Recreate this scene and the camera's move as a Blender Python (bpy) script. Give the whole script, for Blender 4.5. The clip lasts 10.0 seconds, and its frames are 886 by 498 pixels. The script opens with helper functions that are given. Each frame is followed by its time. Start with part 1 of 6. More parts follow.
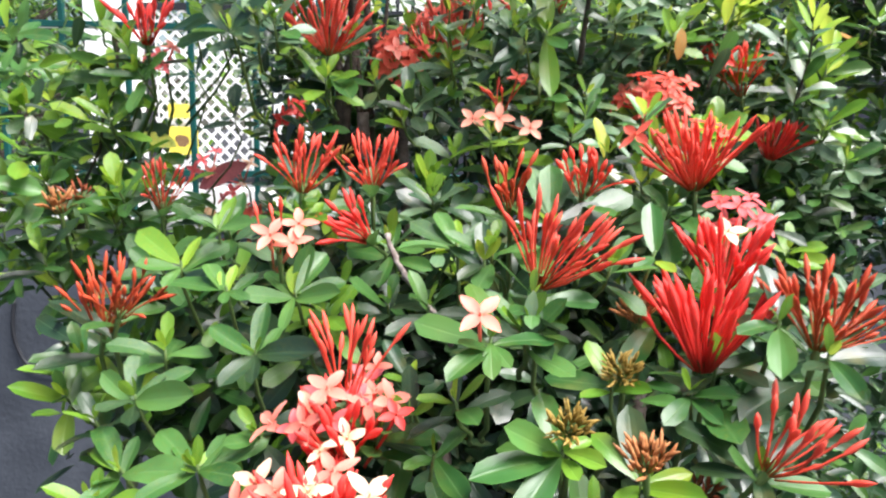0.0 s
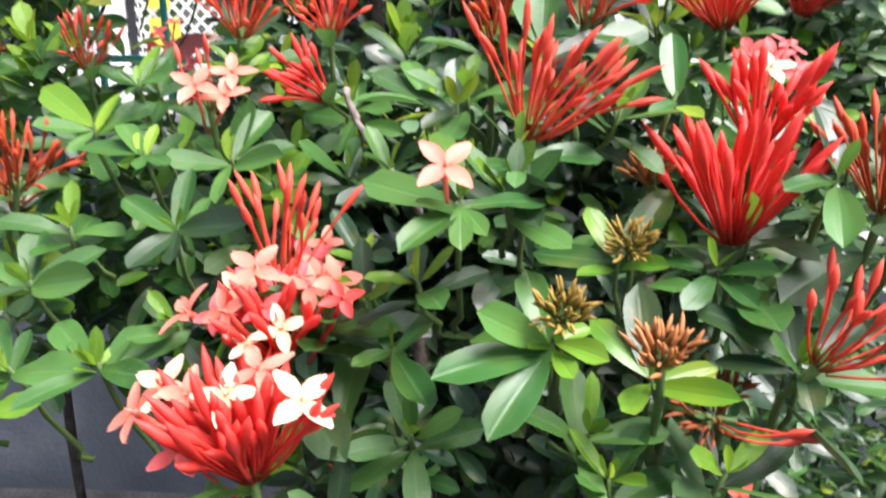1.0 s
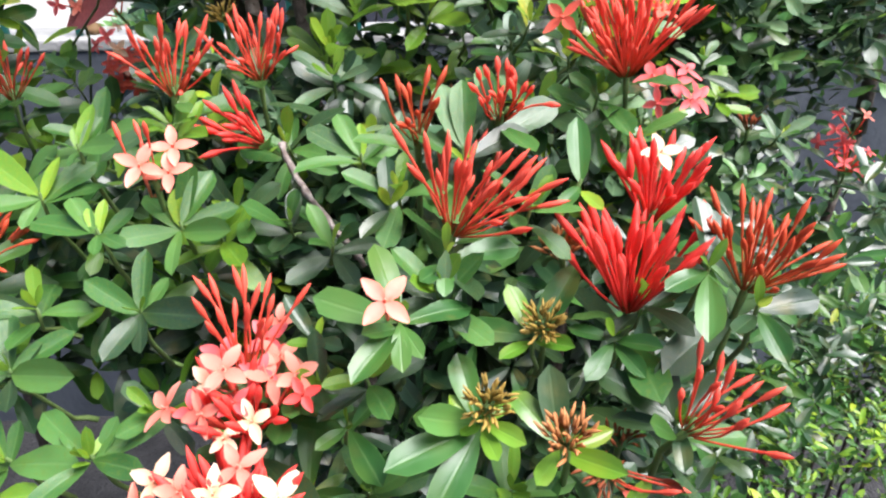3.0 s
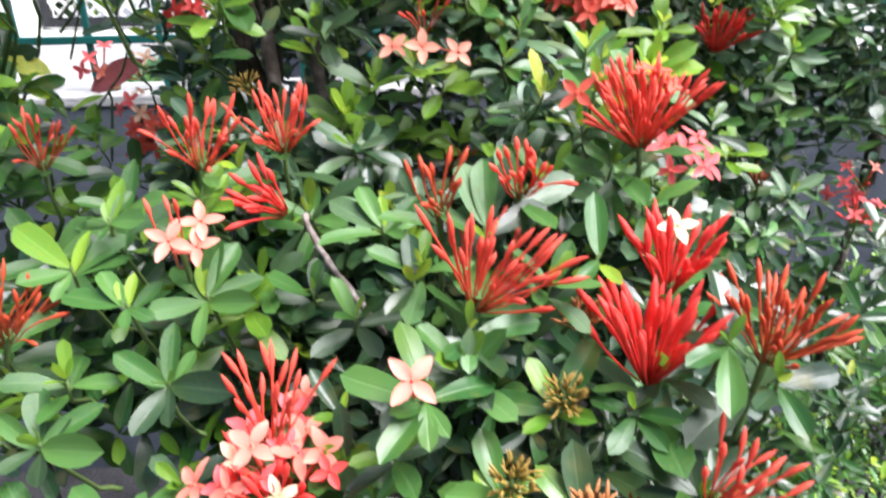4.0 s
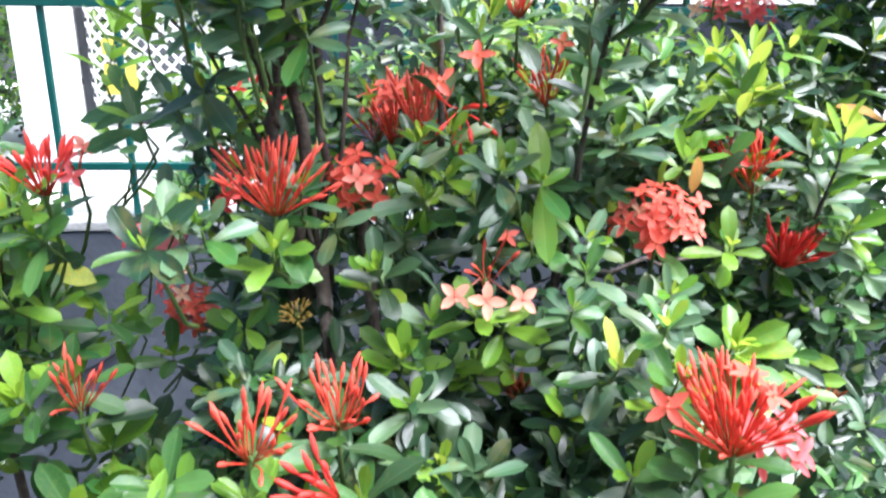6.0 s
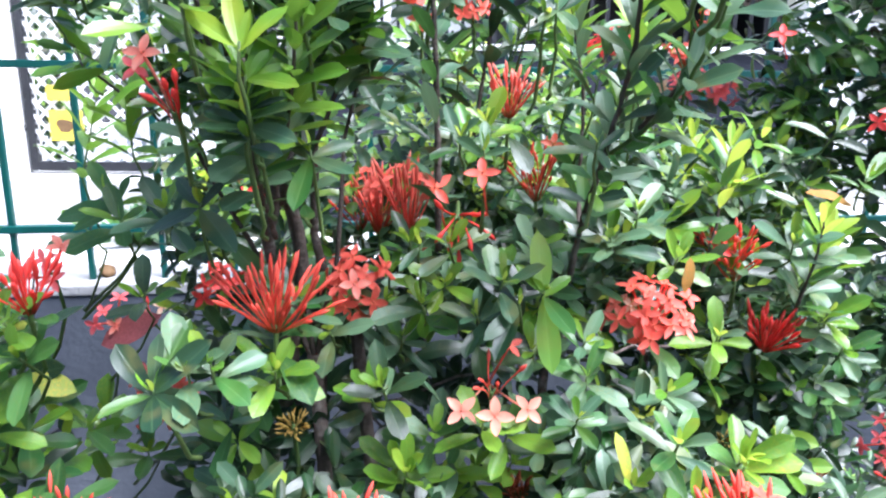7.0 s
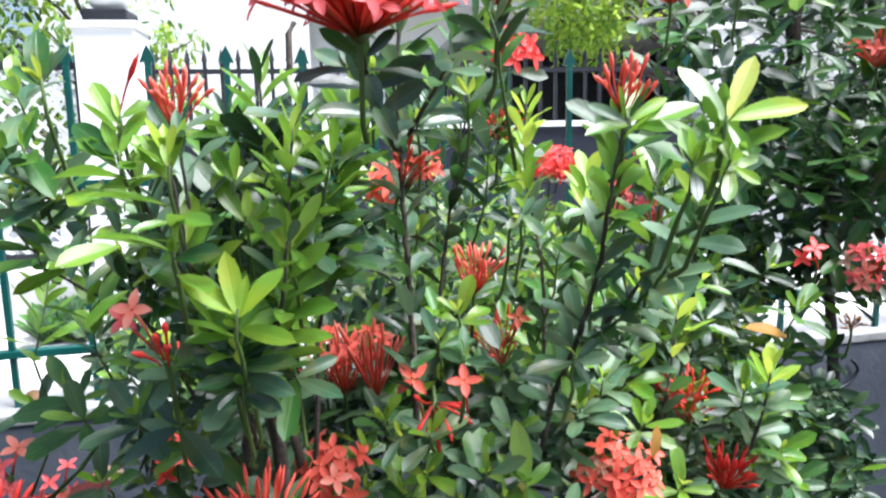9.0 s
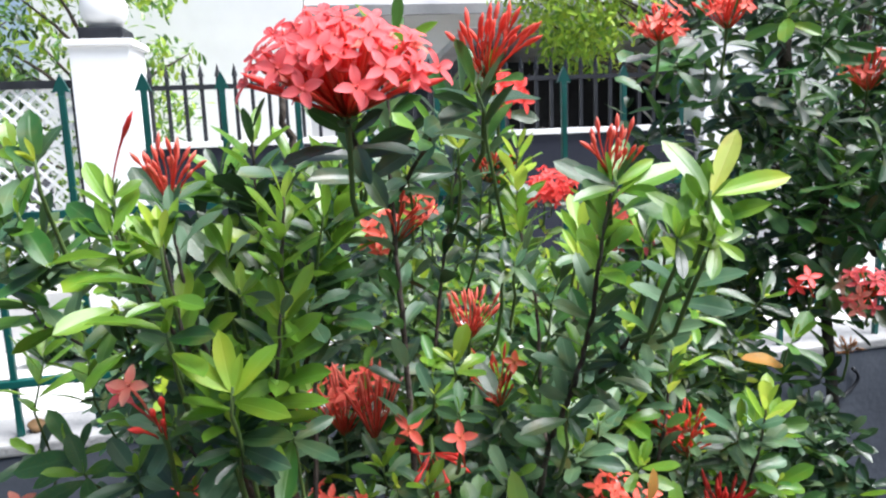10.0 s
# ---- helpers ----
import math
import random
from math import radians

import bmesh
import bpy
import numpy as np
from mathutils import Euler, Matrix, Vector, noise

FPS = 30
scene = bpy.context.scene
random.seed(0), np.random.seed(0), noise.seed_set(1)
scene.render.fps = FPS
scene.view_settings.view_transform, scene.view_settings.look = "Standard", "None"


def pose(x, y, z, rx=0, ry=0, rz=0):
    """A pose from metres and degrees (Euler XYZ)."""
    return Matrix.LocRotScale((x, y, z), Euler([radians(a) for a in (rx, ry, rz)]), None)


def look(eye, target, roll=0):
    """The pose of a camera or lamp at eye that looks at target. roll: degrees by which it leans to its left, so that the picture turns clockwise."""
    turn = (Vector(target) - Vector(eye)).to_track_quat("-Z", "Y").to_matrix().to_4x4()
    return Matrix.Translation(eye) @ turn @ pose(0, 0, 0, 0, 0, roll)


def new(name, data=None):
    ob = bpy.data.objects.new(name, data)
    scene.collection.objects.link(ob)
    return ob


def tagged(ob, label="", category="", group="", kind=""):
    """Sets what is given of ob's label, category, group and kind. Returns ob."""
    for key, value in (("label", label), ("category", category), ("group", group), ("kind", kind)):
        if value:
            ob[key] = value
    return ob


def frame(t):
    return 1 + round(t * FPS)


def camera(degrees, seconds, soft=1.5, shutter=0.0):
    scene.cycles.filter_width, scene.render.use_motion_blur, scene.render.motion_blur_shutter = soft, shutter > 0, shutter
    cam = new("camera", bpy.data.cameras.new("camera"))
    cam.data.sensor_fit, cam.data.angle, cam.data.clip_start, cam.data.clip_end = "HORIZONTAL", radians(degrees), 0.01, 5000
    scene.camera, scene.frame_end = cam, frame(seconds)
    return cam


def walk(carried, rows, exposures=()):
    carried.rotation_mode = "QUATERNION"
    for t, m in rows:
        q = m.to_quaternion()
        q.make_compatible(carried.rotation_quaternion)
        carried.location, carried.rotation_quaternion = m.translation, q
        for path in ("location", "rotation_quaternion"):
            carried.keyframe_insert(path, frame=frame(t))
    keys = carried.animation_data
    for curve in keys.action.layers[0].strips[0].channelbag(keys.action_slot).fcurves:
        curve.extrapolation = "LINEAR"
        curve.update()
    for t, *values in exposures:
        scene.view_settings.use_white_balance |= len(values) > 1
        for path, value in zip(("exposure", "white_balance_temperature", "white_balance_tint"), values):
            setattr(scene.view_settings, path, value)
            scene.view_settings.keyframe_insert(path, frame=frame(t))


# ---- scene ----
cam = camera(64.4, 10.0, 2.2, 0.4)
PATH = [
    (0, (0.1010, 0.0485, 0.9819), (-0.1091, 2.0103, 0.6546), 1.32),
    (0.5, (0.0986, 0.0955, 0.9609), (-0.1080, 2.0461, 0.5703), 1.42),
    (1, (0.1092, 0.1250, 0.9445), (-0.0849, 2.0231, 0.3449), 0.92),
    (1.5, (0.1164, 0.1348, 0.9997), (-0.0080, 1.9640, 0.2006), 0.07),
    (2, (0.1170, 0.1093, 1.0245), (0.0542, 1.8910, 0.1181), -0.06),
    (2.5, (0.1004, 0.1162, 1.0432), (0.0642, 1.8637, 0.0710), 0.41),
    (2.7, (0.1054, 0.1174, 1.0450), (0.0989, 1.8825, 0.1044), 0.73),
    (3.8, (0.1108, 0.1202, 1.0617), (0.0890, 1.9248, 0.1997), -1.50),
    (4, (0.1019, 0.1177, 1.0662), (0.0775, 1.9515, 0.2684), -0.69),
    (4.5, (0.0955, 0.1217, 1.0950), (0.0397, 1.9849, 0.3704), -0.77),
    (5, (0.0862, 0.1370, 1.1258), (0.0018, 2.0227, 0.4648), -0.45),
    (5.5, (0.0717, 0.1717, 1.1506), (-0.0318, 2.0714, 0.5338), 0.10),
    (6, (0.0702, 0.1942, 1.1735), (-0.0154, 2.1077, 0.5979), 0.66),
    (6.2, (0.0675, 0.1968, 1.1883), (-0.0193, 2.1205, 0.6481), 0.47),
    (7.3, (0.0166, 0.2209, 1.2372), (0.1393, 2.1603, 0.7641), 0.93),
    (7.5, (0.0098, 0.2288, 1.2456), (0.1715, 2.1664, 0.7769), 0.95),
    (8, (-0.0007, 0.2396, 1.2718), (0.2311, 2.1803, 0.8475), 0.57),
    (8.5, (0.0001, 0.2313, 1.3079), (0.2428, 2.1792, 0.9248), -0.79),
    (9, (-0.0063, 0.2188, 1.3325), (0.2538, 2.1769, 1.0194), -1.04),
    (9.5, (-0.0060, 0.2174, 1.3477), (0.2827, 2.1813, 1.1037), -0.96),
    (10, (0.0005, 0.2189, 1.3715), (0.2600, 2.1788, 1.0693), -2.25),
]
walk(cam, [(t, look(eye, target, roll)) for t, eye, target, roll in PATH],
     ((0, 1.53, 6400, 13), (1.5, 1.44, 6400, 13), (2.7, 1.43, 6350, 13), (4.0, 1.51, 6200, 15), (5.0, 1.70, 6050, 19), (6.0, 1.86, 5850, 12),
      (7.5, 1.87, 5600, 18), (8.5, 1.93, 5600, 18), (9, 1.50, 5950, 12), (10, 1.15, 6100, 12)))

# ---- light ----
SUN_EL, SUN_AZ = 63.0, 112.0
world = bpy.data.worlds.new("overcast_sky")
scene.world = world
world.use_nodes = True
wn = world.node_tree
sky = wn.nodes.new("ShaderNodeTexSky")
sky.sky_type, sky.sun_disc = "NISHITA", False
sky.sun_elevation, sky.sun_rotation = radians(SUN_EL), radians(SUN_AZ)
sky.air_density, sky.dust_density, sky.ozone_density = 1.2, 2.5, 1.0
wn.links.new(sky.outputs[0], wn.nodes["Background"].inputs[0])
wn.nodes["Background"].inputs[1].default_value = 0.064
sun = new("sun", bpy.data.lights.new("sun", "SUN"))
sun.data.energy, sun.data.angle, sun.data.color = 5.0, radians(42), (1.0, 0.975, 0.96)
a, e = radians(SUN_AZ), radians(SUN_EL)
sun.matrix_world = look((4 * math.sin(a) * math.cos(e), 4 * math.cos(a) * math.cos(e), 4 * math.sin(e)), (0, 0, 0))


# ---- materials ----
def material(name):
    m = bpy.data.materials.new(name)
    m.use_nodes = True
    return m, m.node_tree.nodes, m.node_tree.links, m.node_tree.nodes["Principled BSDF"]


def ramp(nodes, stops):
    r = nodes.new("ShaderNodeValToRGB")
    els = r.color_ramp.elements
    while len(els) < len(stops):
        els.new(0.5)
    for el, (p, c) in zip(els, stops):
        el.position, el.color = p, (*c, 1)
    return r


def math_node(nodes, links, op, a, b=None):
    n = nodes.new("ShaderNodeMath")
    n.operation = op
    for i, s in enumerate((a, b)):
        if s is None:
            continue
        if isinstance(s, (int, float)):
            n.inputs[i].default_value = s
        else:
            links.new(s, n.inputs[i])
    return n.outputs[0]


def noise_node(nodes, links, scale, detail=4.0, coord="Object"):
    c = nodes.new("ShaderNodeTexCoord")
    n = nodes.new("ShaderNodeTexNoise")
    n.inputs["Scale"].default_value, n.inputs["Detail"].default_value = scale, detail
    links.new(c.outputs[coord], n.inputs["Vector"])
    return n.outputs[0]


def mixed(nodes, links, fac, a, b, blend="MIX"):
    n = nodes.new("ShaderNodeMix")
    n.data_type, n.blend_type = "RGBA", blend
    for sock, s in ((n.inputs[0], fac), (n.inputs[6], a), (n.inputs[7], b)):
        if isinstance(s, (int, float)):
            sock.default_value = s
        elif isinstance(s, tuple):
            sock.default_value = (*s, 1)
        else:
            links.new(s, sock)
    return n.outputs[2]


def bumped(nodes, links, bsdf, height, strength, distance):
    b = nodes.new("ShaderNodeBump")
    b.inputs["Strength"].default_value, b.inputs["Distance"].default_value = strength, distance
    links.new(height, b.inputs["Height"])
    links.new(b.outputs[0], bsdf.inputs["Normal"])


def one_random(nodes, links):
    """A number from 0 to 1 for each leaf, be it an object or an island."""
    o, g = nodes.new("ShaderNodeObjectInfo"), nodes.new("ShaderNodeNewGeometry")
    s = math_node(nodes, links, "ADD", o.outputs["Random"], g.outputs["Random Per Island"])
    return math_node(nodes, links, "FRACT", s)


def leaf_material(name, dark, mid, light, rib, rough, through_light, blotch=(0.16, 0.13, 0.03), gloss=0.5):
    m, n, l, b = material(name)
    r = one_random(n, l)
    base = ramp(n, [(0.0, dark), (0.55, mid), (1.0, light)])
    l.new(r, base.inputs[0])
    uv = n.new("ShaderNodeUVMap")
    sep = n.new("ShaderNodeSeparateXYZ")
    l.new(uv.outputs[0], sep.inputs[0])
    off = math_node(n, l, "ABSOLUTE", math_node(n, l, "SUBTRACT", sep.outputs[0], 0.5))
    ribs = ramp(n, [(0.0, (1, 1, 1)), (0.03, (0.7, 0.7, 0.7)), (0.075, (0, 0, 0))])
    l.new(off, ribs.inputs[0])
    # side veins run forward from the midrib
    v = math_node(n, l, "SUBTRACT", math_node(n, l, "MULTIPLY", sep.outputs[1], 11.0), math_node(n, l, "MULTIPLY", off, 9.0))
    vein = math_node(n, l, "POWER", math_node(n, l, "ABSOLUTE", math_node(n, l, "SINE", math_node(n, l, "MULTIPLY", v, math.pi))), 0.35)
    spots = ramp(n, [(0.0, (0, 0, 0)), (0.57, (0, 0, 0)), (0.70, (1, 1, 1))])
    l.new(noise_node(n, l, 38.0, 5.0), spots.inputs[0])
    c = mixed(n, l, math_node(n, l, "MULTIPLY", spots.outputs[0], 0.5), base.outputs[0], blotch)
    c = mixed(n, l, math_node(n, l, "MULTIPLY", ribs.outputs[0], 0.3), c, rib)
    soft = noise_node(n, l, 140.0, 3.0)
    c = mixed(n, l, math_node(n, l, "MULTIPLY", soft, 0.30), c, tuple(x * 1.5 for x in mid))
    olive = ramp(n, [(0.0, (0, 0, 0)), (0.5, (0, 0, 0)), (0.68, (1, 1, 1))])
    l.new(noise_node(n, l, 21.0, 2.0), olive.inputs[0])
    c = mixed(n, l, math_node(n, l, "MULTIPLY", olive.outputs[0], 0.5), c, tuple(x * y for x, y in zip(mid, (2.6, 1.25, 0.7))))
    foot = ramp(n, [(0.0, (1, 1, 1)), (0.12, (0.55, 0.55, 0.55)), (0.4, (0, 0, 0))])
    l.new(sep.outputs[1], foot.inputs[0])
    c = mixed(n, l, math_node(n, l, "MULTIPLY", foot.outputs[0], 0.45), c, tuple(x * y for x, y in zip(mid, (1.7, 1.1, 0.6))))
    rim = ramp(n, [(0.0, (0, 0, 0)), (0.44, (0, 0, 0)), (0.5, (1, 1, 1))])
    l.new(off, rim.inputs[0])
    c = mixed(n, l, math_node(n, l, "MULTIPLY", rim.outputs[0], 0.35), c, light)
    l.new(c, b.inputs["Base Color"])
    rr = math_node(n, l, "ADD", math_node(n, l, "MULTIPLY", soft, 0.2), rough - 0.03)
    l.new(rr, b.inputs["Roughness"])
    b.inputs["Specular IOR Level"].default_value = gloss
    h = math_node(n, l, "SUBTRACT", math_node(n, l, "MULTIPLY", vein, 0.04), math_node(n, l, "MULTIPLY", ribs.outputs[0], 0.4))
    bumped(n, l, b, math_node(n, l, "ADD", h, math_node(n, l, "MULTIPLY", soft, 0.4)), 0.35, 0.0012)
    t = n.new("ShaderNodeBsdfTranslucent")
    l.new(mixed(n, l, 0.5, c, tuple(min(1, x * 3) for x in light)), t.inputs[0])
    mix = n.new("ShaderNodeMixShader")
    mix.inputs[0].default_value = through_light
    l.new(b.outputs[0], mix.inputs[1])
    l.new(t.outputs[0], mix.inputs[2])
    l.new(mix.outputs[0], n["Material Output"].inputs[0])
    return m


def petal_material(name, base, tip, heart, rough=0.45, through_light=0.3):
    """base to tip along the length, heart at the throat."""
    m, n, l, b = material(name)
    uv = n.new("ShaderNodeUVMap")
    sep = n.new("ShaderNodeSeparateXYZ")
    l.new(uv.outputs[0], sep.inputs[0])
    c = ramp(n, [(0.0, heart), (0.22, base), (1.0, tip)])
    l.new(sep.outputs[1], c.inputs[0])
    r = one_random(n, l)
    soft = noise_node(n, l, 260.0, 3.0)
    tint = mixed(n, l, math_node(n, l, "MULTIPLY", r, 0.45), c.outputs[0], tuple(x * 0.72 for x in base))
    tint = mixed(n, l, math_node(n, l, "MULTIPLY", soft, 0.35), tint, tuple(min(1, x * 1.2 + 0.01) for x in tip))
    l.new(tint, b.inputs["Base Color"])
    b.inputs["Roughness"].default_value = rough
    b.inputs["Specular IOR Level"].default_value = 0.4
    bumped(n, l, b, soft, 0.3, 0.0006)
    t = n.new("ShaderNodeBsdfTranslucent")
    l.new(tint, t.inputs[0])
    mix = n.new("ShaderNodeMixShader")
    mix.inputs[0].default_value = through_light
    l.new(b.outputs[0], mix.inputs[1])
    l.new(t.outputs[0], mix.inputs[2])
    l.new(mix.outputs[0], n["Material Output"].inputs[0])
    return m


def rough_material(name, stops, scale, rough=0.8, bump=0.4, depth=0.004, fine=None, spec=0.3):
    m, n, l, b = material(name)
    c = ramp(n, stops)
    big = noise_node(n, l, scale, 6.0)
    l.new(big, c.inputs[0])
    small = noise_node(n, l, fine or scale * 14, 6.0)
    col = mixed(n, l, math_node(n, l, "MULTIPLY", small, 0.5), c.outputs[0], stops[0][1])
    l.new(col, b.inputs["Base Color"])
    b.inputs["Roughness"].default_value = rough
    b.inputs["Specular IOR Level"].default_value = spec
    bumped(n, l, b, math_node(n, l, "ADD", math_node(n, l, "MULTIPLY", big, 0.6), small), bump, depth)
    return m


LEAF = {
    # mature leaves; also set in gaps and hollows to stand in for shade
    "dark": leaf_material("leaf_mature_and_shade", (0.006, 0.021, 0.009), (0.014, 0.041, 0.015), (0.035, 0.079, 0.028), (0.075, 0.13, 0.055), 0.28, 0.07, gloss=0.55),
    "mid": leaf_material("leaf_green", (0.014, 0.058, 0.013), (0.034, 0.112, 0.023), (0.086, 0.195, 0.045), (0.15, 0.26, 0.09), 0.3, 0.18, gloss=0.44),
    "pale": leaf_material("leaf_grey_green", (0.025, 0.066, 0.034), (0.055, 0.12, 0.057), (0.132, 0.215, 0.112), (0.18, 0.27, 0.15), 0.33, 0.14, gloss=0.48),
    "fresh": leaf_material("leaf_fresh", (0.042, 0.12, 0.01), (0.086, 0.2, 0.017), (0.165, 0.305, 0.032), (0.18, 0.34, 0.07), 0.26, 0.22, gloss=0.55),
    "young": leaf_material("leaf_young", (0.12, 0.27, 0.02), (0.19, 0.37, 0.03), (0.3, 0.48, 0.05), (0.3, 0.44, 0.1), 0.34, 0.36, (0.24, 0.26, 0.04)),
    "brown": leaf_material("leaf_browning", (0.16, 0.1, 0.03), (0.28, 0.15, 0.035), (0.36, 0.22, 0.05), (0.3, 0.2, 0.06), 0.4, 0.2, (0.1, 0.04, 0.015)),
    "old": leaf_material("leaf_old", (0.24, 0.32, 0.04), (0.32, 0.41, 0.055), (0.42, 0.47, 0.08), (0.4, 0.34, 0.1), 0.45, 0.25, (0.14, 0.06, 0.02)),
}
PETAL = {
    "r": petal_material("bud_red", (0.78, 0.075, 0.036), (0.93, 0.15, 0.1), (0.5, 0.12, 0.025), 0.45, 0.36),
    "k": petal_material("bud_scarlet", (0.86, 0.05, 0.04), (0.94, 0.095, 0.075), (0.68, 0.045, 0.022), 0.45, 0.36),
    "o": petal_material("bud_orange_red", (0.5, 0.085, 0.025), (0.62, 0.08, 0.032), (0.4, 0.19, 0.03)),
    "o2": petal_material("bud_amber", (0.46, 0.16, 0.05), (0.6, 0.27, 0.1), (0.36, 0.24, 0.05)),
    "b": petal_material("bud_brown", (0.3, 0.08, 0.03), (0.42, 0.1, 0.04), (0.2, 0.14, 0.03)),
    "g": petal_material("bud_olive", (0.3, 0.22, 0.04), (0.46, 0.3, 0.07), (0.2, 0.24, 0.04)),
    "s0": petal_material("bud_salmon", (0.8, 0.06, 0.045), (0.9, 0.28, 0.2), (0.6, 0.06, 0.02), 0.45, 0.36),
    "s": petal_material("petal_coral", (0.9, 0.12, 0.075), (0.93, 0.18, 0.12), (0.84, 0.2, 0.08), 0.5, 0.4),
    "p": petal_material("petal_pink_coral", (0.9, 0.1, 0.105), (0.94, 0.22, 0.225), (0.86, 0.12, 0.06), 0.5, 0.42),
    "q": petal_material("petal_peach", (0.9, 0.28, 0.18), (0.93, 0.43, 0.3), (0.82, 0.13, 0.07), 0.5, 0.36),
    "l": petal_material("petal_light_coral", (0.88, 0.2, 0.14), (0.93, 0.38, 0.28), (0.82, 0.12, 0.06), 0.5, 0.36),
    "w": petal_material("petal_faded", (0.9, 0.46, 0.28), (0.94, 0.72, 0.52), (0.86, 0.3, 0.1)),
}
BARK = rough_material("bark", [(0.3, (0.035, 0.026, 0.02)), (0.55, (0.085, 0.066, 0.053)), (0.75, (0.2, 0.18, 0.155))], 45, 0.85, 0.8, 0.003, 260)
DRY_BARK = rough_material("dry_bark", [(0.3, (0.09, 0.065, 0.055)), (0.5, (0.22, 0.18, 0.16)), (0.75, (0.42, 0.38, 0.34))], 160, 0.85, 0.8, 0.002, 420)
GREEN_STEM = rough_material("green_stem", [(0.3, (0.05, 0.1, 0.025)), (0.7, (0.12, 0.17, 0.05))], 60, 0.5, 0.3, 0.001)
STEEL = rough_material("green_enamel", [(0.25, (0.0, 0.04, 0.034)), (0.6, (0.002, 0.08, 0.066)), (0.8, (0.008, 0.11, 0.092))], 9, 0.38, 0.15, 0.001, 120, 0.5)
PLASTER = rough_material("grey_plaster", [(0.25, (0.035, 0.041, 0.052)), (0.5, (0.07, 0.08, 0.097)), (0.8, (0.15, 0.163, 0.185))], 3.2, 0.8, 0.5, 0.004, 60)
CAP = rough_material("weathered_cap", [(0.25, (0.2, 0.2, 0.19)), (0.5, (0.34, 0.34, 0.33)), (0.8, (0.46, 0.45, 0.43))], 7, 0.85, 0.6, 0.005, 90)
PAVING = rough_material("pale_concrete", [(0.25, (0.45, 0.44, 0.42)), (0.5, (0.6, 0.59, 0.56)), (0.8, (0.7, 0.69, 0.66))], 1.5, 0.85, 0.3, 0.004, 40)
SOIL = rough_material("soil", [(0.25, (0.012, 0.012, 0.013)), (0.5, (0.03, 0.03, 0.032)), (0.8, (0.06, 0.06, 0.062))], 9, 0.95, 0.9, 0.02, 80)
WHITE = rough_material("white_paint", [(0.25, (0.74, 0.74, 0.72)), (0.5, (0.8, 0.8, 0.78)), (0.8, (0.84, 0.84, 0.82))], 2.5, 0.6, 0.2, 0.002, 50)
BLACK = rough_material("black_iron_and_shade", [(0.25, (0.012, 0.013, 0.016)), (0.7, (0.035, 0.037, 0.042))], 8, 0.45, 0.2, 0.001)
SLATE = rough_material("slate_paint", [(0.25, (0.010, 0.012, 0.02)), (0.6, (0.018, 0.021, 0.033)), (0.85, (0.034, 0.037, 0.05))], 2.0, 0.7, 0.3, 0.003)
ROOF = rough_material("grey_roof", [(0.25, (0.2, 0.2, 0.2)), (0.7, (0.36, 0.36, 0.35))], 2.0, 0.8, 0.3, 0.01)
YELLOW = rough_material("yellow_sheet", [(0.25, (0.62, 0.5, 0.05)), (0.7, (0.75, 0.62, 0.1))], 6, 0.6, 0.2, 0.001)
BROWN_SHEET = rough_material("brown_mark", [(0.25, (0.12, 0.07, 0.03)), (0.7, (0.22, 0.13, 0.06))], 20, 0.7, 0.2, 0.001)
RUST_LEAF = rough_material("maroon_leaf", [(0.25, (0.13, 0.03, 0.03)), (0.6, (0.24, 0.06, 0.055)), (0.85, (0.3, 0.1, 0.08))], 30, 0.45, 0.3, 0.001)
GLOBE = rough_material("opal_glass", [(0.2, (0.78, 0.78, 0.76)), (0.8, (0.86, 0.86, 0.84))], 4, 0.25, 0.05, 0.001)


# ---- building helpers ----
WORLD_OF = {}


def mesh_from(name, verts, faces, mats, uvs=None, index=None, smooth=True):
    me = bpy.data.meshes.new(name)
    me.from_pydata([tuple(v) for v in verts], [], [tuple(f) for f in faces])
    for m in mats:
        me.materials.append(m)
    if uvs is not None:
        layer = me.uv_layers.new(name="UVMap")
        layer.data.foreach_set("uv", np.asarray(uvs, dtype=np.float32).ravel())
    if index is not None:
        me.polygons.foreach_set("material_index", np.asarray(index, dtype=np.int32))
    if smooth:
        me.polygons.foreach_set("use_smooth", np.ones(len(me.polygons), dtype=bool))
    me.update()
    return me


def put(name, me, parent=None, m=Matrix(), label=""):
    ob = new(name, me)
    WORLD_OF[ob.name] = m.copy()
    if parent is not None:
        ob.parent = parent
        ob.matrix_basis = WORLD_OF[parent.name].inverted() @ m
    else:
        ob.matrix_basis = m
    if label:
        ob["label"] = label
    return ob


def part(name, bm, mat, parent=None, label="", m=Matrix()):
    me = bpy.data.meshes.new(name)
    bm.to_mesh(me)
    bm.free()
    me.materials.append(mat)
    return put(name, me, parent, m, label)


def box(bm, x0, x1, y0, y1, z0, z1, bevel=0.0):
    made = bmesh.ops.create_cube(bm, size=1.0, matrix=Matrix.LocRotScale(((x0 + x1) / 2, (y0 + y1) / 2, (z0 + z1) / 2), None, (x1 - x0, y1 - y0, z1 - z0)))
    if bevel:
        edges = list({ed for v in made["verts"] for ed in v.link_edges})
        bmesh.ops.bevel(bm, geom=edges, offset=bevel, segments=2, affect="EDGES", profile=0.6)
    return bm


def empty(name, at, label, category, group="", kind=""):
    ob = put(name, None, None, Matrix.Translation(at))
    return tagged(ob, label, category, group, kind)


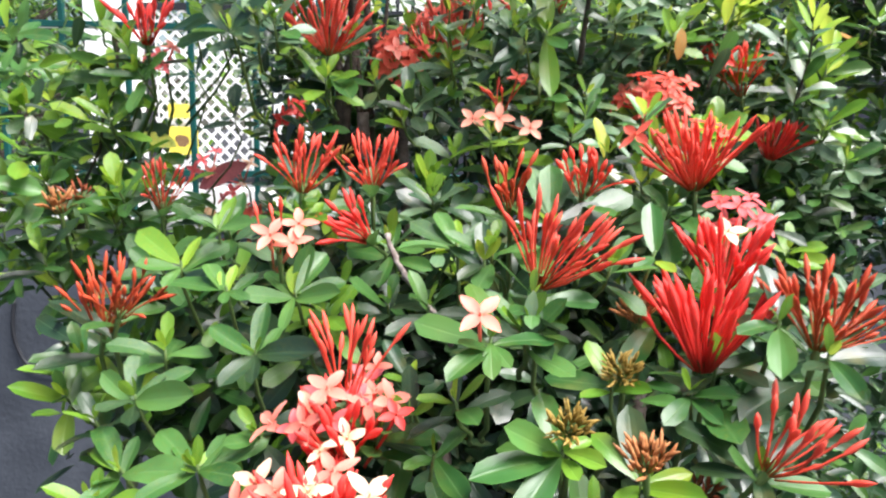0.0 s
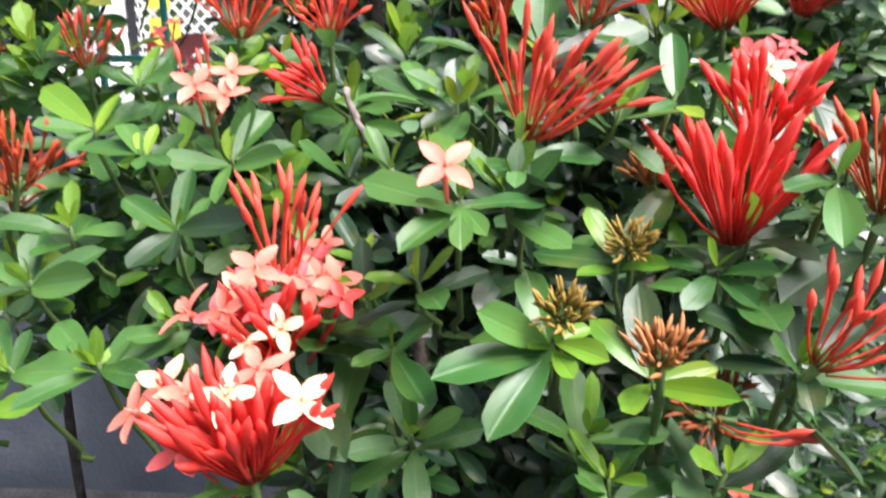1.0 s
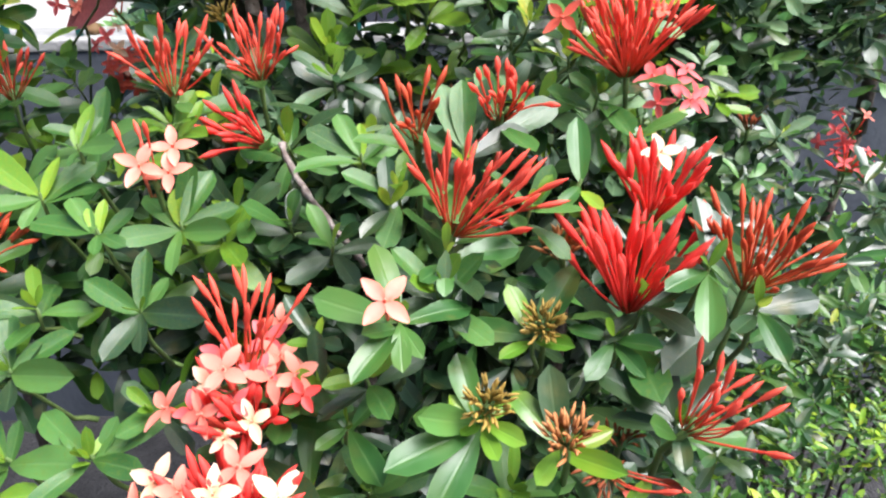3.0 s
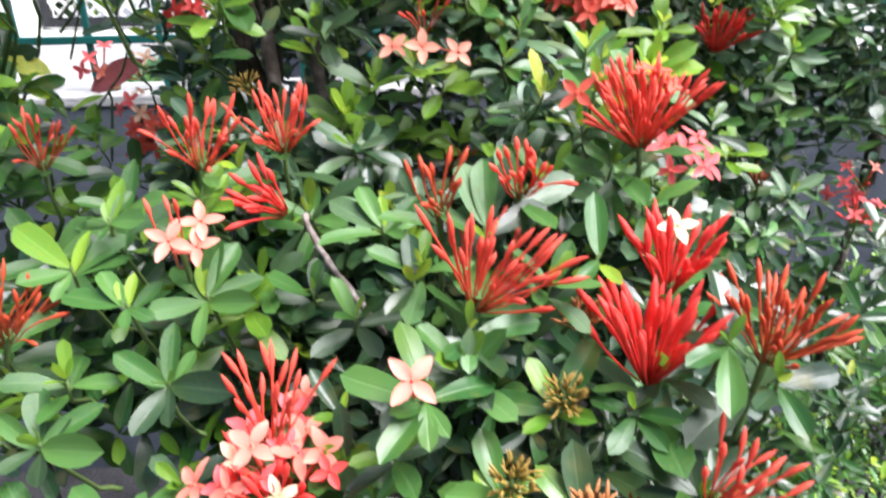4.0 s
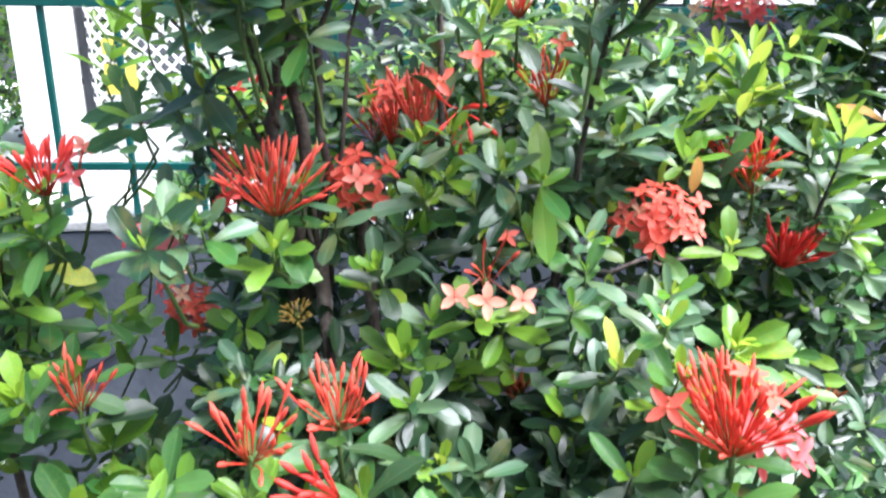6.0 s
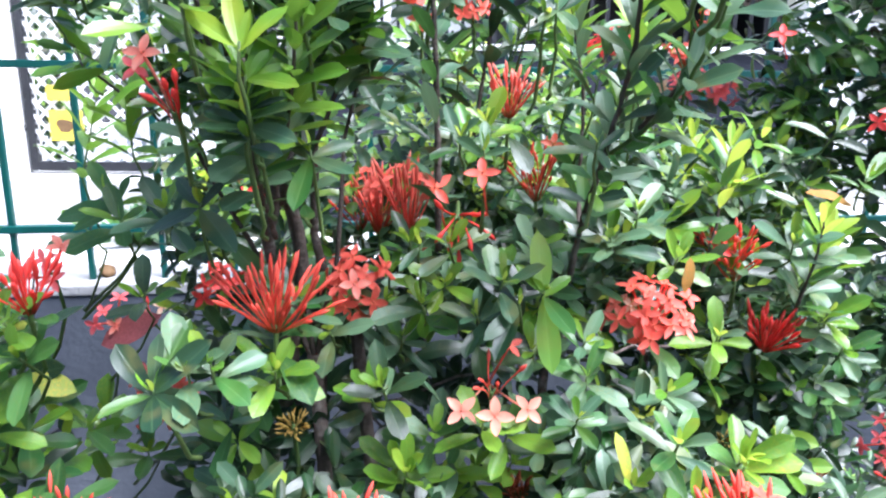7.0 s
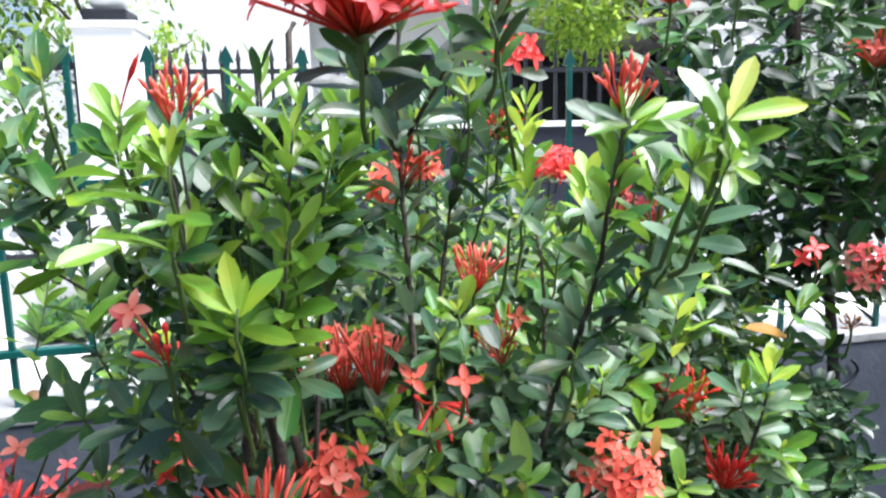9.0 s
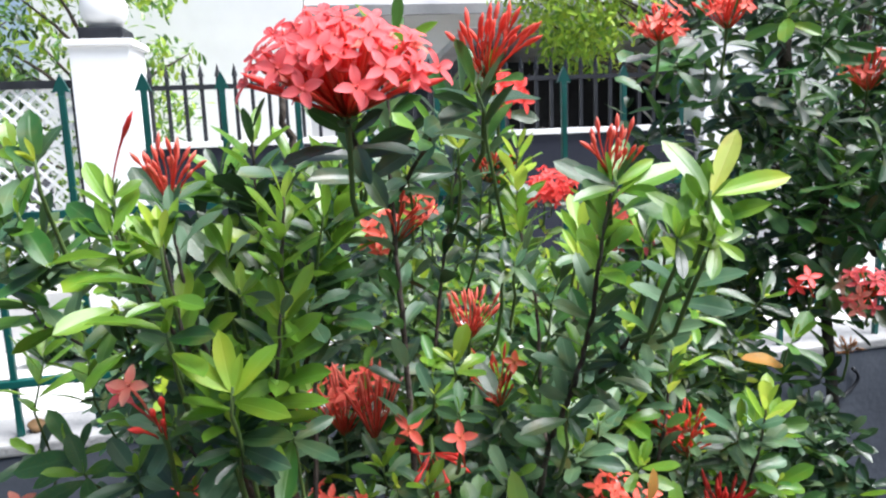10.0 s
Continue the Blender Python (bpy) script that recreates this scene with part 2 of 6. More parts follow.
def basis(origin, along, up, size=1.0):
    """A matrix whose x runs along and whose z leans to up."""
    x = Vector(along).normalized()
    y = Vector(up).cross(x)
    if y.length < 1e-4:
        y = Vector((0, 1, 0.2)).cross(x)
    y.normalize()
    z = x.cross(y)
    r = Matrix((x, y, z)).transposed()
    return Matrix.LocRotScale(Vector(origin), r.to_quaternion(), Vector((size, size, size)))


def tube(points, radii, sides=6):
    """Vertices, faces and uv of a tube with closed ends along points."""
    pts = [Vector(p) for p in points]
    verts, faces, uvs = [], [], []
    ref = Vector((0.31, 0.17, 0.93))
    for i, p in enumerate(pts):
        t = (pts[min(i + 1, len(pts) - 1)] - pts[max(i - 1, 0)]).normalized()
        s = t.cross(ref)
        if s.length < 0.05:
            s = t.cross(Vector((1, 0, 0)))
        s.normalize()
        q = t.cross(s)
        for k in range(sides):
            g = 2 * math.pi * k / sides
            verts.append(p + (s * math.cos(g) + q * math.sin(g)) * radii[i])
    n = len(pts)
    for i in range(n - 1):
        for k in range(sides):
            j = (k + 1) % sides
            faces.append((i * sides + k, i * sides + j, (i + 1) * sides + j, (i + 1) * sides + k))
            v0, v1 = i / (n - 1), (i + 1) / (n - 1)
            uvs += [(k / sides, v0), ((k + 1) / sides, v0), ((k + 1) / sides, v1), (k / sides, v1)]
    faces.append(tuple(range(sides - 1, -1, -1)))
    uvs += [(0.5, 0.0)] * sides
    faces.append(tuple((n - 1) * sides + k for k in range(sides)))
    uvs += [(0.5, 1.0)] * sides
    return verts, faces, uvs


def joined(*pieces):
    verts, faces, uvs = [], [], []
    for v, f, u in pieces:
        o = len(verts)
        verts += v
        faces += [tuple(i + o for i in q) for q in f]
        uvs += u
    return verts, faces, uvs


# ---- leaves ----
NU, NV = 7, 4


def leaf_shape(width, fold, curl, twist, wave, taper, tip):
    """A leaf of length 1 along x: a blade widest past its middle, narrowed to a short stalk."""
    rows = [(i / NU) ** 0.92 for i in range(NU + 1)]
    wide = [max(1e-4, s) ** taper * max(0.0, 1 - s ** 3.0) ** tip for s in rows]
    most = max(wide)
    verts = []
    for s, w in zip(rows, wide):
        w = width * 0.5 * (w / most) + 0.006
        for k in range(NV + 1):
            u = k / NV * 2 - 1
            z = fold * abs(u) ** 1.3 * w - curl * s * s + wave * math.sin(9 * s + 2 * u) * abs(u) * w
            z += twist * u * w * s
            verts.append((s, u * w, z))
    return np.array(verts)


LEAF_FACES = np.array([(i * (NV + 1) + k, (i + 1) * (NV + 1) + k, (i + 1) * (NV + 1) + k + 1, i * (NV + 1) + k + 1) for i in range(NU) for k in range(NV)])
LEAF_UV = np.array([(k / NV, i / NU) for i in range(NU + 1) for k in range(NV + 1)])
shape_rng = random.Random(5)
draw = shape_rng.uniform
SHAPES = [leaf_shape(draw(0.31, 0.39), draw(0.1, 0.5), draw(-0.05, 0.24), draw(-0.35, 0.35), draw(0.0, 0.16), draw(0.5, 0.75), draw(0.46, 0.64)) for _ in range(9)]
SHAPES += [leaf_shape(draw(0.28, 0.36), draw(0.14, 0.46), draw(-0.1, 0.2), draw(-0.3, 0.3), draw(0.0, 0.1), draw(0.5, 0.75), draw(0.55, 0.8)) for _ in range(6)]
SHAPES += [leaf_shape(draw(0.21, 0.27), draw(0.15, 0.4), draw(-0.08, 0.1), draw(-0.2, 0.2), 0.03, draw(0.5, 0.65), draw(0.7, 0.95)) for _ in range(4)]
WIDE, NARROW, LANCE = range(9), range(9, 15), range(15, 19)
LEAF_MESH = {}
KINDS = ("dark", "mid", "pale", "fresh", "young", "old")


def leaf_mesh(shape, kind):
    if (shape, kind) not in LEAF_MESH:
        LEAF_MESH[shape, kind] = mesh_from("leaf", SHAPES[shape], LEAF_FACES, [LEAF[kind]], LEAF_UV[LEAF_FACES.ravel()])
    return LEAF_MESH[shape, kind]


class Foliage:
    """Leaves too many to count, joined into one mesh."""

    def __init__(self):
        self.verts, self.faces, self.index, self.count = [], [], [], 0

    def add(self, m, shape, kind):
        a = np.array(m)
        v = SHAPES[shape] @ a[:3, :3].T + a[:3, 3]
        self.faces.append(LEAF_FACES + self.count * len(v))
        self.verts.append(v)
        self.index += [KINDS.index(kind)] * len(LEAF_FACES)
        self.count += 1

    def build(self, name, parent, label):
        if not self.count:
            return None
        f = np.concatenate(self.faces)
        uv = np.tile(LEAF_UV[LEAF_FACES.ravel()], (self.count, 1))
        me = mesh_from(name, np.concatenate(self.verts), f, [LEAF[k] for k in KINDS], uv, self.index)
        ob = put(name, me, parent, Matrix(), label)
        return tagged(ob, kind="stuff")


HEADS = []
LIGHT = Vector((math.sin(a) * math.cos(e), math.cos(a) * math.cos(e), math.sin(e)))


def overshadows(p):
    """Whether a leaf here would keep the light from a flower head of the inner growth."""
    for h, r in HEADS:
        if (h.y > 0.75 and 1.04 < h.z < 1.25) or (h.x < -0.1 and 1.15 < h.z < 1.3):
            k = (p - h).dot(LIGHT)
            if 0.02 < k < 0.1 and ((p - h) - LIGHT * k).length < r * 0.6:
                return True
    return False


class Shrub:
    def __init__(self, at, label, pale=True):
        self.pale = pale
        self.root = empty("ixora_shrub", at, label, "shrub", "ixora shrubs")
        self.foliage = Foliage()
        self.leaves = 0

    def leaf(self, m, kind, rng, parent, narrow=False):
        if overshadows(m @ Vector((0.5, 0, 0))):
            return
        shape = rng.choice(LANCE if narrow == "lance" else NARROW if narrow else WIDE)
        if kind == "mid" and self.pale and rng.random() < 0.7:
            kind = "pale"
        if kind == "young" and not self.pale and rng.random() < 0.45:
            kind = "fresh"
        if parent is not None and self.leaves < 420:
            put("leaf", leaf_mesh(shape, kind), parent, m)
            self.leaves += 1
        else:
            self.foliage.add(m, shape, kind)


def seeded(p, extra=0):
    return random.Random(int(p[0] * 7919 * 100) * 31 + int(p[1] * 104729) + int(p[2] * 1299709) + extra)


def jitter(rng, s):
    return Vector((rng.uniform(-s, s), rng.uniform(-s, s), rng.uniform(-s, s)))


def side_pair(axis, angle):
    """A direction square to axis, at an angle round it."""
    s = axis.cross(Vector((0.2, 0.95, 0.1)))
    if s.length < 0.1:
        s = axis.cross(Vector((1, 0, 0)))
    s.normalize()
    return Matrix.Rotation(angle, 3, axis) @ s


def leaf_pairs(shrub, parent, at, axis, length, nodes, rng, spacing, open_low, open_high, tip="mid", body="dark", turn=None, tip_size=0.68, narrow=False, shaded=False):
    """Opposite leaves, each pair a quarter turn from the last, from the lowest node up to at."""
    turn = rng.uniform(0, math.pi) if turn is None else turn
    for i in range(nodes):
        f = i / max(1, nodes - 1)
        p = Vector(at) - axis * spacing * (nodes - 1 - i)
        lean = open_low + (open_high - open_low) * f
        for side in (0, 1):
            s = side_pair(axis, turn + math.pi * side + rng.uniform(-0.25, 0.25))
            g = radians(lean + rng.uniform(-13, 13))
            way = axis * math.cos(g) + s * math.sin(g)
            way.z -= 0.10 * (1 - f)
            size = length * (1.0 if f < 0.7 else 0.82 if f < 1 and tip_size < 0.9 else tip_size) * rng.uniform(0.82, 1.14)
            kind = body
            if f >= 0.99 and nodes > 1:
                kind = tip
            elif tip == "young" and f > 0.6 and rng.random() < 0.6:
                kind = "young"
            elif shaded and body == "dark":
                pass
            elif f > 0.55 and body == "dark":
                kind = "mid" if rng.random() < 0.6 else "dark"
            elif rng.random() < 0.001:
                kind = "old"
            elif body == "dark" and rng.random() < 0.22:
                kind = "mid"
            shrub.leaf(basis(p + s * 0.0015, way, axis + s * rng.uniform(-0.3, 0.3) + jitter(rng, 0.15), size), kind, rng, parent, narrow)
        turn += math.pi / 2


def inward(shrub, p, rng):
    """Two further places of a stem from p, bending down and back to the middle of its shrub; long where the growth is open."""
    core = WORLD_OF[shrub.root.name].translation
    reach = 0.075 if core.x < -0.3 else 0.008
    way = Vector(((core.x - p.x) * 0.55, max(0.03, core.y - p.y) * 0.6, -0.09)).normalized()
    mid = p + (way + Vector((0, 0, -0.35))).normalized() * reach * 0.5 + jitter(rng, 0.004)
    return [mid, mid + way * reach * 0.8]


def rosette(shrub, at, back, length, kind, fill=False):
    at, rng = Vector(at), seeded(at)
    length *= 0.88 if shrub.pale else 0.95
    axis = (Vector((0, 0, 0.8)) + Vector(back) * 0.55 + jitter(rng, 0.24)).normalized()
    parent = None
    if not fill:
        low = at - axis * length * 0.55
        base = low + Vector((rng.uniform(-0.006, 0.006), rng.uniform(0.01, 0.025), -length * 0.3))
        v, f, u = tube([at, (at + low) / 2, low, base] + inward(shrub, base, seeded(at, 41)), [0.0008, 0.001, 0.0012, 0.0014, 0.0015, 0.0016], 5)
        me = mesh_from("shoot", [p - at for p in v], f, [GREEN_STEM], u)
        parent = put("shoot", me, shrub.root, Matrix.Translation(at))
    n = rng.choice((3, 4)) if not fill else rng.choice((2, 3, 3))
    leaf_pairs(shrub, parent, at, axis, length, n, rng, length * 0.16, 76, 38 if kind == "m" else 24, rng.choice(("young", "young", "fresh")) if kind == "y" else rng.choice(("fresh", "mid", "fresh")), rng.choice(("fresh", "mid", "mid", "dark")) if kind == "y" else rng.choice(("mid", "dark", "mid", "fresh", "dark") if not shrub.pale else ("dark", "mid", "mid", "mid", "fresh")))
    if not fill:
        heart(shrub, parent, at, axis, length, rng)


def heart(shrub, parent, at, axis, length, rng):
    """The small unfolding leaves in the middle of a shoot's tip."""
    turn = rng.uniform(0, math.pi)
    for k in range(rng.choice((2, 2, 3))):
        s = side_pair(axis, turn + k * math.pi * rng.uniform(0.85, 1.1))
        way = axis * 0.9 + s * rng.uniform(0.25, 0.5)
        shrub.leaf(basis(at + axis * 0.001, way, axis + s * 0.4 + jitter(rng, 0.2), length * rng.uniform(0.3, 0.48)), rng.choice(("young", "young", "fresh")), rng, parent, True)


def spray(shrub, at, back, kinds, *tips):
    """A shoot whose leaves reach to the given tips: - mature, y young, Y yellow."""
    at, back = Vector(at), Vector(back)
    rng = seeded(at, 5)
    low = at + Vector((rng.uniform(-0.006, 0.006), 0.014, -0.03))
    v, f, u = tube([at + Vector((0, 0, 0.002)), at.lerp(low, 0.5) + jitter(rng, 0.002), low, low + Vector((0, 0.02, -0.03))] + inward(shrub, low + Vector((0, 0.02, -0.03)), seeded(at, 43)), [0.0009, 0.0012, 0.0014, 0.0016, 0.0017, 0.0018], 6)
    parent = put("shoot", mesh_from("shoot", [p - at for p in v], f, [GREEN_STEM], u), shrub.root, Matrix.Translation(at))
    body = rng.choice(("fresh",) if at.z > 1.05 else ("mid", "dark", "mid", "fresh")) if "y" in kinds else rng.choice(("dark", "dark", "mid", "mid", "fresh"))
    for kind, tip in zip(kinds, tips):
        way = Vector(tip) - at
        tone = {"y": "young", "n": "young", "Y": "old", "f": "fresh", "m": "mid", "d": "dark"}.get(kind) or (body if rng.random() < 0.7 else "mid")
        up = back * 0.75 + Vector((0, 0, 0.6)) + jitter(rng, 0.25)
        foot = at + way.normalized() * 0.001 - Vector((0, 0, rng.uniform(0, 0.005)))
        shrub.leaf(basis(foot, Vector(tip) - foot, up, way.length), tone, rng, parent, "lance" if kind in "yY" and at.z > 1.05 else at.z > 1.06 or kind == "y")
    axis = (Vector((0, 0, 0.8)) + back * 0.5 + jitter(rng, 0.2)).normalized()
    if "y" not in kinds:
        heart(shrub, parent, at, axis, 0.036, rng)
    if at.z > 1.25 and at.x < -0.09 and "y" in kinds:
        stacked(shrub, parent, at, rng)


def stacked(shrub, parent, at, rng):
    """The closer leaves of the same shoot, one pair above another under its tip."""
    axis = (Vector((0, -0.1, 1)) + jitter(rng, 0.1)).normalized()
    leaf_pairs(shrub, parent, at - axis * 0.008, axis, 0.04, 3, rng, 0.013, 76, 50, "fresh", "fresh")


def upright_shoot(shrub, low, top, length, nodes, kind):
    low, top = Vector(low), Vector(top)
    rng = seeded(top)
    axis = (top - low).normalized()
    mid = (low + top) / 2 + jitter(rng, 0.006)
    base = low - axis * 0.03 + Vector((rng.uniform(-0.015, 0.015), 0.025, -0.03))
    v, f, u = tube([top, mid, low, base], [0.0007, 0.0009, 0.0011, 0.0013], 6)
    me = mesh_from("shoot", [p - low for p in v], f, [GREEN_STEM], u)
    parent = put("shoot", me, shrub.root, Matrix.Translation(low))
    nodes = max(nodes + 1, round((top - low).length / 0.0115))
    step = (top - low).length / max(1, nodes - 1)
    leaf_pairs(shrub, parent, top, axis, length, nodes, rng, step, 60, 24 if kind != "m" else 30, "mid" if kind == "m" else "young", "young" if kind == "yy" else "fresh" if kind == "y" else rng.choice(("mid", "fresh", "fresh") if top.x < 0.07 else ("mid", "mid", "dark", "fresh")), None, 0.7 if kind == "m" else 0.9, rng.random() < 0.6)


def along(points, step):
    """Places every step along a smooth line through points, with its direction."""
    pts = [Vector(p) for p in points]
    fine = []
    for i in range(len(pts) - 1):
        p0, p1, p2, p3 = pts[max(i - 1, 0)], pts[i], pts[i + 1], pts[min(i + 2, len(pts) - 1)]
        for k in range(12):
            t = k / 12
            fine.append(0.5 * (2 * p1 + (p2 - p0) * t + (2 * p0 - 5 * p1 + 4 * p2 - p3) * t * t + (3 * p1 - p0 - 3 * p2 + p3) * t ** 3))
    fine.append(pts[-1])
    out, due = [], 0.0
    for p, q in zip(fine, fine[1:]):
        gap = (q - p).length
        while due < gap:
            out.append((p.lerp(q, due / gap), (q - p).normalized()))
            due += step
        due -= gap
    return out


def leafy_stem(shrub, radius, length, spacing, tones, bare, *points):
    """A stem from its tip down through points, with opposite leaves at every node; tones from tip to foot; the lowest share is bare."""
    rng = seeded(points[0], 17)
    line = along(points, 0.006)
    n = len(line)
    rad = [radius * (0.42 + 0.58 * i / n) * rng.uniform(0.9, 1.12) for i in range(n)]
    tip = Vector(points[0])
    v, f, u = tube([p + jitter(rng, 0.0006) for p, _ in line], rad, 7)
    stem = put("branch", mesh_from("branch", [p - tip for p in v], f, [BARK if radius > 0.0018 else GREEN_STEM], u), shrub.root, Matrix.Translation(tip))
    nodes = along(points, spacing * 0.84)
    count = max(2, round(len(nodes) * (1 - bare)))
    turn = rng.uniform(0, math.pi)
    for i, (p, down) in enumerate(nodes[:count]):
        h = i / count
        tone = tones[min(len(tones) - 1, int(h * len(tones)))]
        turn += math.pi / 2 + rng.uniform(-0.2, 0.2)
        for side in (0, 1):
            if rng.random() < 0.04 * (1 + h):
                continue
            s = side_pair(-down, turn + math.pi * side + rng.uniform(-0.25, 0.25))
            g = radians((26, 38, 47)[i] if i < 3 else 38 + 18 * h + rng.uniform(-12, 12))
            way = s * math.sin(g) - down * math.cos(g)
            size = length * ((0.6, 0.8, 0.94)[i] if i < 3 else rng.uniform(0.78, 1.05))
            shrub.leaf(basis(p + s * radius * 0.6, way, -down + s * rng.uniform(-0.3, 0.2) + jitter(rng, 0.22), size), tone if rng.random() < 0.75 else rng.choice(tones), rng, stem, "lance" if i < 2 else rng.random() < 0.55)


def twig(shrub, low, top, radius, name="branch", clear=False):
    """A crooked twig; where it is clear, the leaves leave it open to view."""
    low, top = Vector(low), Vector(top)
    rng = seeded(low, 3)
    pts, rad = [], []
    n = 7
    for i in range(n):
        f = i / (n - 1)
        pts.append(low.lerp(top, f) + jitter(rng, 0.006 + radius * 0.4) * (1 if 0 < i < n - 1 else 0))
        rad.append(radius * (1.15 - 0.4 * f) * rng.uniform(0.88, 1.12))
    v, f, u = tube(pts, rad, 8)
    put(name, mesh_from(name, [p - low for p in v], f, [BARK if not clear else DRY_BARK], u), shrub.root, Matrix.Translation(low))
    if clear:
        HEADS.extend((low.lerp(top, k / 6), 0.006) for k in range(7))


def bare_twig(shrub, radius, *points):
    """A knotted old twig that stands clear of the leaves."""
    rng = seeded(points[0], 23)
    line = along(points, 0.0045)
    knots = [radius * rng.uniform(0.8, 1.1) * (1.35 if i % 4 == 0 else 1.0) for i in range(len(line))]
    first = Vector(points[0])
    v, f, u = tube([p + jitter(rng, 0.0007) for p, _ in line], knots, 8)
    put("branch", mesh_from("branch", [p - first for p in v], f, [DRY_BARK], u), shrub.root, Matrix.Translation(first), "grey knotted bare twig")
    for p, _ in line[::3]:
        HEADS.append((p, 0.008))


# ---- flowers ----
def bud_shape(bend, swell, thick, closed):
    """A bud of length 1 along z: a thin tube with a pointed swelling at its end."""
    pts, rad = [], []
    prof = [(0.0, 0.6), (0.25, 0.7), (0.5, 0.8), (closed, 1.0), (closed + (1 - closed) * 0.35, swell), (closed + (1 - closed) * 0.7, swell * 0.8), (1.0, 0.12)]
    for s, r in prof:
        pts.append((bend * s * s, 0.25 * bend * math.sin(4 * s), s))
        rad.append(r * thick)
    return tube(pts, rad, 5)


BUD_FORM = {"long": [bud_shape(bd, 2.3, 0.017, 0.72) for bd in (-0.2, -0.06, 0.08, 0.22)], "stout": [bud_shape(bd, 2.2, 0.024, cl) for bd, cl in ((-0.16, 0.62), (0.0, 0.68), (0.16, 0.6))],
            "short": [bud_shape(bd, 1.9, 0.036, 0.45) for bd in (-0.2, 0.12, 0.3)]}
BUD_MESH = {}
stalk_v, stalk_f, stalk_u = tube([(0, 0, 0), (0.02, 0, 0.5), (0, 0, 1)], [0.022, 0.026, 0.03], 5)
STALK = mesh_from("tube", stalk_v, stalk_f, [PETAL["r"]], stalk_u)


def bud_mesh(form, i, kind):
    if (form, i, kind) not in BUD_MESH:
        v, f, u = BUD_FORM[form][i]
        BUD_MESH[form, i, kind] = mesh_from("bud", v, f, [PETAL[kind]], u)
    return BUD_MESH[form, i, kind]


def petals(cup, wide, start, spin):
    """Four pointed petals of reach 1 round the origin, facing z."""
    pieces = []
    for q in range(4):
        g = start + q * math.pi / 2 + spin * (q % 2)
        verts, faces, uvs = [], [], []
        for i in range(5):
            s = i / 4
            w = wide * (math.sin(math.pi * (0.1 + 0.88 * s ** 0.9)) ** 0.8) * 0.5 + (0.02 if i == 4 else 0)
            for k in range(3):
                y = (k - 1) * w
                z = cup * s - 0.35 * cup * s * s * 2 + 0.08 * abs(k - 1)
                x = 0.07 + 0.93 * s
                verts.append(Vector((x * math.cos(g) - y * math.sin(g), x * math.sin(g) + y * math.cos(g), z)))
        for i in range(4):
            for k in range(2):
                faces.append((i * 3 + k, (i + 1) * 3 + k, (i + 1) * 3 + k + 1, i * 3 + k + 1))
                uvs += [(k / 2, i / 4), (k / 2, (i + 1) / 4), ((k + 1) / 2, (i + 1) / 4), ((k + 1) / 2, i / 4)]
        pieces.append((verts, faces, uvs))
    return joined(*pieces)


FLORET_FORM = [joined(petals(c, w, s, sp), tube([(0, 0, -0.5), (0.02, 0, -0.25), (0, 0, 0.05)], [0.05, 0.06, 0.1], 5), tube([(0, 0, 0), (0.02, 0.02, 0.3)], [0.05, 0.03], 4))
               for c, w, s, sp in ((0.25, 0.54, 0.2, 0.1), (0.05, 0.48, 0.9, -0.15), (0.4, 0.5, 0.5, 0.2), (-0.1, 0.44, 0.1, 0.0))]
FLORET_MESH = {}


def floret_mesh(i, kind):
    if (i, kind) not in FLORET_MESH:
        v, f, u = FLORET_FORM[i]
        FLORET_MESH[i, kind] = mesh_from("floret", v, f, [PETAL[kind]], u)
    return FLORET_MESH[i, kind]


def facing(origin, z, rng, size):
    q = Vector(z).to_track_quat("Z", "Y").to_matrix() @ Matrix.Rotation(rng.uniform(0, 6.28), 3, "Z")
    return Matrix.LocRotScale(Vector(origin), q.to_quaternion(), Vector((size, size, size)))


HEAD_STYLE = {  # form, bud colour, floret colours
    "r": ("long", "r", "s"), "k": ("stout", "k", "k"), "o": ("long", "o", "s"), "o2": ("short", "o2", "s"), "b": ("short", "b", "s"),
    "g": ("short", "g", "s"), "s0": ("long", "s0", "s"), "s": ("long", "r", "s"), "p": ("stout", "k", "p"), "e": ("stout", "k", "l")}


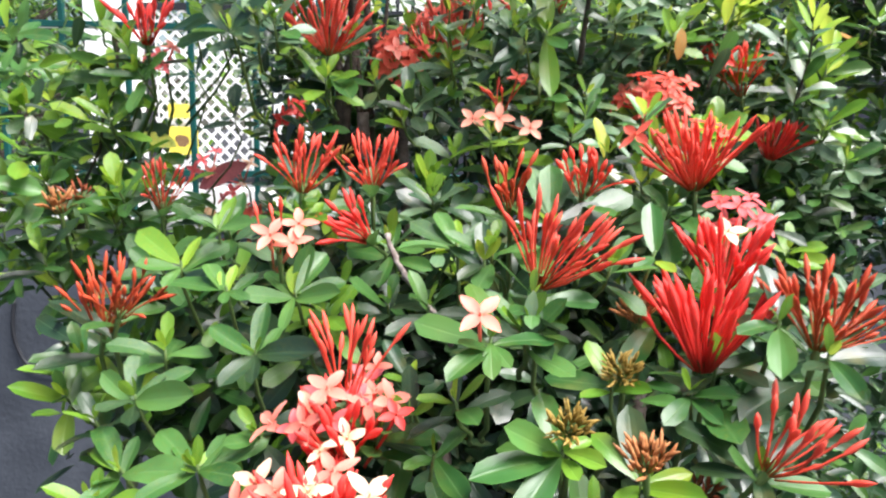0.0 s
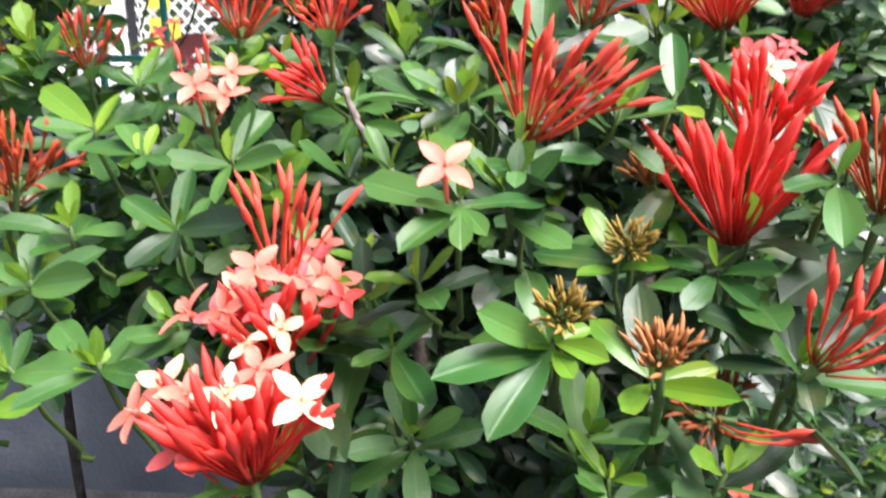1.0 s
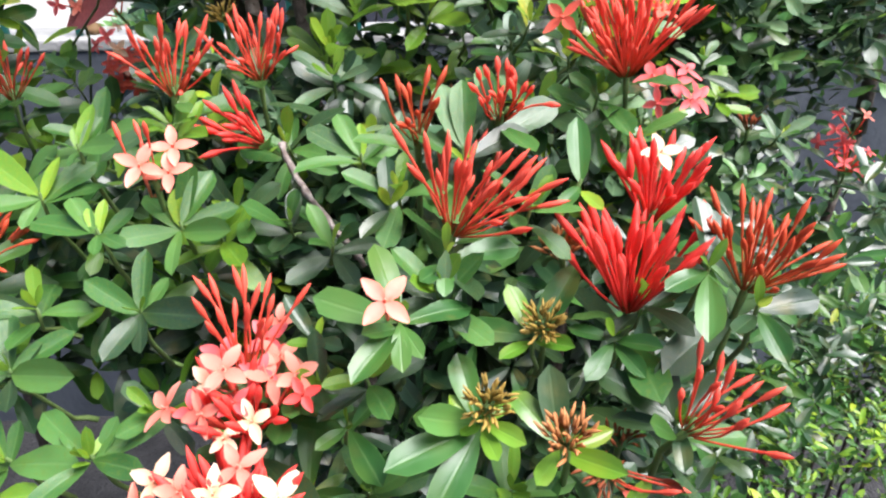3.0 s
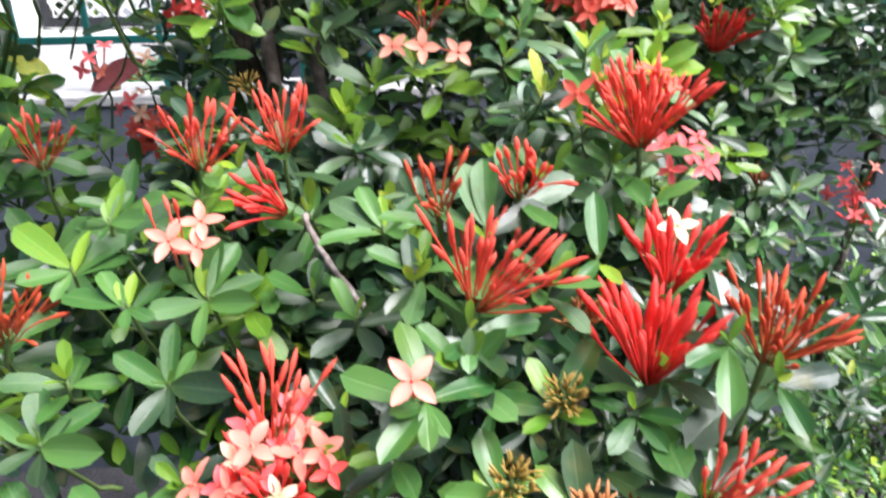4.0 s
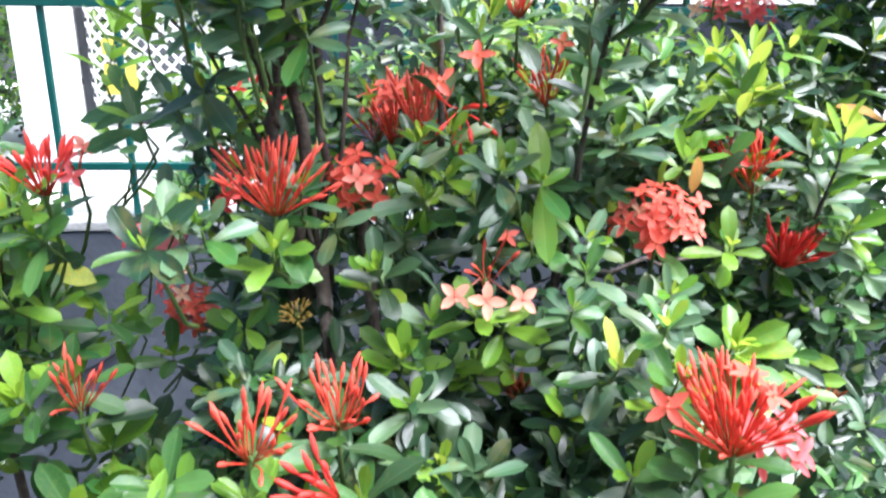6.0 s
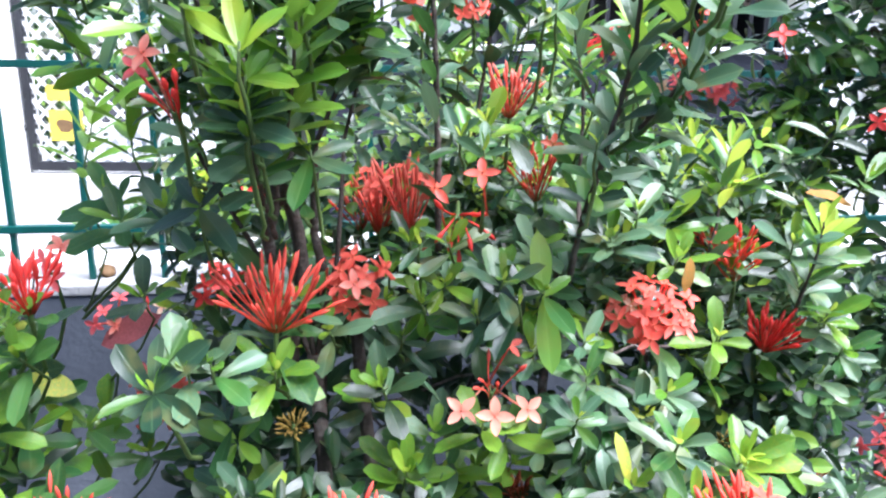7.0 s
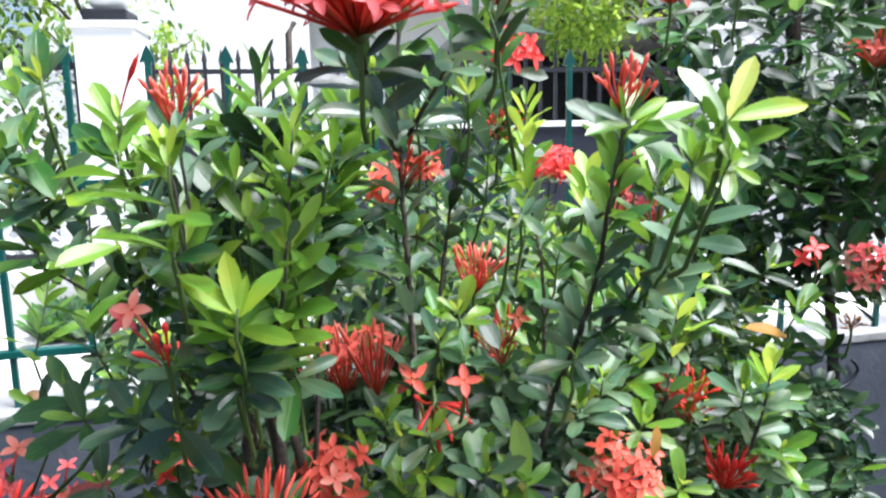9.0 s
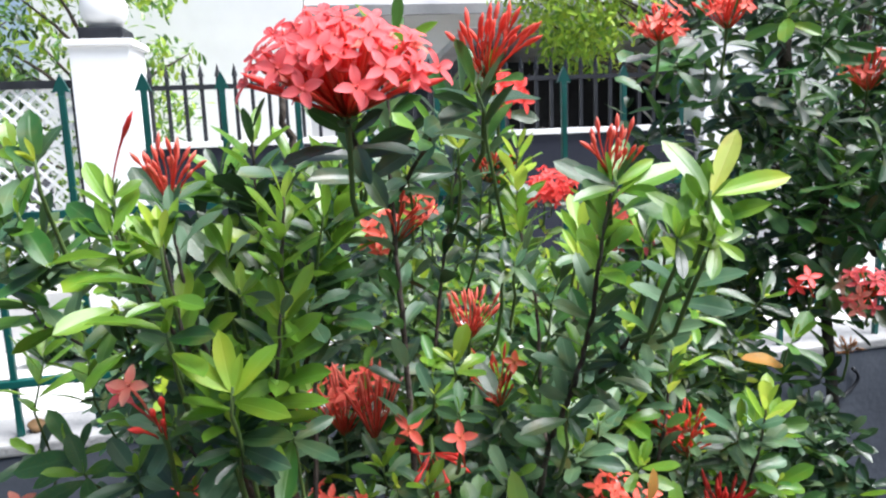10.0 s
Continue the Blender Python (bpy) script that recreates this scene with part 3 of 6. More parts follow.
def flower_head(shrub, at, axis, length, count, spread, style, share_open):
    at, axis = Vector(at), Vector(axis).normalized()
    rng = seeded(at, 7)
    HEADS.append((at + axis * length * 0.55, length * 0.6 + 0.012))
    form, bud_kind, petal_kind = HEAD_STYLE[style]
    low = at - axis * 0.018
    pieces = [tube([at + axis * 0.003, at, low, low + Vector((0, 0.008, -0.03))] + inward(shrub, low + Vector((0, 0.008, -0.03)), seeded(at, 47)), [0.0012, 0.0022, 0.0016, 0.0018, 0.0019, 0.002], 6)]
    for k in range(4):
        s = side_pair(axis, k * math.pi / 2 + 0.4)
        pieces.append(tube([at - axis * 0.004, at + (s * 0.5 + axis).normalized() * 0.007], [0.0011, 0.0008], 5))
    v, f, u = joined(*pieces)
    head = put("flower_head", mesh_from("flower_head", [p - at for p in v], f, [GREEN_STEM], u), shrub.root, Matrix.Translation(at))
    golden = math.pi * (3 - math.sqrt(5))
    if style in "rok" and 9 < count < 55:
        count = round(count * 1.3)
    if form == "short":
        count, length = int(count * 2.2), length * 0.45
    for i in range(count):
        f = (i + 0.5) / count
        g = radians(spread) * math.sqrt(f) * rng.uniform(0.72, 1.16)
        s = side_pair(axis, i * golden + rng.uniform(-0.3, 0.3))
        way = (axis * math.cos(g) + s * math.sin(g)).normalized()
        start = at + s * 0.004 * math.sqrt(f)
        long = length * rng.choice((rng.uniform(0.55, 0.85), rng.uniform(0.8, 1.1), rng.uniform(0.85, 1.1)))
        if rng.random() < share_open:
            size = rng.uniform(0.0118, 0.0148) * (0.82 if count > 90 else 1)
            tone = petal_kind if rng.random() > (0.12 if petal_kind != "p" else 0.18) or petal_kind == "k" else rng.choice("wl")
            m = facing(start + way * long * 0.9, way + Vector((0, -0.45, 0.15)) + jitter(rng, 0.3), rng, size)
            put("floret", floret_mesh(rng.randrange(4), tone), head, m)
            stalk = m.translation - start
            if length > 0.03:
                put("tube", STALK, head, facing(start, stalk, rng, stalk.length * 0.97) @ Matrix.Diagonal((0.0014 / stalk.length / 0.03, 0.0014 / stalk.length / 0.03, 1, 1)))
        else:
            m = facing(start, way, rng, long)
            thick = max(0.7, min(1.5, 0.042 / long)) if form != "short" else 1.0
            m = m @ Matrix.Diagonal((thick, thick, 1, 1))
            put("bud", bud_mesh(form, rng.randrange(len(BUD_FORM[form])), bud_kind), head, m)
    if count > 9 and length > 0.022:
        leaf_pairs(shrub, head, at - axis * 0.006, axis, 0.046, 2, rng, 0.012, 84, 62, "mid", "dark")


def lone_floret(shrub, at, foot, back, reach, kind):
    at, foot = Vector(at), Vector(foot)
    rng = seeded(at, 11)
    HEADS.append((at.copy(), reach + 0.01))
    z = (Vector(back) * 0.75 + Vector((0, 0, 0.35)) + (at - foot).normalized() * 0.25 + jitter(rng, 0.15)).normalized()
    q = z.to_track_quat("Z", "Y").to_matrix() @ Matrix.Rotation(rng.uniform(0, 1.57), 3, "Z")
    v, f, u = petals(rng.uniform(0.0, 0.25), rng.uniform(0.46, 0.56), 0.0, rng.uniform(-0.15, 0.15))
    shape = ([q @ p * reach for p in v], f, u)
    bend = (foot - at) * 0.35 - z * 0.004
    stalk = tube([Vector(), bend, foot - at], [0.0011, 0.0009, 0.0009], 5)
    stamen = tube([Vector(), z * 0.003], [0.0006, 0.0004], 4)
    v, f, u = joined(shape, stalk, stamen)
    put("floret", mesh_from("floret", v, f, [PETAL[kind]], u), shrub.root, Matrix.Translation(at))


def lone_leaf(shrub, at, along, up, length, mat, label):
    v = SHAPES[11] * np.array((1, 1.2, 1))
    me = mesh_from("leaf", v, LEAF_FACES, [mat], LEAF_UV[LEAF_FACES.ravel()])
    put("leaf", me, shrub.root, basis(at, along, up, length), label)


# ---- setting ----
def fence_y(x):
    return 1.98 + 0.1 * x


ALONG = Vector((1, 0.1, 0)).normalized()
SKEW = Matrix(((ALONG.x, -ALONG.y, 0, 0), (ALONG.y, ALONG.x, 0, 1.98), (0, 0, 1, 0), (0, 0, 0, 1)))  # x along the fence, y behind it


def uneven_sheet(name, x0, x1, y0, y1, nx, ny, height, mat, label):
    verts = [(x0 + (x1 - x0) * i / nx, y0 + (y1 - y0) * j / ny, height(x0 + (x1 - x0) * i / nx, y0 + (y1 - y0) * j / ny)) for j in range(ny + 1) for i in range(nx + 1)]
    faces = [(j * (nx + 1) + i, j * (nx + 1) + i + 1, (j + 1) * (nx + 1) + i + 1, (j + 1) * (nx + 1) + i) for j in range(ny) for i in range(nx)]
    return tagged(put(name, mesh_from(name, verts, faces, [mat])), label, "ground", kind="structure")


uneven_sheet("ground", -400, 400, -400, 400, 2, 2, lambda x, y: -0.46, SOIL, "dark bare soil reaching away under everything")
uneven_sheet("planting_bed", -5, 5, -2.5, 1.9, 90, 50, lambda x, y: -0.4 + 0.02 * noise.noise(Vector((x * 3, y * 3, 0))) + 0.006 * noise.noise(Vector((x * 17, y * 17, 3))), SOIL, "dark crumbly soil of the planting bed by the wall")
bm = box(bmesh.new(), -14, 14, 0.12, 14, 0.0, 0.19)
tagged(part("pavement", bm, PAVING, None, "", SKEW), "pale sunlit concrete lane behind the green fence", "pavement", kind="structure")

# low wall with its cap
wall = tagged(part("wall_low", box(bmesh.new(), -9, 9, -0.05, 0.12, -0.45, 0.70, 0.004), PLASTER, None, "", SKEW), "low grey painted plaster wall with stains under the fence", "wall", kind="structure")
part("coping", box(bmesh.new(), -9, 9, -0.056, 0.14, 0.702, 0.73, 0.006), CAP, wall, "weathered pale concrete coping", SKEW)


def cable(name, label, points, radius):
    v, f, u = tube([p for p, _ in along(points, 0.012)], [radius] * len(along(points, 0.012)), 6)
    tagged(put(name, mesh_from(name, v, f, [BLACK], u)), label, "cable", "loose cables")


def spear(bm, x, z):
    """A flat arrow-head finial on a bar."""
    out = [(0.0, 0.052), (0.008, 0.036), (0.018, 0.011), (0.008, 0.014), (0.006, 0.0), (-0.006, 0.0), (-0.008, 0.014), (-0.018, 0.011), (-0.008, 0.036)]
    front = [bm.verts.new((x + px, -0.006, z + pz)) for px, pz in out]
    rear = [bm.verts.new((x + px, 0.006, z + pz)) for px, pz in out]
    bm.faces.new(front)
    bm.faces.new(rear[::-1])
    for i in range(len(out)):
        j = (i + 1) % len(out)
        bm.faces.new((front[j], front[i], rear[i], rear[j]))
    return bm


fence = empty("metal_fence", (0, 1.98, 0.73), "green enamelled steel bar fence with arrow tips on the low wall", "fence")
bar_me = None
for k in range(-18, 27):
    x = -0.79 + 0.171 * k
    m = SKEW @ Matrix.Translation((x, 0, 0))
    if bar_me is None:
        bar = part("bar", box(bmesh.new(), -0.007, 0.007, -0.007, 0.007, 0.728, 1.503, 0.002), STEEL, fence, "", m)
        tip = part("finial", spear(bmesh.new(), 0, 1.5), STEEL, bar, "", m)
        bar_me, tip_me = bar.data, tip.data
    else:
        bar = put("bar", bar_me, fence, m)
        put("finial", tip_me, bar, m)
for z in (0.857, 1.242):
    part("rail", box(bmesh.new(), -4, 4, -0.0125, 0.0125, z - 0.009, z + 0.009, 0.002), STEEL, fence, "", SKEW)

# across the lane
FAR = 5.0


def pillar(x, label):
    p = empty("gate_pillar", (x, FAR, 0.18), label, "pillar", "gate pillars")
    part("shaft", box(bmesh.new(), x - 0.175, x + 0.175, FAR - 0.175, FAR + 0.175, 0.18, 2.02, 0.008), WHITE, p)
    part("cap", box(bmesh.new(), x - 0.2, x + 0.2, FAR - 0.2, FAR + 0.2, 2.02, 2.06, 0.006), WHITE, p)
    lamp = part("lamp_base", box(bmesh.new(), x - 0.13, x + 0.13, FAR - 0.13, FAR + 0.13, 2.06, 2.14, 0.015), BLACK, p, "black iron lamp base")
    bm = bmesh.new()
    bmesh.ops.create_uvsphere(bm, u_segments=24, v_segments=14, radius=0.14, matrix=Matrix.Translation((x, FAR, 2.26)))
    for q in bm.faces:
        q.smooth = True
    part("globe", bm, GLOBE, lamp, "white opal glass globe")


pillar(-1.43, "white painted square gate pillar with a globe lamp")
pillar(-2.79, "white painted square gate pillar with a globe lamp")

gate = empty("lattice_gate", (-2.1, FAR, 0.5), "white diamond lattice gate in a black iron frame", "gate")
GX0, GX1, GZ0, GZ1 = -2.6, -1.62, 0.58, 1.84
part("frame", box(box(box(box(box(bmesh.new(), GX0, GX0 + 0.05, FAR - 0.03, FAR + 0.03, GZ0, GZ1, 0.004), GX1 - 0.05, GX1, FAR - 0.03, FAR + 0.03, GZ0, GZ1, 0.004), GX0 + 0.05, GX1 - 0.05, FAR - 0.028, FAR + 0.028, GZ0, GZ0 + 0.06, 0.004),
     GX0 + 0.05, GX1 - 0.05, FAR - 0.028, FAR + 0.028, GZ1 - 0.05, GZ1, 0.004), GX0 - 0.07, GX0, FAR - 0.02, FAR + 0.02, 0.84, 0.88), BLACK, gate, "black iron frame with a latch")
strip = 0
for lean in (1, -1):
    c = GX0 - 1.3
    while c < GX1 + 1.3:
        # a strip at forty-five degrees, cut to the frame
        ends = []
        for z in (GZ0 + 0.05, GZ1 - 0.04):
            ends.append((c + lean * (z - (GZ0 + GZ1) / 2), z))
        (xa, za), (xb, zb) = ends
        lo, hi = GX0 + 0.04, GX1 - 0.04
        f0, f1 = 0.0, 1.0
        for edge, sign in ((lo, 1), (hi, -1)):
            da, db = sign * (xa - edge), sign * (xb - edge)
            if da < 0 and db < 0:
                f0, f1 = 1, 0
            elif da < 0:
                f0 = max(f0, da / (da - db))
            elif db < 0:
                f1 = min(f1, da / (da - db))
        if f1 - f0 > 0.03:
            pa = Vector((xa + (xb - xa) * f0, FAR + 0.006 * lean, za + (zb - za) * f0))
            pb = Vector((xa + (xb - xa) * f1, FAR + 0.006 * lean, za + (zb - za) * f1))
            d = pb - pa
            m = Matrix.LocRotScale((pa + pb) / 2, Euler((0, -math.atan2(d.z, d.x), 0)), None)
            part("slat", box(bmesh.new(), -d.length / 2, d.length / 2, -0.004, 0.004, -0.010, 0.010), WHITE, gate, "", m)
        c += 0.098
sign = empty("notice_sheet", (-2.33, FAR - 0.036, 0.92), "yellow notice sheet with a brown mark on the lattice", "sign")
part("sheet", box(bmesh.new(), -2.44, -2.22, FAR - 0.04, FAR - 0.034, 0.78, 0.98, 0.001), YELLOW, sign)
bm = bmesh.new()
bmesh.ops.create_icosphere(bm, subdivisions=3, radius=0.046)
for v in bm.verts:
    v.co *= 1 + 0.35 * noise.noise(v.co * 30 + Vector((3, 1, 2)))
    v.co.y *= 0.03
part("mark", bm, BROWN_SHEET, sign, "", Matrix.Translation((-2.34, FAR - 0.042, 0.88)))
part("strip", box(bmesh.new(), -2.44, -2.28, FAR - 0.04, FAR - 0.034, 1.04, 1.14, 0.001), YELLOW, sign)
tagged(part("gate_step", box(bmesh.new(), -2.62, -1.6, FAR - 0.3, FAR + 0.2, 0.18, 0.56, 0.01), PAVING), "pale concrete step under the lattice gate", "step", kind="structure")


def bar_wall(x0, x1, label):
    w = tagged(part("wall_far", box(bmesh.new(), x0, x1, FAR - 0.1, FAR + 0.1, 0.1, 1.39, 0.004), SLATE), label, "wall", kind="structure")
    part("coping", box(bmesh.new(), x0, x1, FAR - 0.13, FAR + 0.13, 1.392, 1.43, 0.006), WHITE, w, "white painted coping")
    f = empty("iron_fence", ((x0 + x1) / 2, FAR, 1.43), "black iron bar fence with pointed tips on the wall", "fence", "far fences")
    n = int((x1 - x0) / 0.105)
    bm = box(bmesh.new(), -0.011, 0.011, -0.011, 0.011, 1.425, 1.84)
    bmesh.ops.create_cone(bm, segments=4, radius1=0.02, radius2=0.001, depth=0.08, cap_ends=True, matrix=Matrix.Translation((0, 0, 1.88)))
    me = None
    for k in range(n + 1):
        m = Matrix.Translation((x0 + 0.04 + 0.105 * k, FAR, 0))
        if me is None:
            me = part("bar", bm, BLACK, f, "", m).data
        else:
            put("bar", me, f, m)
    part("rail", box(bmesh.new(), x0, x1, FAR - 0.015, FAR + 0.015, 1.76, 1.79), BLACK, f)


bar_wall(-1.24, 2.42, "dark slate-blue wall with a white coping across the lane")
tagged(part("wall_yard", box(bmesh.new(), 3.62, 9.0, 7.2, 7.4, 0.1, 2.3, 0.01), WHITE), "plain white yard wall beyond the lane", "wall", kind="structure")
pillar(2.62, "white painted square gate pillar with a globe lamp")

# white house behind the far wall
house = empty("house", (1.0, 11, 0), "white plastered house with a grey pitched roof", "house")
part("wall", box(bmesh.new(), -3.4, -0.4, 9.0, 15, 0, 6.0), WHITE, house)
part("wall", box(bmesh.new(), -0.4, 7.5, 9.6, 15, 0, 3.0), WHITE, house)
bm = bmesh.new()
prof = [(9.0, 2.9), (9.0, 3.02), (12.3, 4.6), (15.6, 3.02), (15.6, 2.9), (12.3, 4.46)]
ra = [bm.verts.new((-0.38, y, z)) for y, z in prof]
rb = [bm.verts.new((7.9, y, z)) for y, z in prof]
for i in range(6):
    j = (i + 1) % 6
    bm.faces.new((ra[i], ra[j], rb[j], rb[i]))
bm.faces.new(ra[::-1])
bm.faces.new(rb)
part("roof", bm, ROOF, house, "grey sheet roof")
for x in (0.6, 2.6, 4.6):
    w = part("window", box(bmesh.new(), x, x + 1.1, 9.56, 9.598, 1.3, 2.4, 0.004), BLACK, house, "dark window")
    part("frame", box(bmesh.new(), x - 0.06, x + 1.16, 9.54, 9.558, 1.22, 1.3, 0.003), WHITE, w)


shed = empty("carport", (2.3, 7.0, 0.18), "dark open carport with a grey roof edge", "carport")
# carport walls are coloured dark to put the interior's shade into them
part("back_wall", box(bmesh.new(), 1.2, 3.4, 8.0, 8.1, 0.18, 2.2), BLACK, shed, "back wall coloured black for the shade inside the carport")
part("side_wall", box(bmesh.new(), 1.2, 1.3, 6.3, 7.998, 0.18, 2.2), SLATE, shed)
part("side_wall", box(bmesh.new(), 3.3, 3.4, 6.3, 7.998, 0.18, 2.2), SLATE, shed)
part("roof", box(bmesh.new(), 1.0, 3.6, 6.0, 8.3, 2.2, 2.27, 0.01), ROOF, shed, "grey sheet roof")


def tree(x, y, height, spread, kinds, label, leaf_size, clumps, seed, low, reach=(0, 0)):
    rng = random.Random(seed)
    t = empty("tree", (x, y, 0), label, "tree", "trees across the lane")
    crown = Vector((reach[0], reach[1], 0))
    base = Vector((x, y, 0.0))
    pts = [base + Vector((0.05 * math.sin(i * 1.3), 0.04 * math.cos(i), height * 0.72 * i / 6)) for i in range(7)]
    v, f, u = tube(pts, [0.11 - 0.012 * i for i in range(7)], 9)
    part_ob = put("trunk", mesh_from("trunk", v, f, [BARK], u), t)
    fol = Foliage()
    for c in range(clumps):
        g, h = rng.uniform(0, 6.28), rng.uniform(low, height)
        r = spread * math.sqrt(rng.random()) * (0.45 + 0.55 * math.sin(math.pi * min(1, max(0.08, (h - low) / (height - low)))))
        at = base + crown + Vector((math.cos(g) * r, math.sin(g) * r, h))
        if c % 6 == 0:
            trunk_at = pts[min(6, int(h / height * 7))]
            vv, ff, uu = tube([trunk_at, (trunk_at + at) / 2 + Vector((0, 0, 0.06)), at], [0.03, 0.017, 0.006], 5)
            put("limb", mesh_from("limb", vv, ff, [BARK], uu), t)
        for _ in range(rng.randint(12, 24)):
            d = jitter(rng, 1).normalized()
            d.z -= 0.25
            fol.add(basis(at + jitter(rng, 0.14), d, Vector((0, 0, 1)) + jitter(rng, 0.5), leaf_size * rng.uniform(0.7, 1.2)), rng.choice(WIDE), rng.choice(kinds))
    fol.build("crown", t, "loose crown of small leaves")


tree(-3.75, 5.0, 2.3, 0.66, ("mid", "dark", "fresh"), "leafy green bush beside the white gate pillar", 0.07, 260, 26, 0.25)
tree(-3.9, 6.6, 3.6, 1.4, ("mid", "dark", "dark", "fresh"), "green leafy tree behind the far wall", 0.11, 420, 21, 0.4)
tree(-2.3, 7.6, 3.6, 1.0, ("mid", "young", "fresh"), "light green tree behind the gate", 0.11, 150, 22, 0.9)
tree(3.25, 6.1, 3.2, 0.62, ("young", "young", "fresh"), "yellow-green tree hanging over the iron fence", 0.075, 230, 23, 1.95, (-1.42, -0.6))
tree(5.2, 6.8, 4.2, 1.5, ("dark", "mid"), "dark green tree behind the far wall", 0.12, 150, 24, 0.9)
tree(-6.2, 6.4, 4.6, 1.8, ("dark", "mid", "young"), "tall green tree behind the far wall", 0.12, 190, 25, 0.6)

# ---- shrubs ----
A = Shrub((0.12, 0.55, -0.4), "low ixora shrub full of red and coral flower heads", False)
B = Shrub((0.03, 0.85, -0.4), "tall ixora shrub with upright shoots and red flower heads")
C = Shrub((0.75, 1.2, -0.4), "dark ixora shrub with a bare stem beside the wall", False)
D = Shrub((-0.42, 0.85, -0.4), "small ixora shrub with red buds before the grey wall", False)

# flowers
flower_head(A, (0.013, 0.398, 0.837), (0.077, 0.027, 0.997), 0.052, 12, 32, 'r', 0)
flower_head(A, (0.017, 0.341, 0.783), (-0.153, 0.001, 0.988), 0.050, 74, 44, 'e', .05)
flower_head(A, (0.015, 0.384, 0.813), (-0.087, -0.099, 0.991), 0.042, 30, 46, 'e', .14)
lone_floret(A, (0.021, 0.370, 0.831), (0.011, 0.384, 0.795), (0.018, -0.874, 0.486), 0.0113, 'w')
lone_floret(A, (0.011, 0.338, 0.819), (0.012, 0.350, 0.780), (0.018, -0.874, 0.486), 0.0126, 'w')
lone_floret(A, (-0.018, 0.349, 0.815), (0.003, 0.359, 0.770), (0.018, -0.874, 0.486), 0.0131, 'w')
lone_floret(A, (0.019, 0.418, 0.844), (0.002, 0.426, 0.797), (0.018, -0.874, 0.486), 0.0126, 'p')
lone_floret(A, (-0.006, 0.419, 0.834), (0.000, 0.431, 0.793), (0.018, -0.874, 0.486), 0.0122, 'p')
lone_floret(A, (0.021, 0.390, 0.844), (0.008, 0.407, 0.813), (0.018, -0.874, 0.486), 0.0098, 'p')
lone_floret(A, (-0.009, 0.337, 0.795), (0.004, 0.354, 0.764), (0.018, -0.874, 0.486), 0.0118, 'p')
lone_floret(A, (0.045, 0.373, 0.844), (0.026, 0.387, 0.808), (0.018, -0.874, 0.486), 0.0093, 'k')
flower_head(A, (0.114, 0.426, 0.900), (0.330, 0.022, 0.944), 0.054, 30, 52, 'r', 0)
flower_head(A, (0.202, 0.422, 0.859), (-0.042, 0.071, 0.997), 0.057, 34, 42, 'k', 0)
flower_head(A, (0.217, 0.455, 0.894), (0.054, -0.012, 0.998), 0.048, 20, 38, 'k', 0)
lone_floret(A, (0.219, 0.458, 0.930), (0.223, 0.470, 0.891), (0.018, -0.874, 0.486), 0.0116, 'w')
flower_head(A, (0.255, 0.413, 0.877), (0.156, -0.036, 0.987), 0.047, 32, 62, 'o', 0)
flower_head(A, (0.219, 0.363, 0.832), (0.529, -0.203, 0.824), 0.041, 13, 44, 'r', 0)
flower_head(A, (0.183, 0.360, 0.809), (-0.549, -0.744, 0.380), 0.029, 12, 60, 'b', 0)
flower_head(A, (0.187, 0.361, 0.809), (0.9, -0.35, -0.05), 0.038, 4, 22, 'r', 0)
flower_head(A, (0.196, 0.385, 0.806), (-0.05, -0.3, 0.95), 0.034, 8, 26, 'b', 0)
lone_floret(A, (0.214, 0.400, 0.750), (0.215, 0.425, 0.715), (0.018, -0.874, 0.486), 0.0085, 's')
lone_floret(A, (0.219, 0.400, 0.736), (0.221, 0.425, 0.700), (0.018, -0.874, 0.486), 0.0095, 's')
flower_head(A, (0.157, 0.406, 0.860), (-0.172, -0.569, 0.804), 0.027, 30, 70, 'g', 0)
flower_head(A, (0.128, 0.362, 0.846), (-0.057, -0.510, 0.858), 0.028, 30, 62, 'g', 0)
flower_head(A, (0.162, 0.351, 0.836), (-0.133, -0.286, 0.949), 0.034, 24, 50, 'o2', 0)
flower_head(A, (0.170, 0.442, 0.880), (-0.186, -0.284, 0.941), 0.034, 16, 40, 'o2', 0)
flower_head(A, (0.039, 0.385, 0.765), (0.100, -0.428, 0.898), 0.030, 10, 45, 'b', 0)
lone_floret(A, (0.085, 0.364, 0.899), (0.086, 0.383, 0.871), (0.018, -0.874, 0.486), 0.0134, 'l')
lone_floret(A, (-0.057, 0.481, 0.914), (-0.062, 0.500, 0.888), (0.018, -0.874, 0.486), 0.0146, 'l')
lone_floret(A, (-0.043, 0.496, 0.920), (-0.063, 0.509, 0.884), (0.018, -0.874, 0.486), 0.0136, 'l')
lone_floret(A, (-0.043, 0.484, 0.909), (-0.063, 0.505, 0.886), (0.018, -0.874, 0.486), 0.0135, 'l')
flower_head(A, (-0.057, 0.497, 0.900), (-0.049, -0.121, 0.991), 0.041, 4, 20, 'r', 0)
flower_head(A, (-0.154, 0.466, 0.859), (0.383, -0.202, 0.901), 0.039, 10, 40, 'o', 0)
flower_head(A, (-0.056, 0.545, 0.937), (0.136, -0.169, 0.976), 0.047, 18, 44, 'r', 0)
flower_head(A, (-0.012, 0.584, 0.937), (0.037, -0.208, 0.977), 0.044, 20, 48, 'r', 0)
flower_head(A, (-0.010, 0.559, 0.901), (-0.682, -0.372, 0.630), 0.043, 12, 36, 'k', 0)
flower_head(A, (-0.180, 0.490, 0.840), (0.257, -0.115, 0.960), 0.052, 22, 46, 'o', 0)
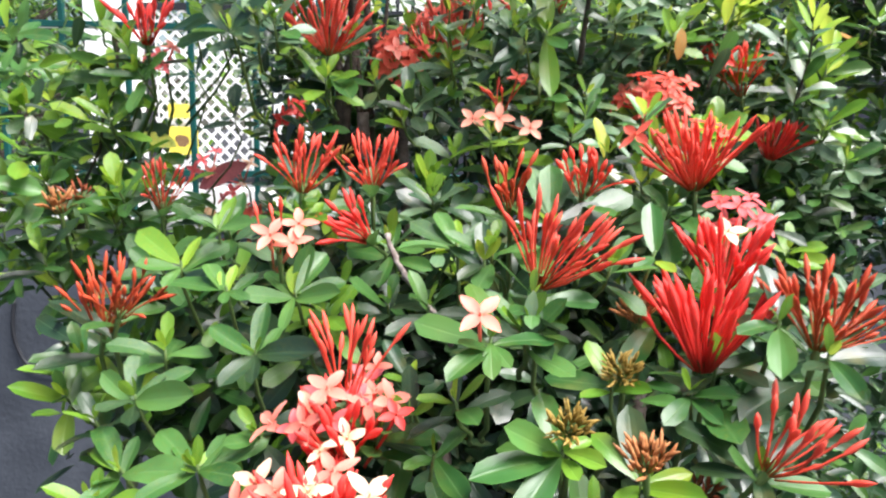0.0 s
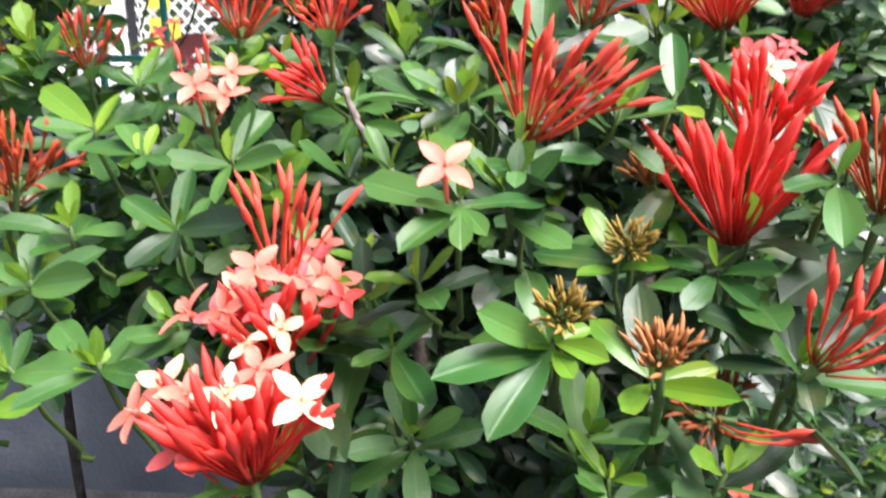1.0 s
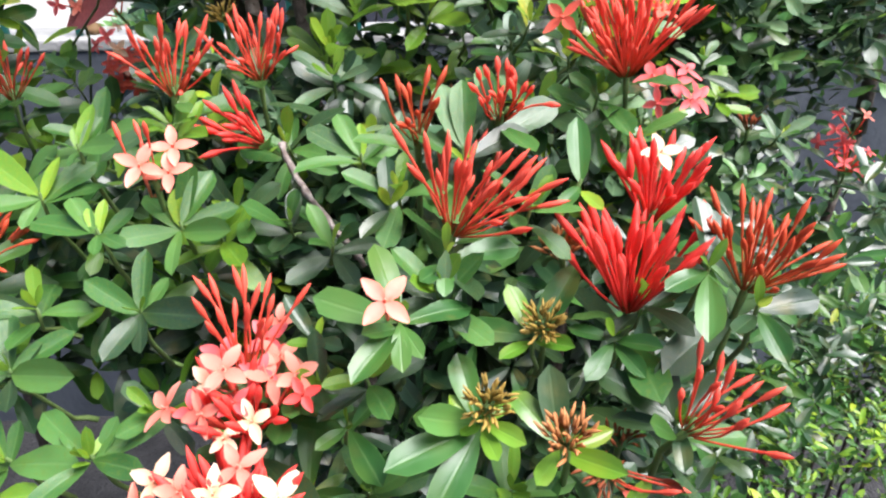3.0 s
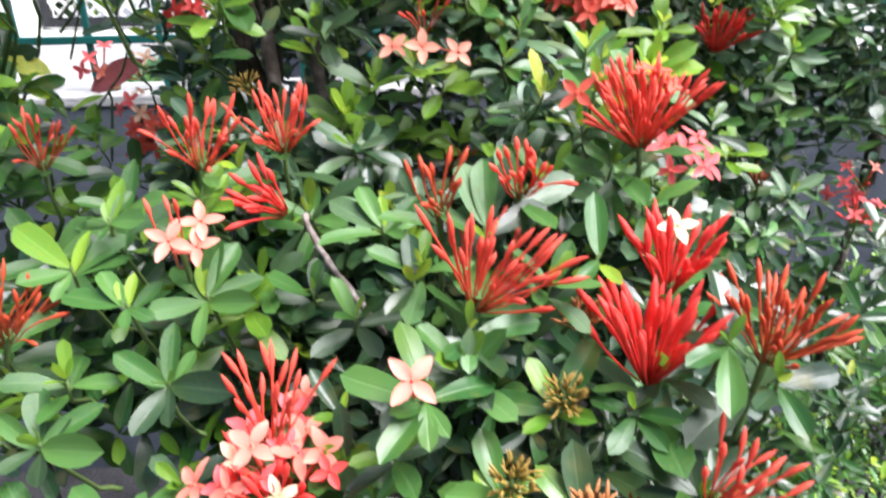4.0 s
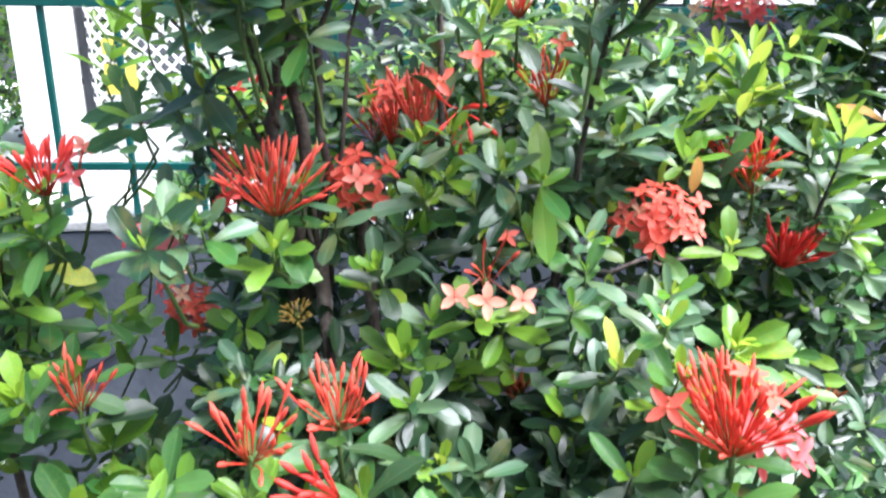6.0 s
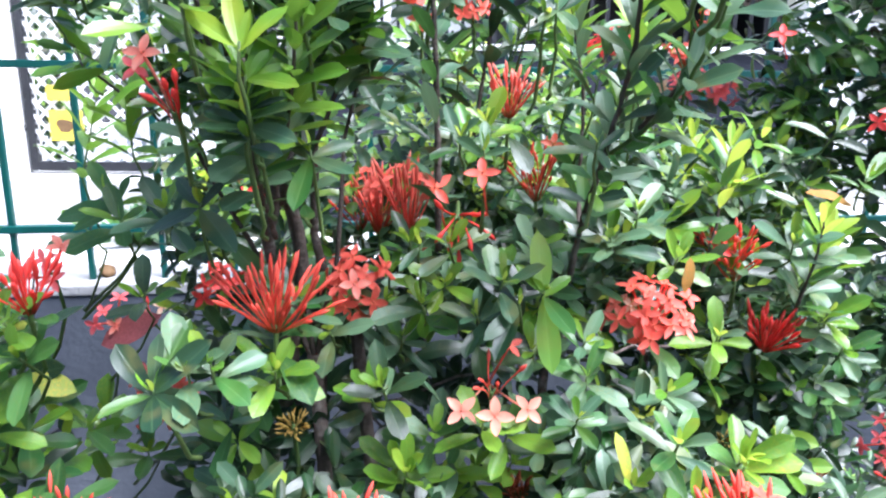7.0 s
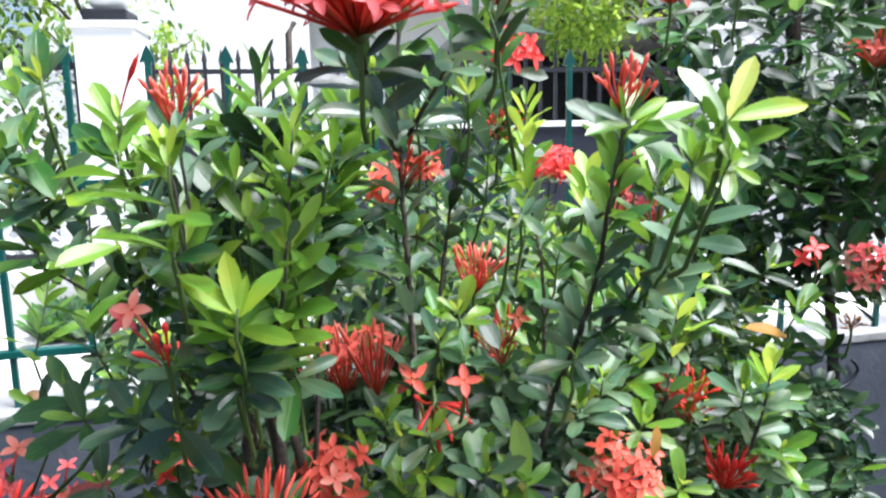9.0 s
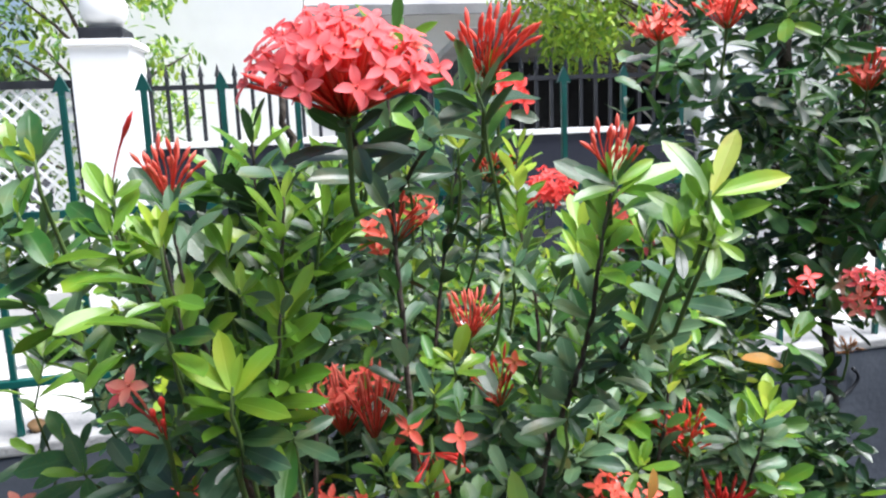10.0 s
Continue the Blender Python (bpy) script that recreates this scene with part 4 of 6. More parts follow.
flower_head(A, (0.222, 0.556, 0.946), (-0.112, -0.059, 0.992), 0.058, 68, 50, 'r', .04)
flower_head(A, (0.096, 0.455, 0.937), (-0.015, -0.407, 0.913), 0.034, 10, 24, 'o', 0)
flower_head(A, (0.137, 0.460, 0.948), (0.049, -0.539, 0.841), 0.030, 14, 35, 'r', 0)
lone_floret(A, (-0.002, 0.387, 0.839), (0.002, 0.398, 0.797), (0.018, -0.874, 0.486), 0.0117, 'w')
lone_floret(A, (0.009, 0.364, 0.826), (0.006, 0.379, 0.791), (0.018, -0.874, 0.486), 0.0080, 'w')
lone_floret(A, (-0.006, 0.343, 0.815), (0.005, 0.355, 0.774), (0.018, -0.874, 0.486), 0.0116, 'l')
lone_floret(A, (0.012, 0.376, 0.837), (0.011, 0.389, 0.798), (0.018, -0.874, 0.486), 0.0095, 'p')
lone_floret(A, (-0.008, 0.376, 0.833), (0.004, 0.388, 0.791), (0.018, -0.874, 0.486), 0.0096, 'p')
lone_floret(A, (0.024, 0.427, 0.849), (0.004, 0.430, 0.794), (0.018, -0.874, 0.486), 0.0097, 'l')
flower_head(B, (0.270, 0.606, 0.914), (0.1, -0.6, 0.75), 0.026, 6, 60, 'p', 1)
flower_head(B, (0.442, 0.864, 0.816), (-0.065, -0.145, 0.987), 0.049, 7, 26, 'b', 0)
flower_head(B, (0.115, 0.757, 0.871), (-0.248, -0.328, 0.911), 0.038, 12, 42, 'b', 0)
flower_head(B, (0.686, 1.069, 0.691), (-0.050, -0.263, 0.964), 0.040, 10, 65, 'p', .8)
flower_head(B, (-0.075, 0.688, 1.048), (0.061, -0.102, 0.993), 0.059, 40, 54, 'r', 0)
flower_head(B, (-0.035, 0.793, 1.036), (0.142, -0.715, 0.684), 0.027, 3, 65, 's', 1)
flower_head(B, (0.236, 0.815, 1.006), (-0.038, -0.42, 0.9), 0.044, 26, 74, 's', 1)
flower_head(B, (0.376, 0.873, 0.960), (0.195, -0.132, 0.972), 0.055, 26, 50, 'k', 0)
flower_head(B, (-0.072, 0.722, 0.955), (0.118, -0.653, 0.748), 0.028, 10, 60, 'g', 0)
flower_head(B, (0.110, 0.764, 0.873), (-0.191, -0.428, 0.883), 0.036, 12, 45, 'b', 0)
lone_floret(B, (0.058, 0.672, 0.994), (0.076, 0.705, 0.997), (0.052, -0.950, 0.308), 0.0133, 'q')
lone_floret(B, (0.081, 0.662, 0.995), (0.079, 0.696, 1.000), (0.052, -0.950, 0.308), 0.0139, 'q')
lone_floret(B, (0.108, 0.688, 0.987), (0.081, 0.721, 0.993), (0.052, -0.950, 0.308), 0.0137, 'q')
lone_floret(B, (0.095, 0.702, 1.032), (0.080, 0.719, 0.991), (0.052, -0.950, 0.308), 0.0110, 's')
flower_head(B, (0.080, 0.683, 1.001), (-0.057, -0.390, 0.919), 0.037, 5, 30, 'r', 0)
flower_head(B, (0.014, 0.930, 1.066), (-0.05, -0.060, 0.996), 0.083, 26, 28, 's0', .1)
lone_floret(B, (0.039, 0.764, 1.140), (0.050, 0.784, 1.097), (-0.081, -0.969, 0.234), 0.0170, 's')
lone_floret(B, (0.070, 0.690, 1.162), (0.076, 0.712, 1.129), (-0.081, -0.969, 0.234), 0.0128, 's')
flower_head(B, (0.057, 0.763, 1.117), (-0.061, -0.835, -0.546), 0.035, 9, 75, 'k', 0)
flower_head(B, (-0.018, 0.950, 1.063), (-0.023, -0.075, 0.997), 0.072, 24, 36, 's0', .18)
flower_head(B, (-0.040, 0.970, 1.062), (-0.15, -0.1, 0.98), 0.05, 10, 40, 'r', .3)
flower_head(B, (0.105, 0.843, 1.192), (0.024, -0.286, 0.958), 0.048, 30, 40, 's0', 0)
flower_head(B, (0.136, 0.870, 1.113), (-0.124, -0.196, 0.973), 0.056, 16, 40, 'r', 0)
lone_floret(B, (0.142, 0.824, 1.170), (0.133, 0.844, 1.123), (-0.081, -0.969, 0.234), 0.0114, 'o')
flower_head(B, (0.335, 1.395, 1.268), (-0.172, -0.409, 0.896), 0.039, 24, 80, 'k', 1)
flower_head(B, (0.348, 0.890, 1.050), (-0.137, -0.353, 0.926), 0.042, 14, 40, 'r', 0)
flower_head(B, (-0.030, 0.785, 1.050), (0.061, -0.7, 0.7), 0.032, 14, 80, 's', 1)
flower_head(B, (0.082, 1.020, 1.288), (-0.176, -0.651, 0.738), 0.029, 10, 55, 's', .6)
flower_head(B, (0.026, 0.867, 1.279), (-0.068, -0.666, 0.743), 0.029, 8, 50, 'r', .6)
lone_floret(B, (-0.133, 0.637, 1.237), (-0.126, 0.659, 1.203), (-0.081, -0.969, 0.234), 0.0127, 'l')
lone_floret(B, (-0.142, 0.648, 1.229), (-0.130, 0.671, 1.200), (-0.081, -0.969, 0.234), 0.0108, 'p')
flower_head(B, (-0.119, 0.648, 1.200), (0.051, -0.603, 0.796), 0.031, 4, 16, 'k', 0)
flower_head(B, (-0.200, 0.971, 0.992), (0.273, -0.533, 0.801), 0.035, 8, 60, 'k', .5)
flower_head(B, (0.695, 1.093, 0.735), (-0.697, -0.416, 0.584), 0.040, 6, 70, 'p', .8)
flower_head(B, (-0.175, 0.997, 1.105), (0.205, -0.724, 0.658), 0.029, 6, 60, 'k', .5)
flower_head(B, (0.337, 0.849, 0.868), (-0.294, -0.437, 0.850), 0.037, 10, 50, 'g', 0)
flower_head(B, (-0.072, 0.722, 0.953), (0.051, -0.600, 0.798), 0.031, 14, 60, 'g', 0)
flower_head(B, (-0.115, 0.700, 1.343), (0.184, -0.543, 0.819), 0.038, 24, 36, 's0', 0)
flower_head(B, (0.003, 0.615, 1.388), (-0.02, -0.12, 0.99), 0.056, 130, 66, 'p', .86)
flower_head(B, (0.087, 0.641, 1.409), (0.034, -0.478, 0.878), 0.040, 26, 40, 'r', 0)
flower_head(B, (0.153, 0.918, 1.409), (-0.225, -0.693, 0.685), 0.030, 18, 60, 'k', .6)
flower_head(B, (0.142, 0.908, 1.331), (-0.105, -0.616, 0.781), 0.033, 14, 40, 'r', 0)
flower_head(B, (0.171, 0.658, 1.348), (-0.136, -0.538, 0.832), 0.036, 20, 34, 's0', 0)
flower_head(B, (0.367, 1.45, 1.277), (-0.126, -0.581, 0.804), 0.042, 26, 85, 'k', 1)
flower_head(B, (0.038, 0.788, 1.294), (0.333, -0.471, 0.817), 0.044, 10, 22, 'r', 0)
flower_head(B, (0.344, 0.966, 1.472), (-0.249, -0.527, 0.813), 0.036, 30, 62, 'r', .2)
flower_head(B, (0.344, 0.889, 1.030), (-0.247, -0.299, 0.922), 0.051, 12, 40, 'r', 0)
flower_head(B, (0.321, 0.896, 1.057), (-0.416, -0.629, 0.656), 0.031, 8, 60, 'k', .3)
flower_head(B, (-0.199, 0.866, 1.344), (0.323, -0.279, 0.904), 0.065, 1, 2, 'k', 0)
flower_head(B, (0.160, 1.025, 1.327), (-0.174, -0.667, 0.725), 0.030, 8, 40, 'r', .1)
flower_head(C, (0.413, 0.950, 1.480), (-0.1, -0.3, 0.95), 0.042, 24, 44, 'r', .1)
flower_head(C, (0.445, 1.229, 1.212), (0.202, -0.774, 0.600), 0.027, 14, 80, 'p', 1)
flower_head(C, (0.405, 1.232, 1.212), (-0.252, -0.444, 0.860), 0.037, 12, 70, 'p', 1)
lone_floret(C, (0.535, 0.970, 1.196), (0.557, 0.992, 1.166), (-0.081, -0.969, 0.234), 0.0163, 'k')
lone_floret(C, (0.448, 1.060, 1.279), (0.468, 1.083, 1.252), (-0.081, -0.969, 0.234), 0.0156, 'k')
flower_head(C, (0.749, 1.160, 1.421), (-0.187, -0.262, 0.947), 0.057, 20, 45, 'r', .2)
flower_head(C, (0.664, 1.032, 1.152), (-0.540, -0.368, 0.757), 0.044, 18, 80, 'p', .9)
flower_head(C, (0.645, 1.041, 1.075), (-0.345, -0.360, 0.867), 0.045, 12, 55, 'o2', 0)
flower_head(C, (0.551, 0.988, 1.179), (-0.516, -0.602, 0.609), 0.032, 1, 60, 'k', 1)
flower_head(C, (0.364, 1.093, 1.280), (-0.310, -0.694, 0.650), 0.029, 8, 40, 'o', .2)
flower_head(C, (0.379, 1.187, 1.243), (-0.131, -0.608, 0.783), 0.033, 8, 50, 's', .6)
flower_head(D, (-0.214, 0.640, 0.909), (0.073, -0.142, 0.987), 0.049, 11, 42, 'r', 0)
flower_head(D, (-0.272, 0.985, 0.842), (0.1, -0.6, 0.8), 0.036, 22, 80, 's', 1)
flower_head(D, (-0.279, 0.967, 0.881), (0.124, -0.612, 0.781), 0.028, 4, 60, 'p', 1)
flower_head(D, (-0.253, 0.699, 1.057), (0.018, -0.197, 0.980), 0.049, 14, 42, 'k', 0)
flower_head(D, (-0.332, 1.115, 0.898), (-0.424, -0.437, 0.793), 0.037, 5, 60, 'p', .7)
flower_head(D, (-0.297, 0.620, 0.905), (0.05, -0.3, 0.95), 0.05, 9, 60, 'o2', 0)
flower_head(D, (-0.290, 0.640, 0.915), (0.05, -0.3, 0.95), 0.045, 7, 60, 'b', 0)
flower_head(D, (-0.307, 0.838, 1.045), (0.224, -0.630, 0.744), 0.034, 4, 60, 'p', 1)
flower_head(D, (-0.368, 1.080, 0.913), (0.215, -0.636, 0.741), 0.034, 4, 60, 'p', 1)
# front growth
rosette(A, (0.140, 0.356, 0.803), (0.018, -0.874, 0.486), 0.033, 'm')
rosette(A, (-0.111, 0.443, 0.847), (0.018, -0.874, 0.486), 0.032, 'm')
rosette(A, (0.050, 0.454, 0.879), (0.018, -0.874, 0.486), 0.033, 'm')
rosette(A, (0.050, 0.390, 0.837), (0.018, -0.874, 0.486), 0.029, 'm')
rosette(A, (0.087, 0.436, 0.919), (0.018, -0.874, 0.486), 0.030, 'm')
rosette(A, (-0.027, 0.504, 0.861), (0.018, -0.874, 0.486), 0.038, 'm')
rosette(A, (0.034, 0.387, 0.829), (0.018, -0.874, 0.486), 0.033, 'm')
rosette(A, (0.209, 0.422, 0.866), (0.018, -0.874, 0.486), 0.031, 'm')
rosette(A, (0.152, 0.431, 0.913), (0.018, -0.874, 0.486), 0.028, 'm')
rosette(A, (0.014, 0.512, 0.866), (0.018, -0.874, 0.486), 0.035, 'm')
rosette(A, (0.074, 0.375, 0.852), (0.018, -0.874, 0.486), 0.031, 'm')
rosette(A, (0.029, 0.359, 0.778), (0.018, -0.874, 0.486), 0.033, 'y')
rosette(A, (0.188, 0.347, 0.796), (0.018, -0.874, 0.486), 0.034, 'm')
rosette(A, (0.148, 0.349, 0.789), (0.018, -0.874, 0.486), 0.032, 'm')
rosette(A, (0.073, 0.368, 0.789), (0.018, -0.874, 0.486), 0.030, 'm')
rosette(A, (-0.031, 0.387, 0.823), (0.018, -0.874, 0.486), 0.028, 'm')
rosette(A, (0.002, 0.340, 0.757), (0.018, -0.874, 0.486), 0.033, 'm')
rosette(A, (0.045, 0.348, 0.762), (0.018, -0.874, 0.486), 0.032, 'm')
rosette(A, (-0.110, 0.361, 0.791), (0.018, -0.874, 0.486), 0.030, 'm')
rosette(A, (0.198, 0.590, 0.975), (0.028, -0.932, 0.362), 0.040, 'y')
rosette(A, (0.207, 0.559, 0.933), (0.028, -0.932, 0.362), 0.039, 'm')
rosette(A, (-0.198, 0.590, 0.859), (0.028, -0.932, 0.362), 0.047, 'y')
rosette(A, (-0.021, 0.520, 0.870), (0.028, -0.932, 0.362), 0.036, 'm')
rosette(A, (0.006, 0.563, 0.899), (0.028, -0.932, 0.362), 0.039, 'm')
rosette(A, (-0.055, 0.530, 0.922), (0.028, -0.932, 0.362), 0.032, 'm')
rosette(A, (0.106, 0.399, 0.884), (0.028, -0.932, 0.362), 0.032, 'm')
rosette(A, (-0.119, 0.560, 0.907), (0.052, -0.950, 0.308), 0.038, 'y')
rosette(A, (-0.171, 0.552, 0.876), (0.052, -0.950, 0.308), 0.040, 'y')
rosette(A, (0.233, 0.573, 0.903), (0.052, -0.950, 0.308), 0.040, 'm')
rosette(A, (0.169, 0.565, 0.922), (0.052, -0.950, 0.308), 0.039, 'm')
bare_twig(A, 0.0019, (0.009, 0.533, 0.910), (0.019, 0.522, 0.892), (0.032, 0.510, 0.878), (0.047, 0.497, 0.864), (0.06, 0.505, 0.84))
spray(A, (-0.128, 0.501, 0.888), (0.018, -0.874, 0.486), 'f--y--', (-0.169, 0.521, 0.907), (-0.145, 0.473, 0.891), (-0.103, 0.522, 0.906), (-0.122, 0.520, 0.908), (-0.099, 0.515, 0.894), (-0.129, 0.479, 0.882))
spray(A, (-0.108, 0.518, 0.912), (0.018, -0.874, 0.486), 'y-y---', (-0.115, 0.529, 0.923), (-0.098, 0.535, 0.929), (-0.105, 0.540, 0.935), (-0.079, 0.502, 0.920), (-0.114, 0.506, 0.920), (-0.107, 0.503, 0.909))
spray(A, (-0.082, 0.468, 0.880), (0.018, -0.874, 0.486), '-y----y', (-0.103, 0.486, 0.896), (-0.082, 0.484, 0.896), (-0.124, 0.479, 0.882), (-0.077, 0.451, 0.875), (-0.064, 0.482, 0.889), (-0.065, 0.455, 0.881), (-0.092, 0.481, 0.892))
spray(A, (-0.044, 0.489, 0.875), (0.018, -0.874, 0.486), 'yy-------', (-0.052, 0.506, 0.892), (-0.036, 0.499, 0.883), (-0.042, 0.518, 0.906), (-0.030, 0.514, 0.901), (-0.013, 0.502, 0.880), (-0.007, 0.467, 0.882), (-0.068, 0.461, 0.879), (-0.044, 0.461, 0.864), (-0.071, 0.507, 0.891))
spray(A, (-0.050, 0.433, 0.851), (0.018, -0.874, 0.486), '------', (-0.084, 0.448, 0.861), (-0.051, 0.457, 0.877), (-0.005, 0.410, 0.862), (-0.043, 0.409, 0.843), (-0.058, 0.402, 0.843), (-0.037, 0.448, 0.864))
spray(A, (-0.057, 0.369, 0.810), (0.018, -0.874, 0.486), '-----ff-', (-0.074, 0.380, 0.819), (-0.047, 0.385, 0.824), (-0.026, 0.389, 0.823), (-0.072, 0.340, 0.812), (-0.089, 0.386, 0.824), (-0.060, 0.358, 0.814), (-0.054, 0.378, 0.816), (-0.031, 0.355, 0.817))
spray(A, (-0.103, 0.376, 0.801), (0.018, -0.874, 0.486), '-f---m', (-0.127, 0.397, 0.820), (-0.127, 0.389, 0.810), (-0.100, 0.392, 0.816), (-0.108, 0.346, 0.797), (-0.066, 0.362, 0.816), (-0.108, 0.360, 0.804))
spray(A, (-0.115, 0.413, 0.827), (0.018, -0.874, 0.486), '-------', (-0.125, 0.436, 0.852), (-0.142, 0.426, 0.836), (-0.101, 0.427, 0.838), (-0.087, 0.431, 0.839), (-0.069, 0.393, 0.839), (-0.105, 0.390, 0.820), (-0.124, 0.390, 0.828))
spray(A, (0.060, 0.516, 0.907), (0.018, -0.874, 0.486), '--y----', (0.026, 0.532, 0.919), (0.044, 0.537, 0.929), (0.058, 0.533, 0.924), (0.082, 0.534, 0.922), (0.082, 0.526, 0.911), (0.027, 0.488, 0.913), (0.073, 0.503, 0.909))
spray(A, (0.119, 0.442, 0.936), (0.018, -0.874, 0.486), '-----yy', (0.107, 0.467, 0.963), (0.118, 0.467, 0.963), (0.127, 0.472, 0.971), (0.091, 0.455, 0.944), (0.152, 0.459, 0.947), (0.126, 0.448, 0.939), (0.112, 0.434, 0.942))
spray(A, (0.083, 0.430, 0.912), (0.018, -0.874, 0.486), '---', (0.080, 0.449, 0.932), (0.062, 0.440, 0.918), (0.072, 0.410, 0.908))
spray(A, (0.090, 0.373, 0.885), (0.018, -0.874, 0.486), '-------', (0.052, 0.385, 0.888), (0.121, 0.385, 0.888), (0.074, 0.343, 0.878), (0.099, 0.355, 0.882), (0.092, 0.351, 0.878), (0.080, 0.398, 0.911), (0.076, 0.357, 0.888))
spray(A, (0.045, 0.408, 0.851), (0.018, -0.874, 0.486), '-y-y-', (0.029, 0.424, 0.866), (0.049, 0.418, 0.860), (0.059, 0.396, 0.856), (0.035, 0.397, 0.856), (0.035, 0.419, 0.861))
spray(A, (0.064, 0.377, 0.822), (0.018, -0.874, 0.486), '----', (0.080, 0.391, 0.833), (0.053, 0.362, 0.825), (0.082, 0.346, 0.815), (0.056, 0.387, 0.830))
spray(A, (0.042, 0.377, 0.781), (0.018, -0.874, 0.486), '-y--y-', (0.042, 0.405, 0.811), (0.059, 0.386, 0.783), (0.064, 0.363, 0.790), (0.035, 0.366, 0.785), (0.044, 0.388, 0.790), (0.030, 0.386, 0.786))
spray(A, (0.126, 0.367, 0.834), (0.018, -0.874, 0.486), '-f--ffff--', (0.114, 0.390, 0.858), (0.111, 0.377, 0.842), (0.097, 0.350, 0.851), (0.089, 0.337, 0.839), (0.142, 0.350, 0.839), (0.132, 0.347, 0.831), (0.140, 0.375, 0.838), (0.117, 0.355, 0.837), (0.107, 0.328, 0.823), (0.095, 0.375, 0.833))
spray(A, (0.153, 0.407, 0.854), (0.018, -0.874, 0.486), 'fy-f-', (0.141, 0.425, 0.872), (0.136, 0.388, 0.855), (0.119, 0.416, 0.853), (0.169, 0.391, 0.860), (0.177, 0.433, 0.880))
spray(A, (0.162, 0.362, 0.824), (0.018, -0.874, 0.486), 'f-fff', (0.142, 0.381, 0.841), (0.158, 0.388, 0.852), (0.186, 0.338, 0.830), (0.187, 0.371, 0.825), (0.149, 0.341, 0.822))
spray(A, (0.178, 0.449, 0.917), (0.018, -0.874, 0.486), '--y', (0.178, 0.474, 0.944), (0.166, 0.431, 0.913), (0.185, 0.431, 0.913))
spray(A, (0.232, 0.405, 0.892), (0.018, -0.874, 0.486), '-----', (0.232, 0.430, 0.919), (0.239, 0.427, 0.915), (0.224, 0.372, 0.879), (0.210, 0.388, 0.895), (0.215, 0.412, 0.893))
spray(A, (0.250, 0.388, 0.881), (0.018, -0.874, 0.486), '---', (0.282, 0.397, 0.881), (0.253, 0.361, 0.874), (0.234, 0.371, 0.880))
spray(A, (0.217, 0.373, 0.828), (0.018, -0.874, 0.486), '------', (0.185, 0.392, 0.846), (0.190, 0.380, 0.827), (0.203, 0.383, 0.835), (0.215, 0.350, 0.823), (0.245, 0.390, 0.842), (0.212, 0.395, 0.852))
spray(A, (0.193, 0.407, 0.852), (0.018, -0.874, 0.486), '----', (0.210, 0.391, 0.860), (0.172, 0.415, 0.853), (0.202, 0.385, 0.848), (0.179, 0.385, 0.847))
spray(A, (0.110, 0.408, 0.898), (0.018, -0.874, 0.486), '---', (0.110, 0.388, 0.892), (0.145, 0.420, 0.901), (0.099, 0.388, 0.895))
rosette(A, (-0.209, 0.506, 0.818), (0.103, -0.975, 0.195), 0.037, 'm')
rosette(A, (-0.172, 0.496, 0.800), (0.103, -0.975, 0.195), 0.038, 'm')
rosette(A, (-0.212, 0.490, 0.792), (0.103, -0.975, 0.195), 0.036, 'm')
rosette(A, (-0.173, 0.463, 0.788), (0.103, -0.975, 0.195), 0.033, 'y')
# tall middle growth
rosette(B, (-0.104, 0.589, 1.059), (0.028, -0.932, 0.362), 0.047, 'm')
rosette(B, (0.001, 0.678, 1.010), (0.028, -0.932, 0.362), 0.039, 'y')
rosette(B, (0.168, 0.617, 0.968), (0.028, -0.932, 0.362), 0.038, 'y')
rosette(B, (0.242, 0.621, 0.979), (0.028, -0.932, 0.362), 0.040, 'y')
rosette(B, (0.154, 0.692, 0.894), (0.028, -0.932, 0.362), 0.047, 'm')
rosette(B, (0.110, 0.774, 0.892), (0.028, -0.932, 0.362), 0.045, 'm')
rosette(B, (0.051, 0.642, 0.874), (0.028, -0.932, 0.362), 0.047, 'y')
rosette(B, (0.019, 0.684, 0.937), (0.028, -0.932, 0.362), 0.046, 'y')
rosette(B, (0.074, 0.677, 0.981), (0.028, -0.932, 0.362), 0.040, 'm')
rosette(B, (0.096, 0.700, 0.962), (0.028, -0.932, 0.362), 0.044, 'm')
rosette(B, (0.039, 0.701, 0.962), (0.028, -0.932, 0.362), 0.042, 'm')
rosette(B, (-0.072, 0.667, 1.027), (0.028, -0.932, 0.362), 0.043, 'm')
rosette(B, (0.029, 0.747, 1.049), (0.028, -0.932, 0.362), 0.045, 'm')
rosette(B, (0.306, 0.825, 0.993), (0.028, -0.932, 0.362), 0.042, 'm')
rosette(B, (0.158, 0.718, 1.000), (0.028, -0.932, 0.362), 0.036, 'm')
rosette(B, (0.433, 0.872, 0.932), (0.028, -0.932, 0.362), 0.047, 'm')
rosette(B, (0.458, 0.873, 0.962), (0.028, -0.932, 0.362), 0.047, 'm')
rosette(B, (0.382, 0.806, 0.871), (0.028, -0.932, 0.362), 0.044, 'm')
rosette(B, (0.446, 0.797, 0.832), (0.028, -0.932, 0.362), 0.038, 'm')
rosette(B, (0.356, 0.794, 0.905), (0.028, -0.932, 0.362), 0.040, 'm')
rosette(B, (0.054, 0.618, 0.863), (0.052, -0.950, 0.308), 0.045, 'y')
rosette(B, (0.029, 0.632, 0.928), (0.052, -0.950, 0.308), 0.040, 'm')
rosette(B, (0.011, 0.701, 0.935), (0.052, -0.950, 0.308), 0.040, 'y')
rosette(B, (0.148, 0.700, 0.899), (0.052, -0.950, 0.308), 0.043, 'y')
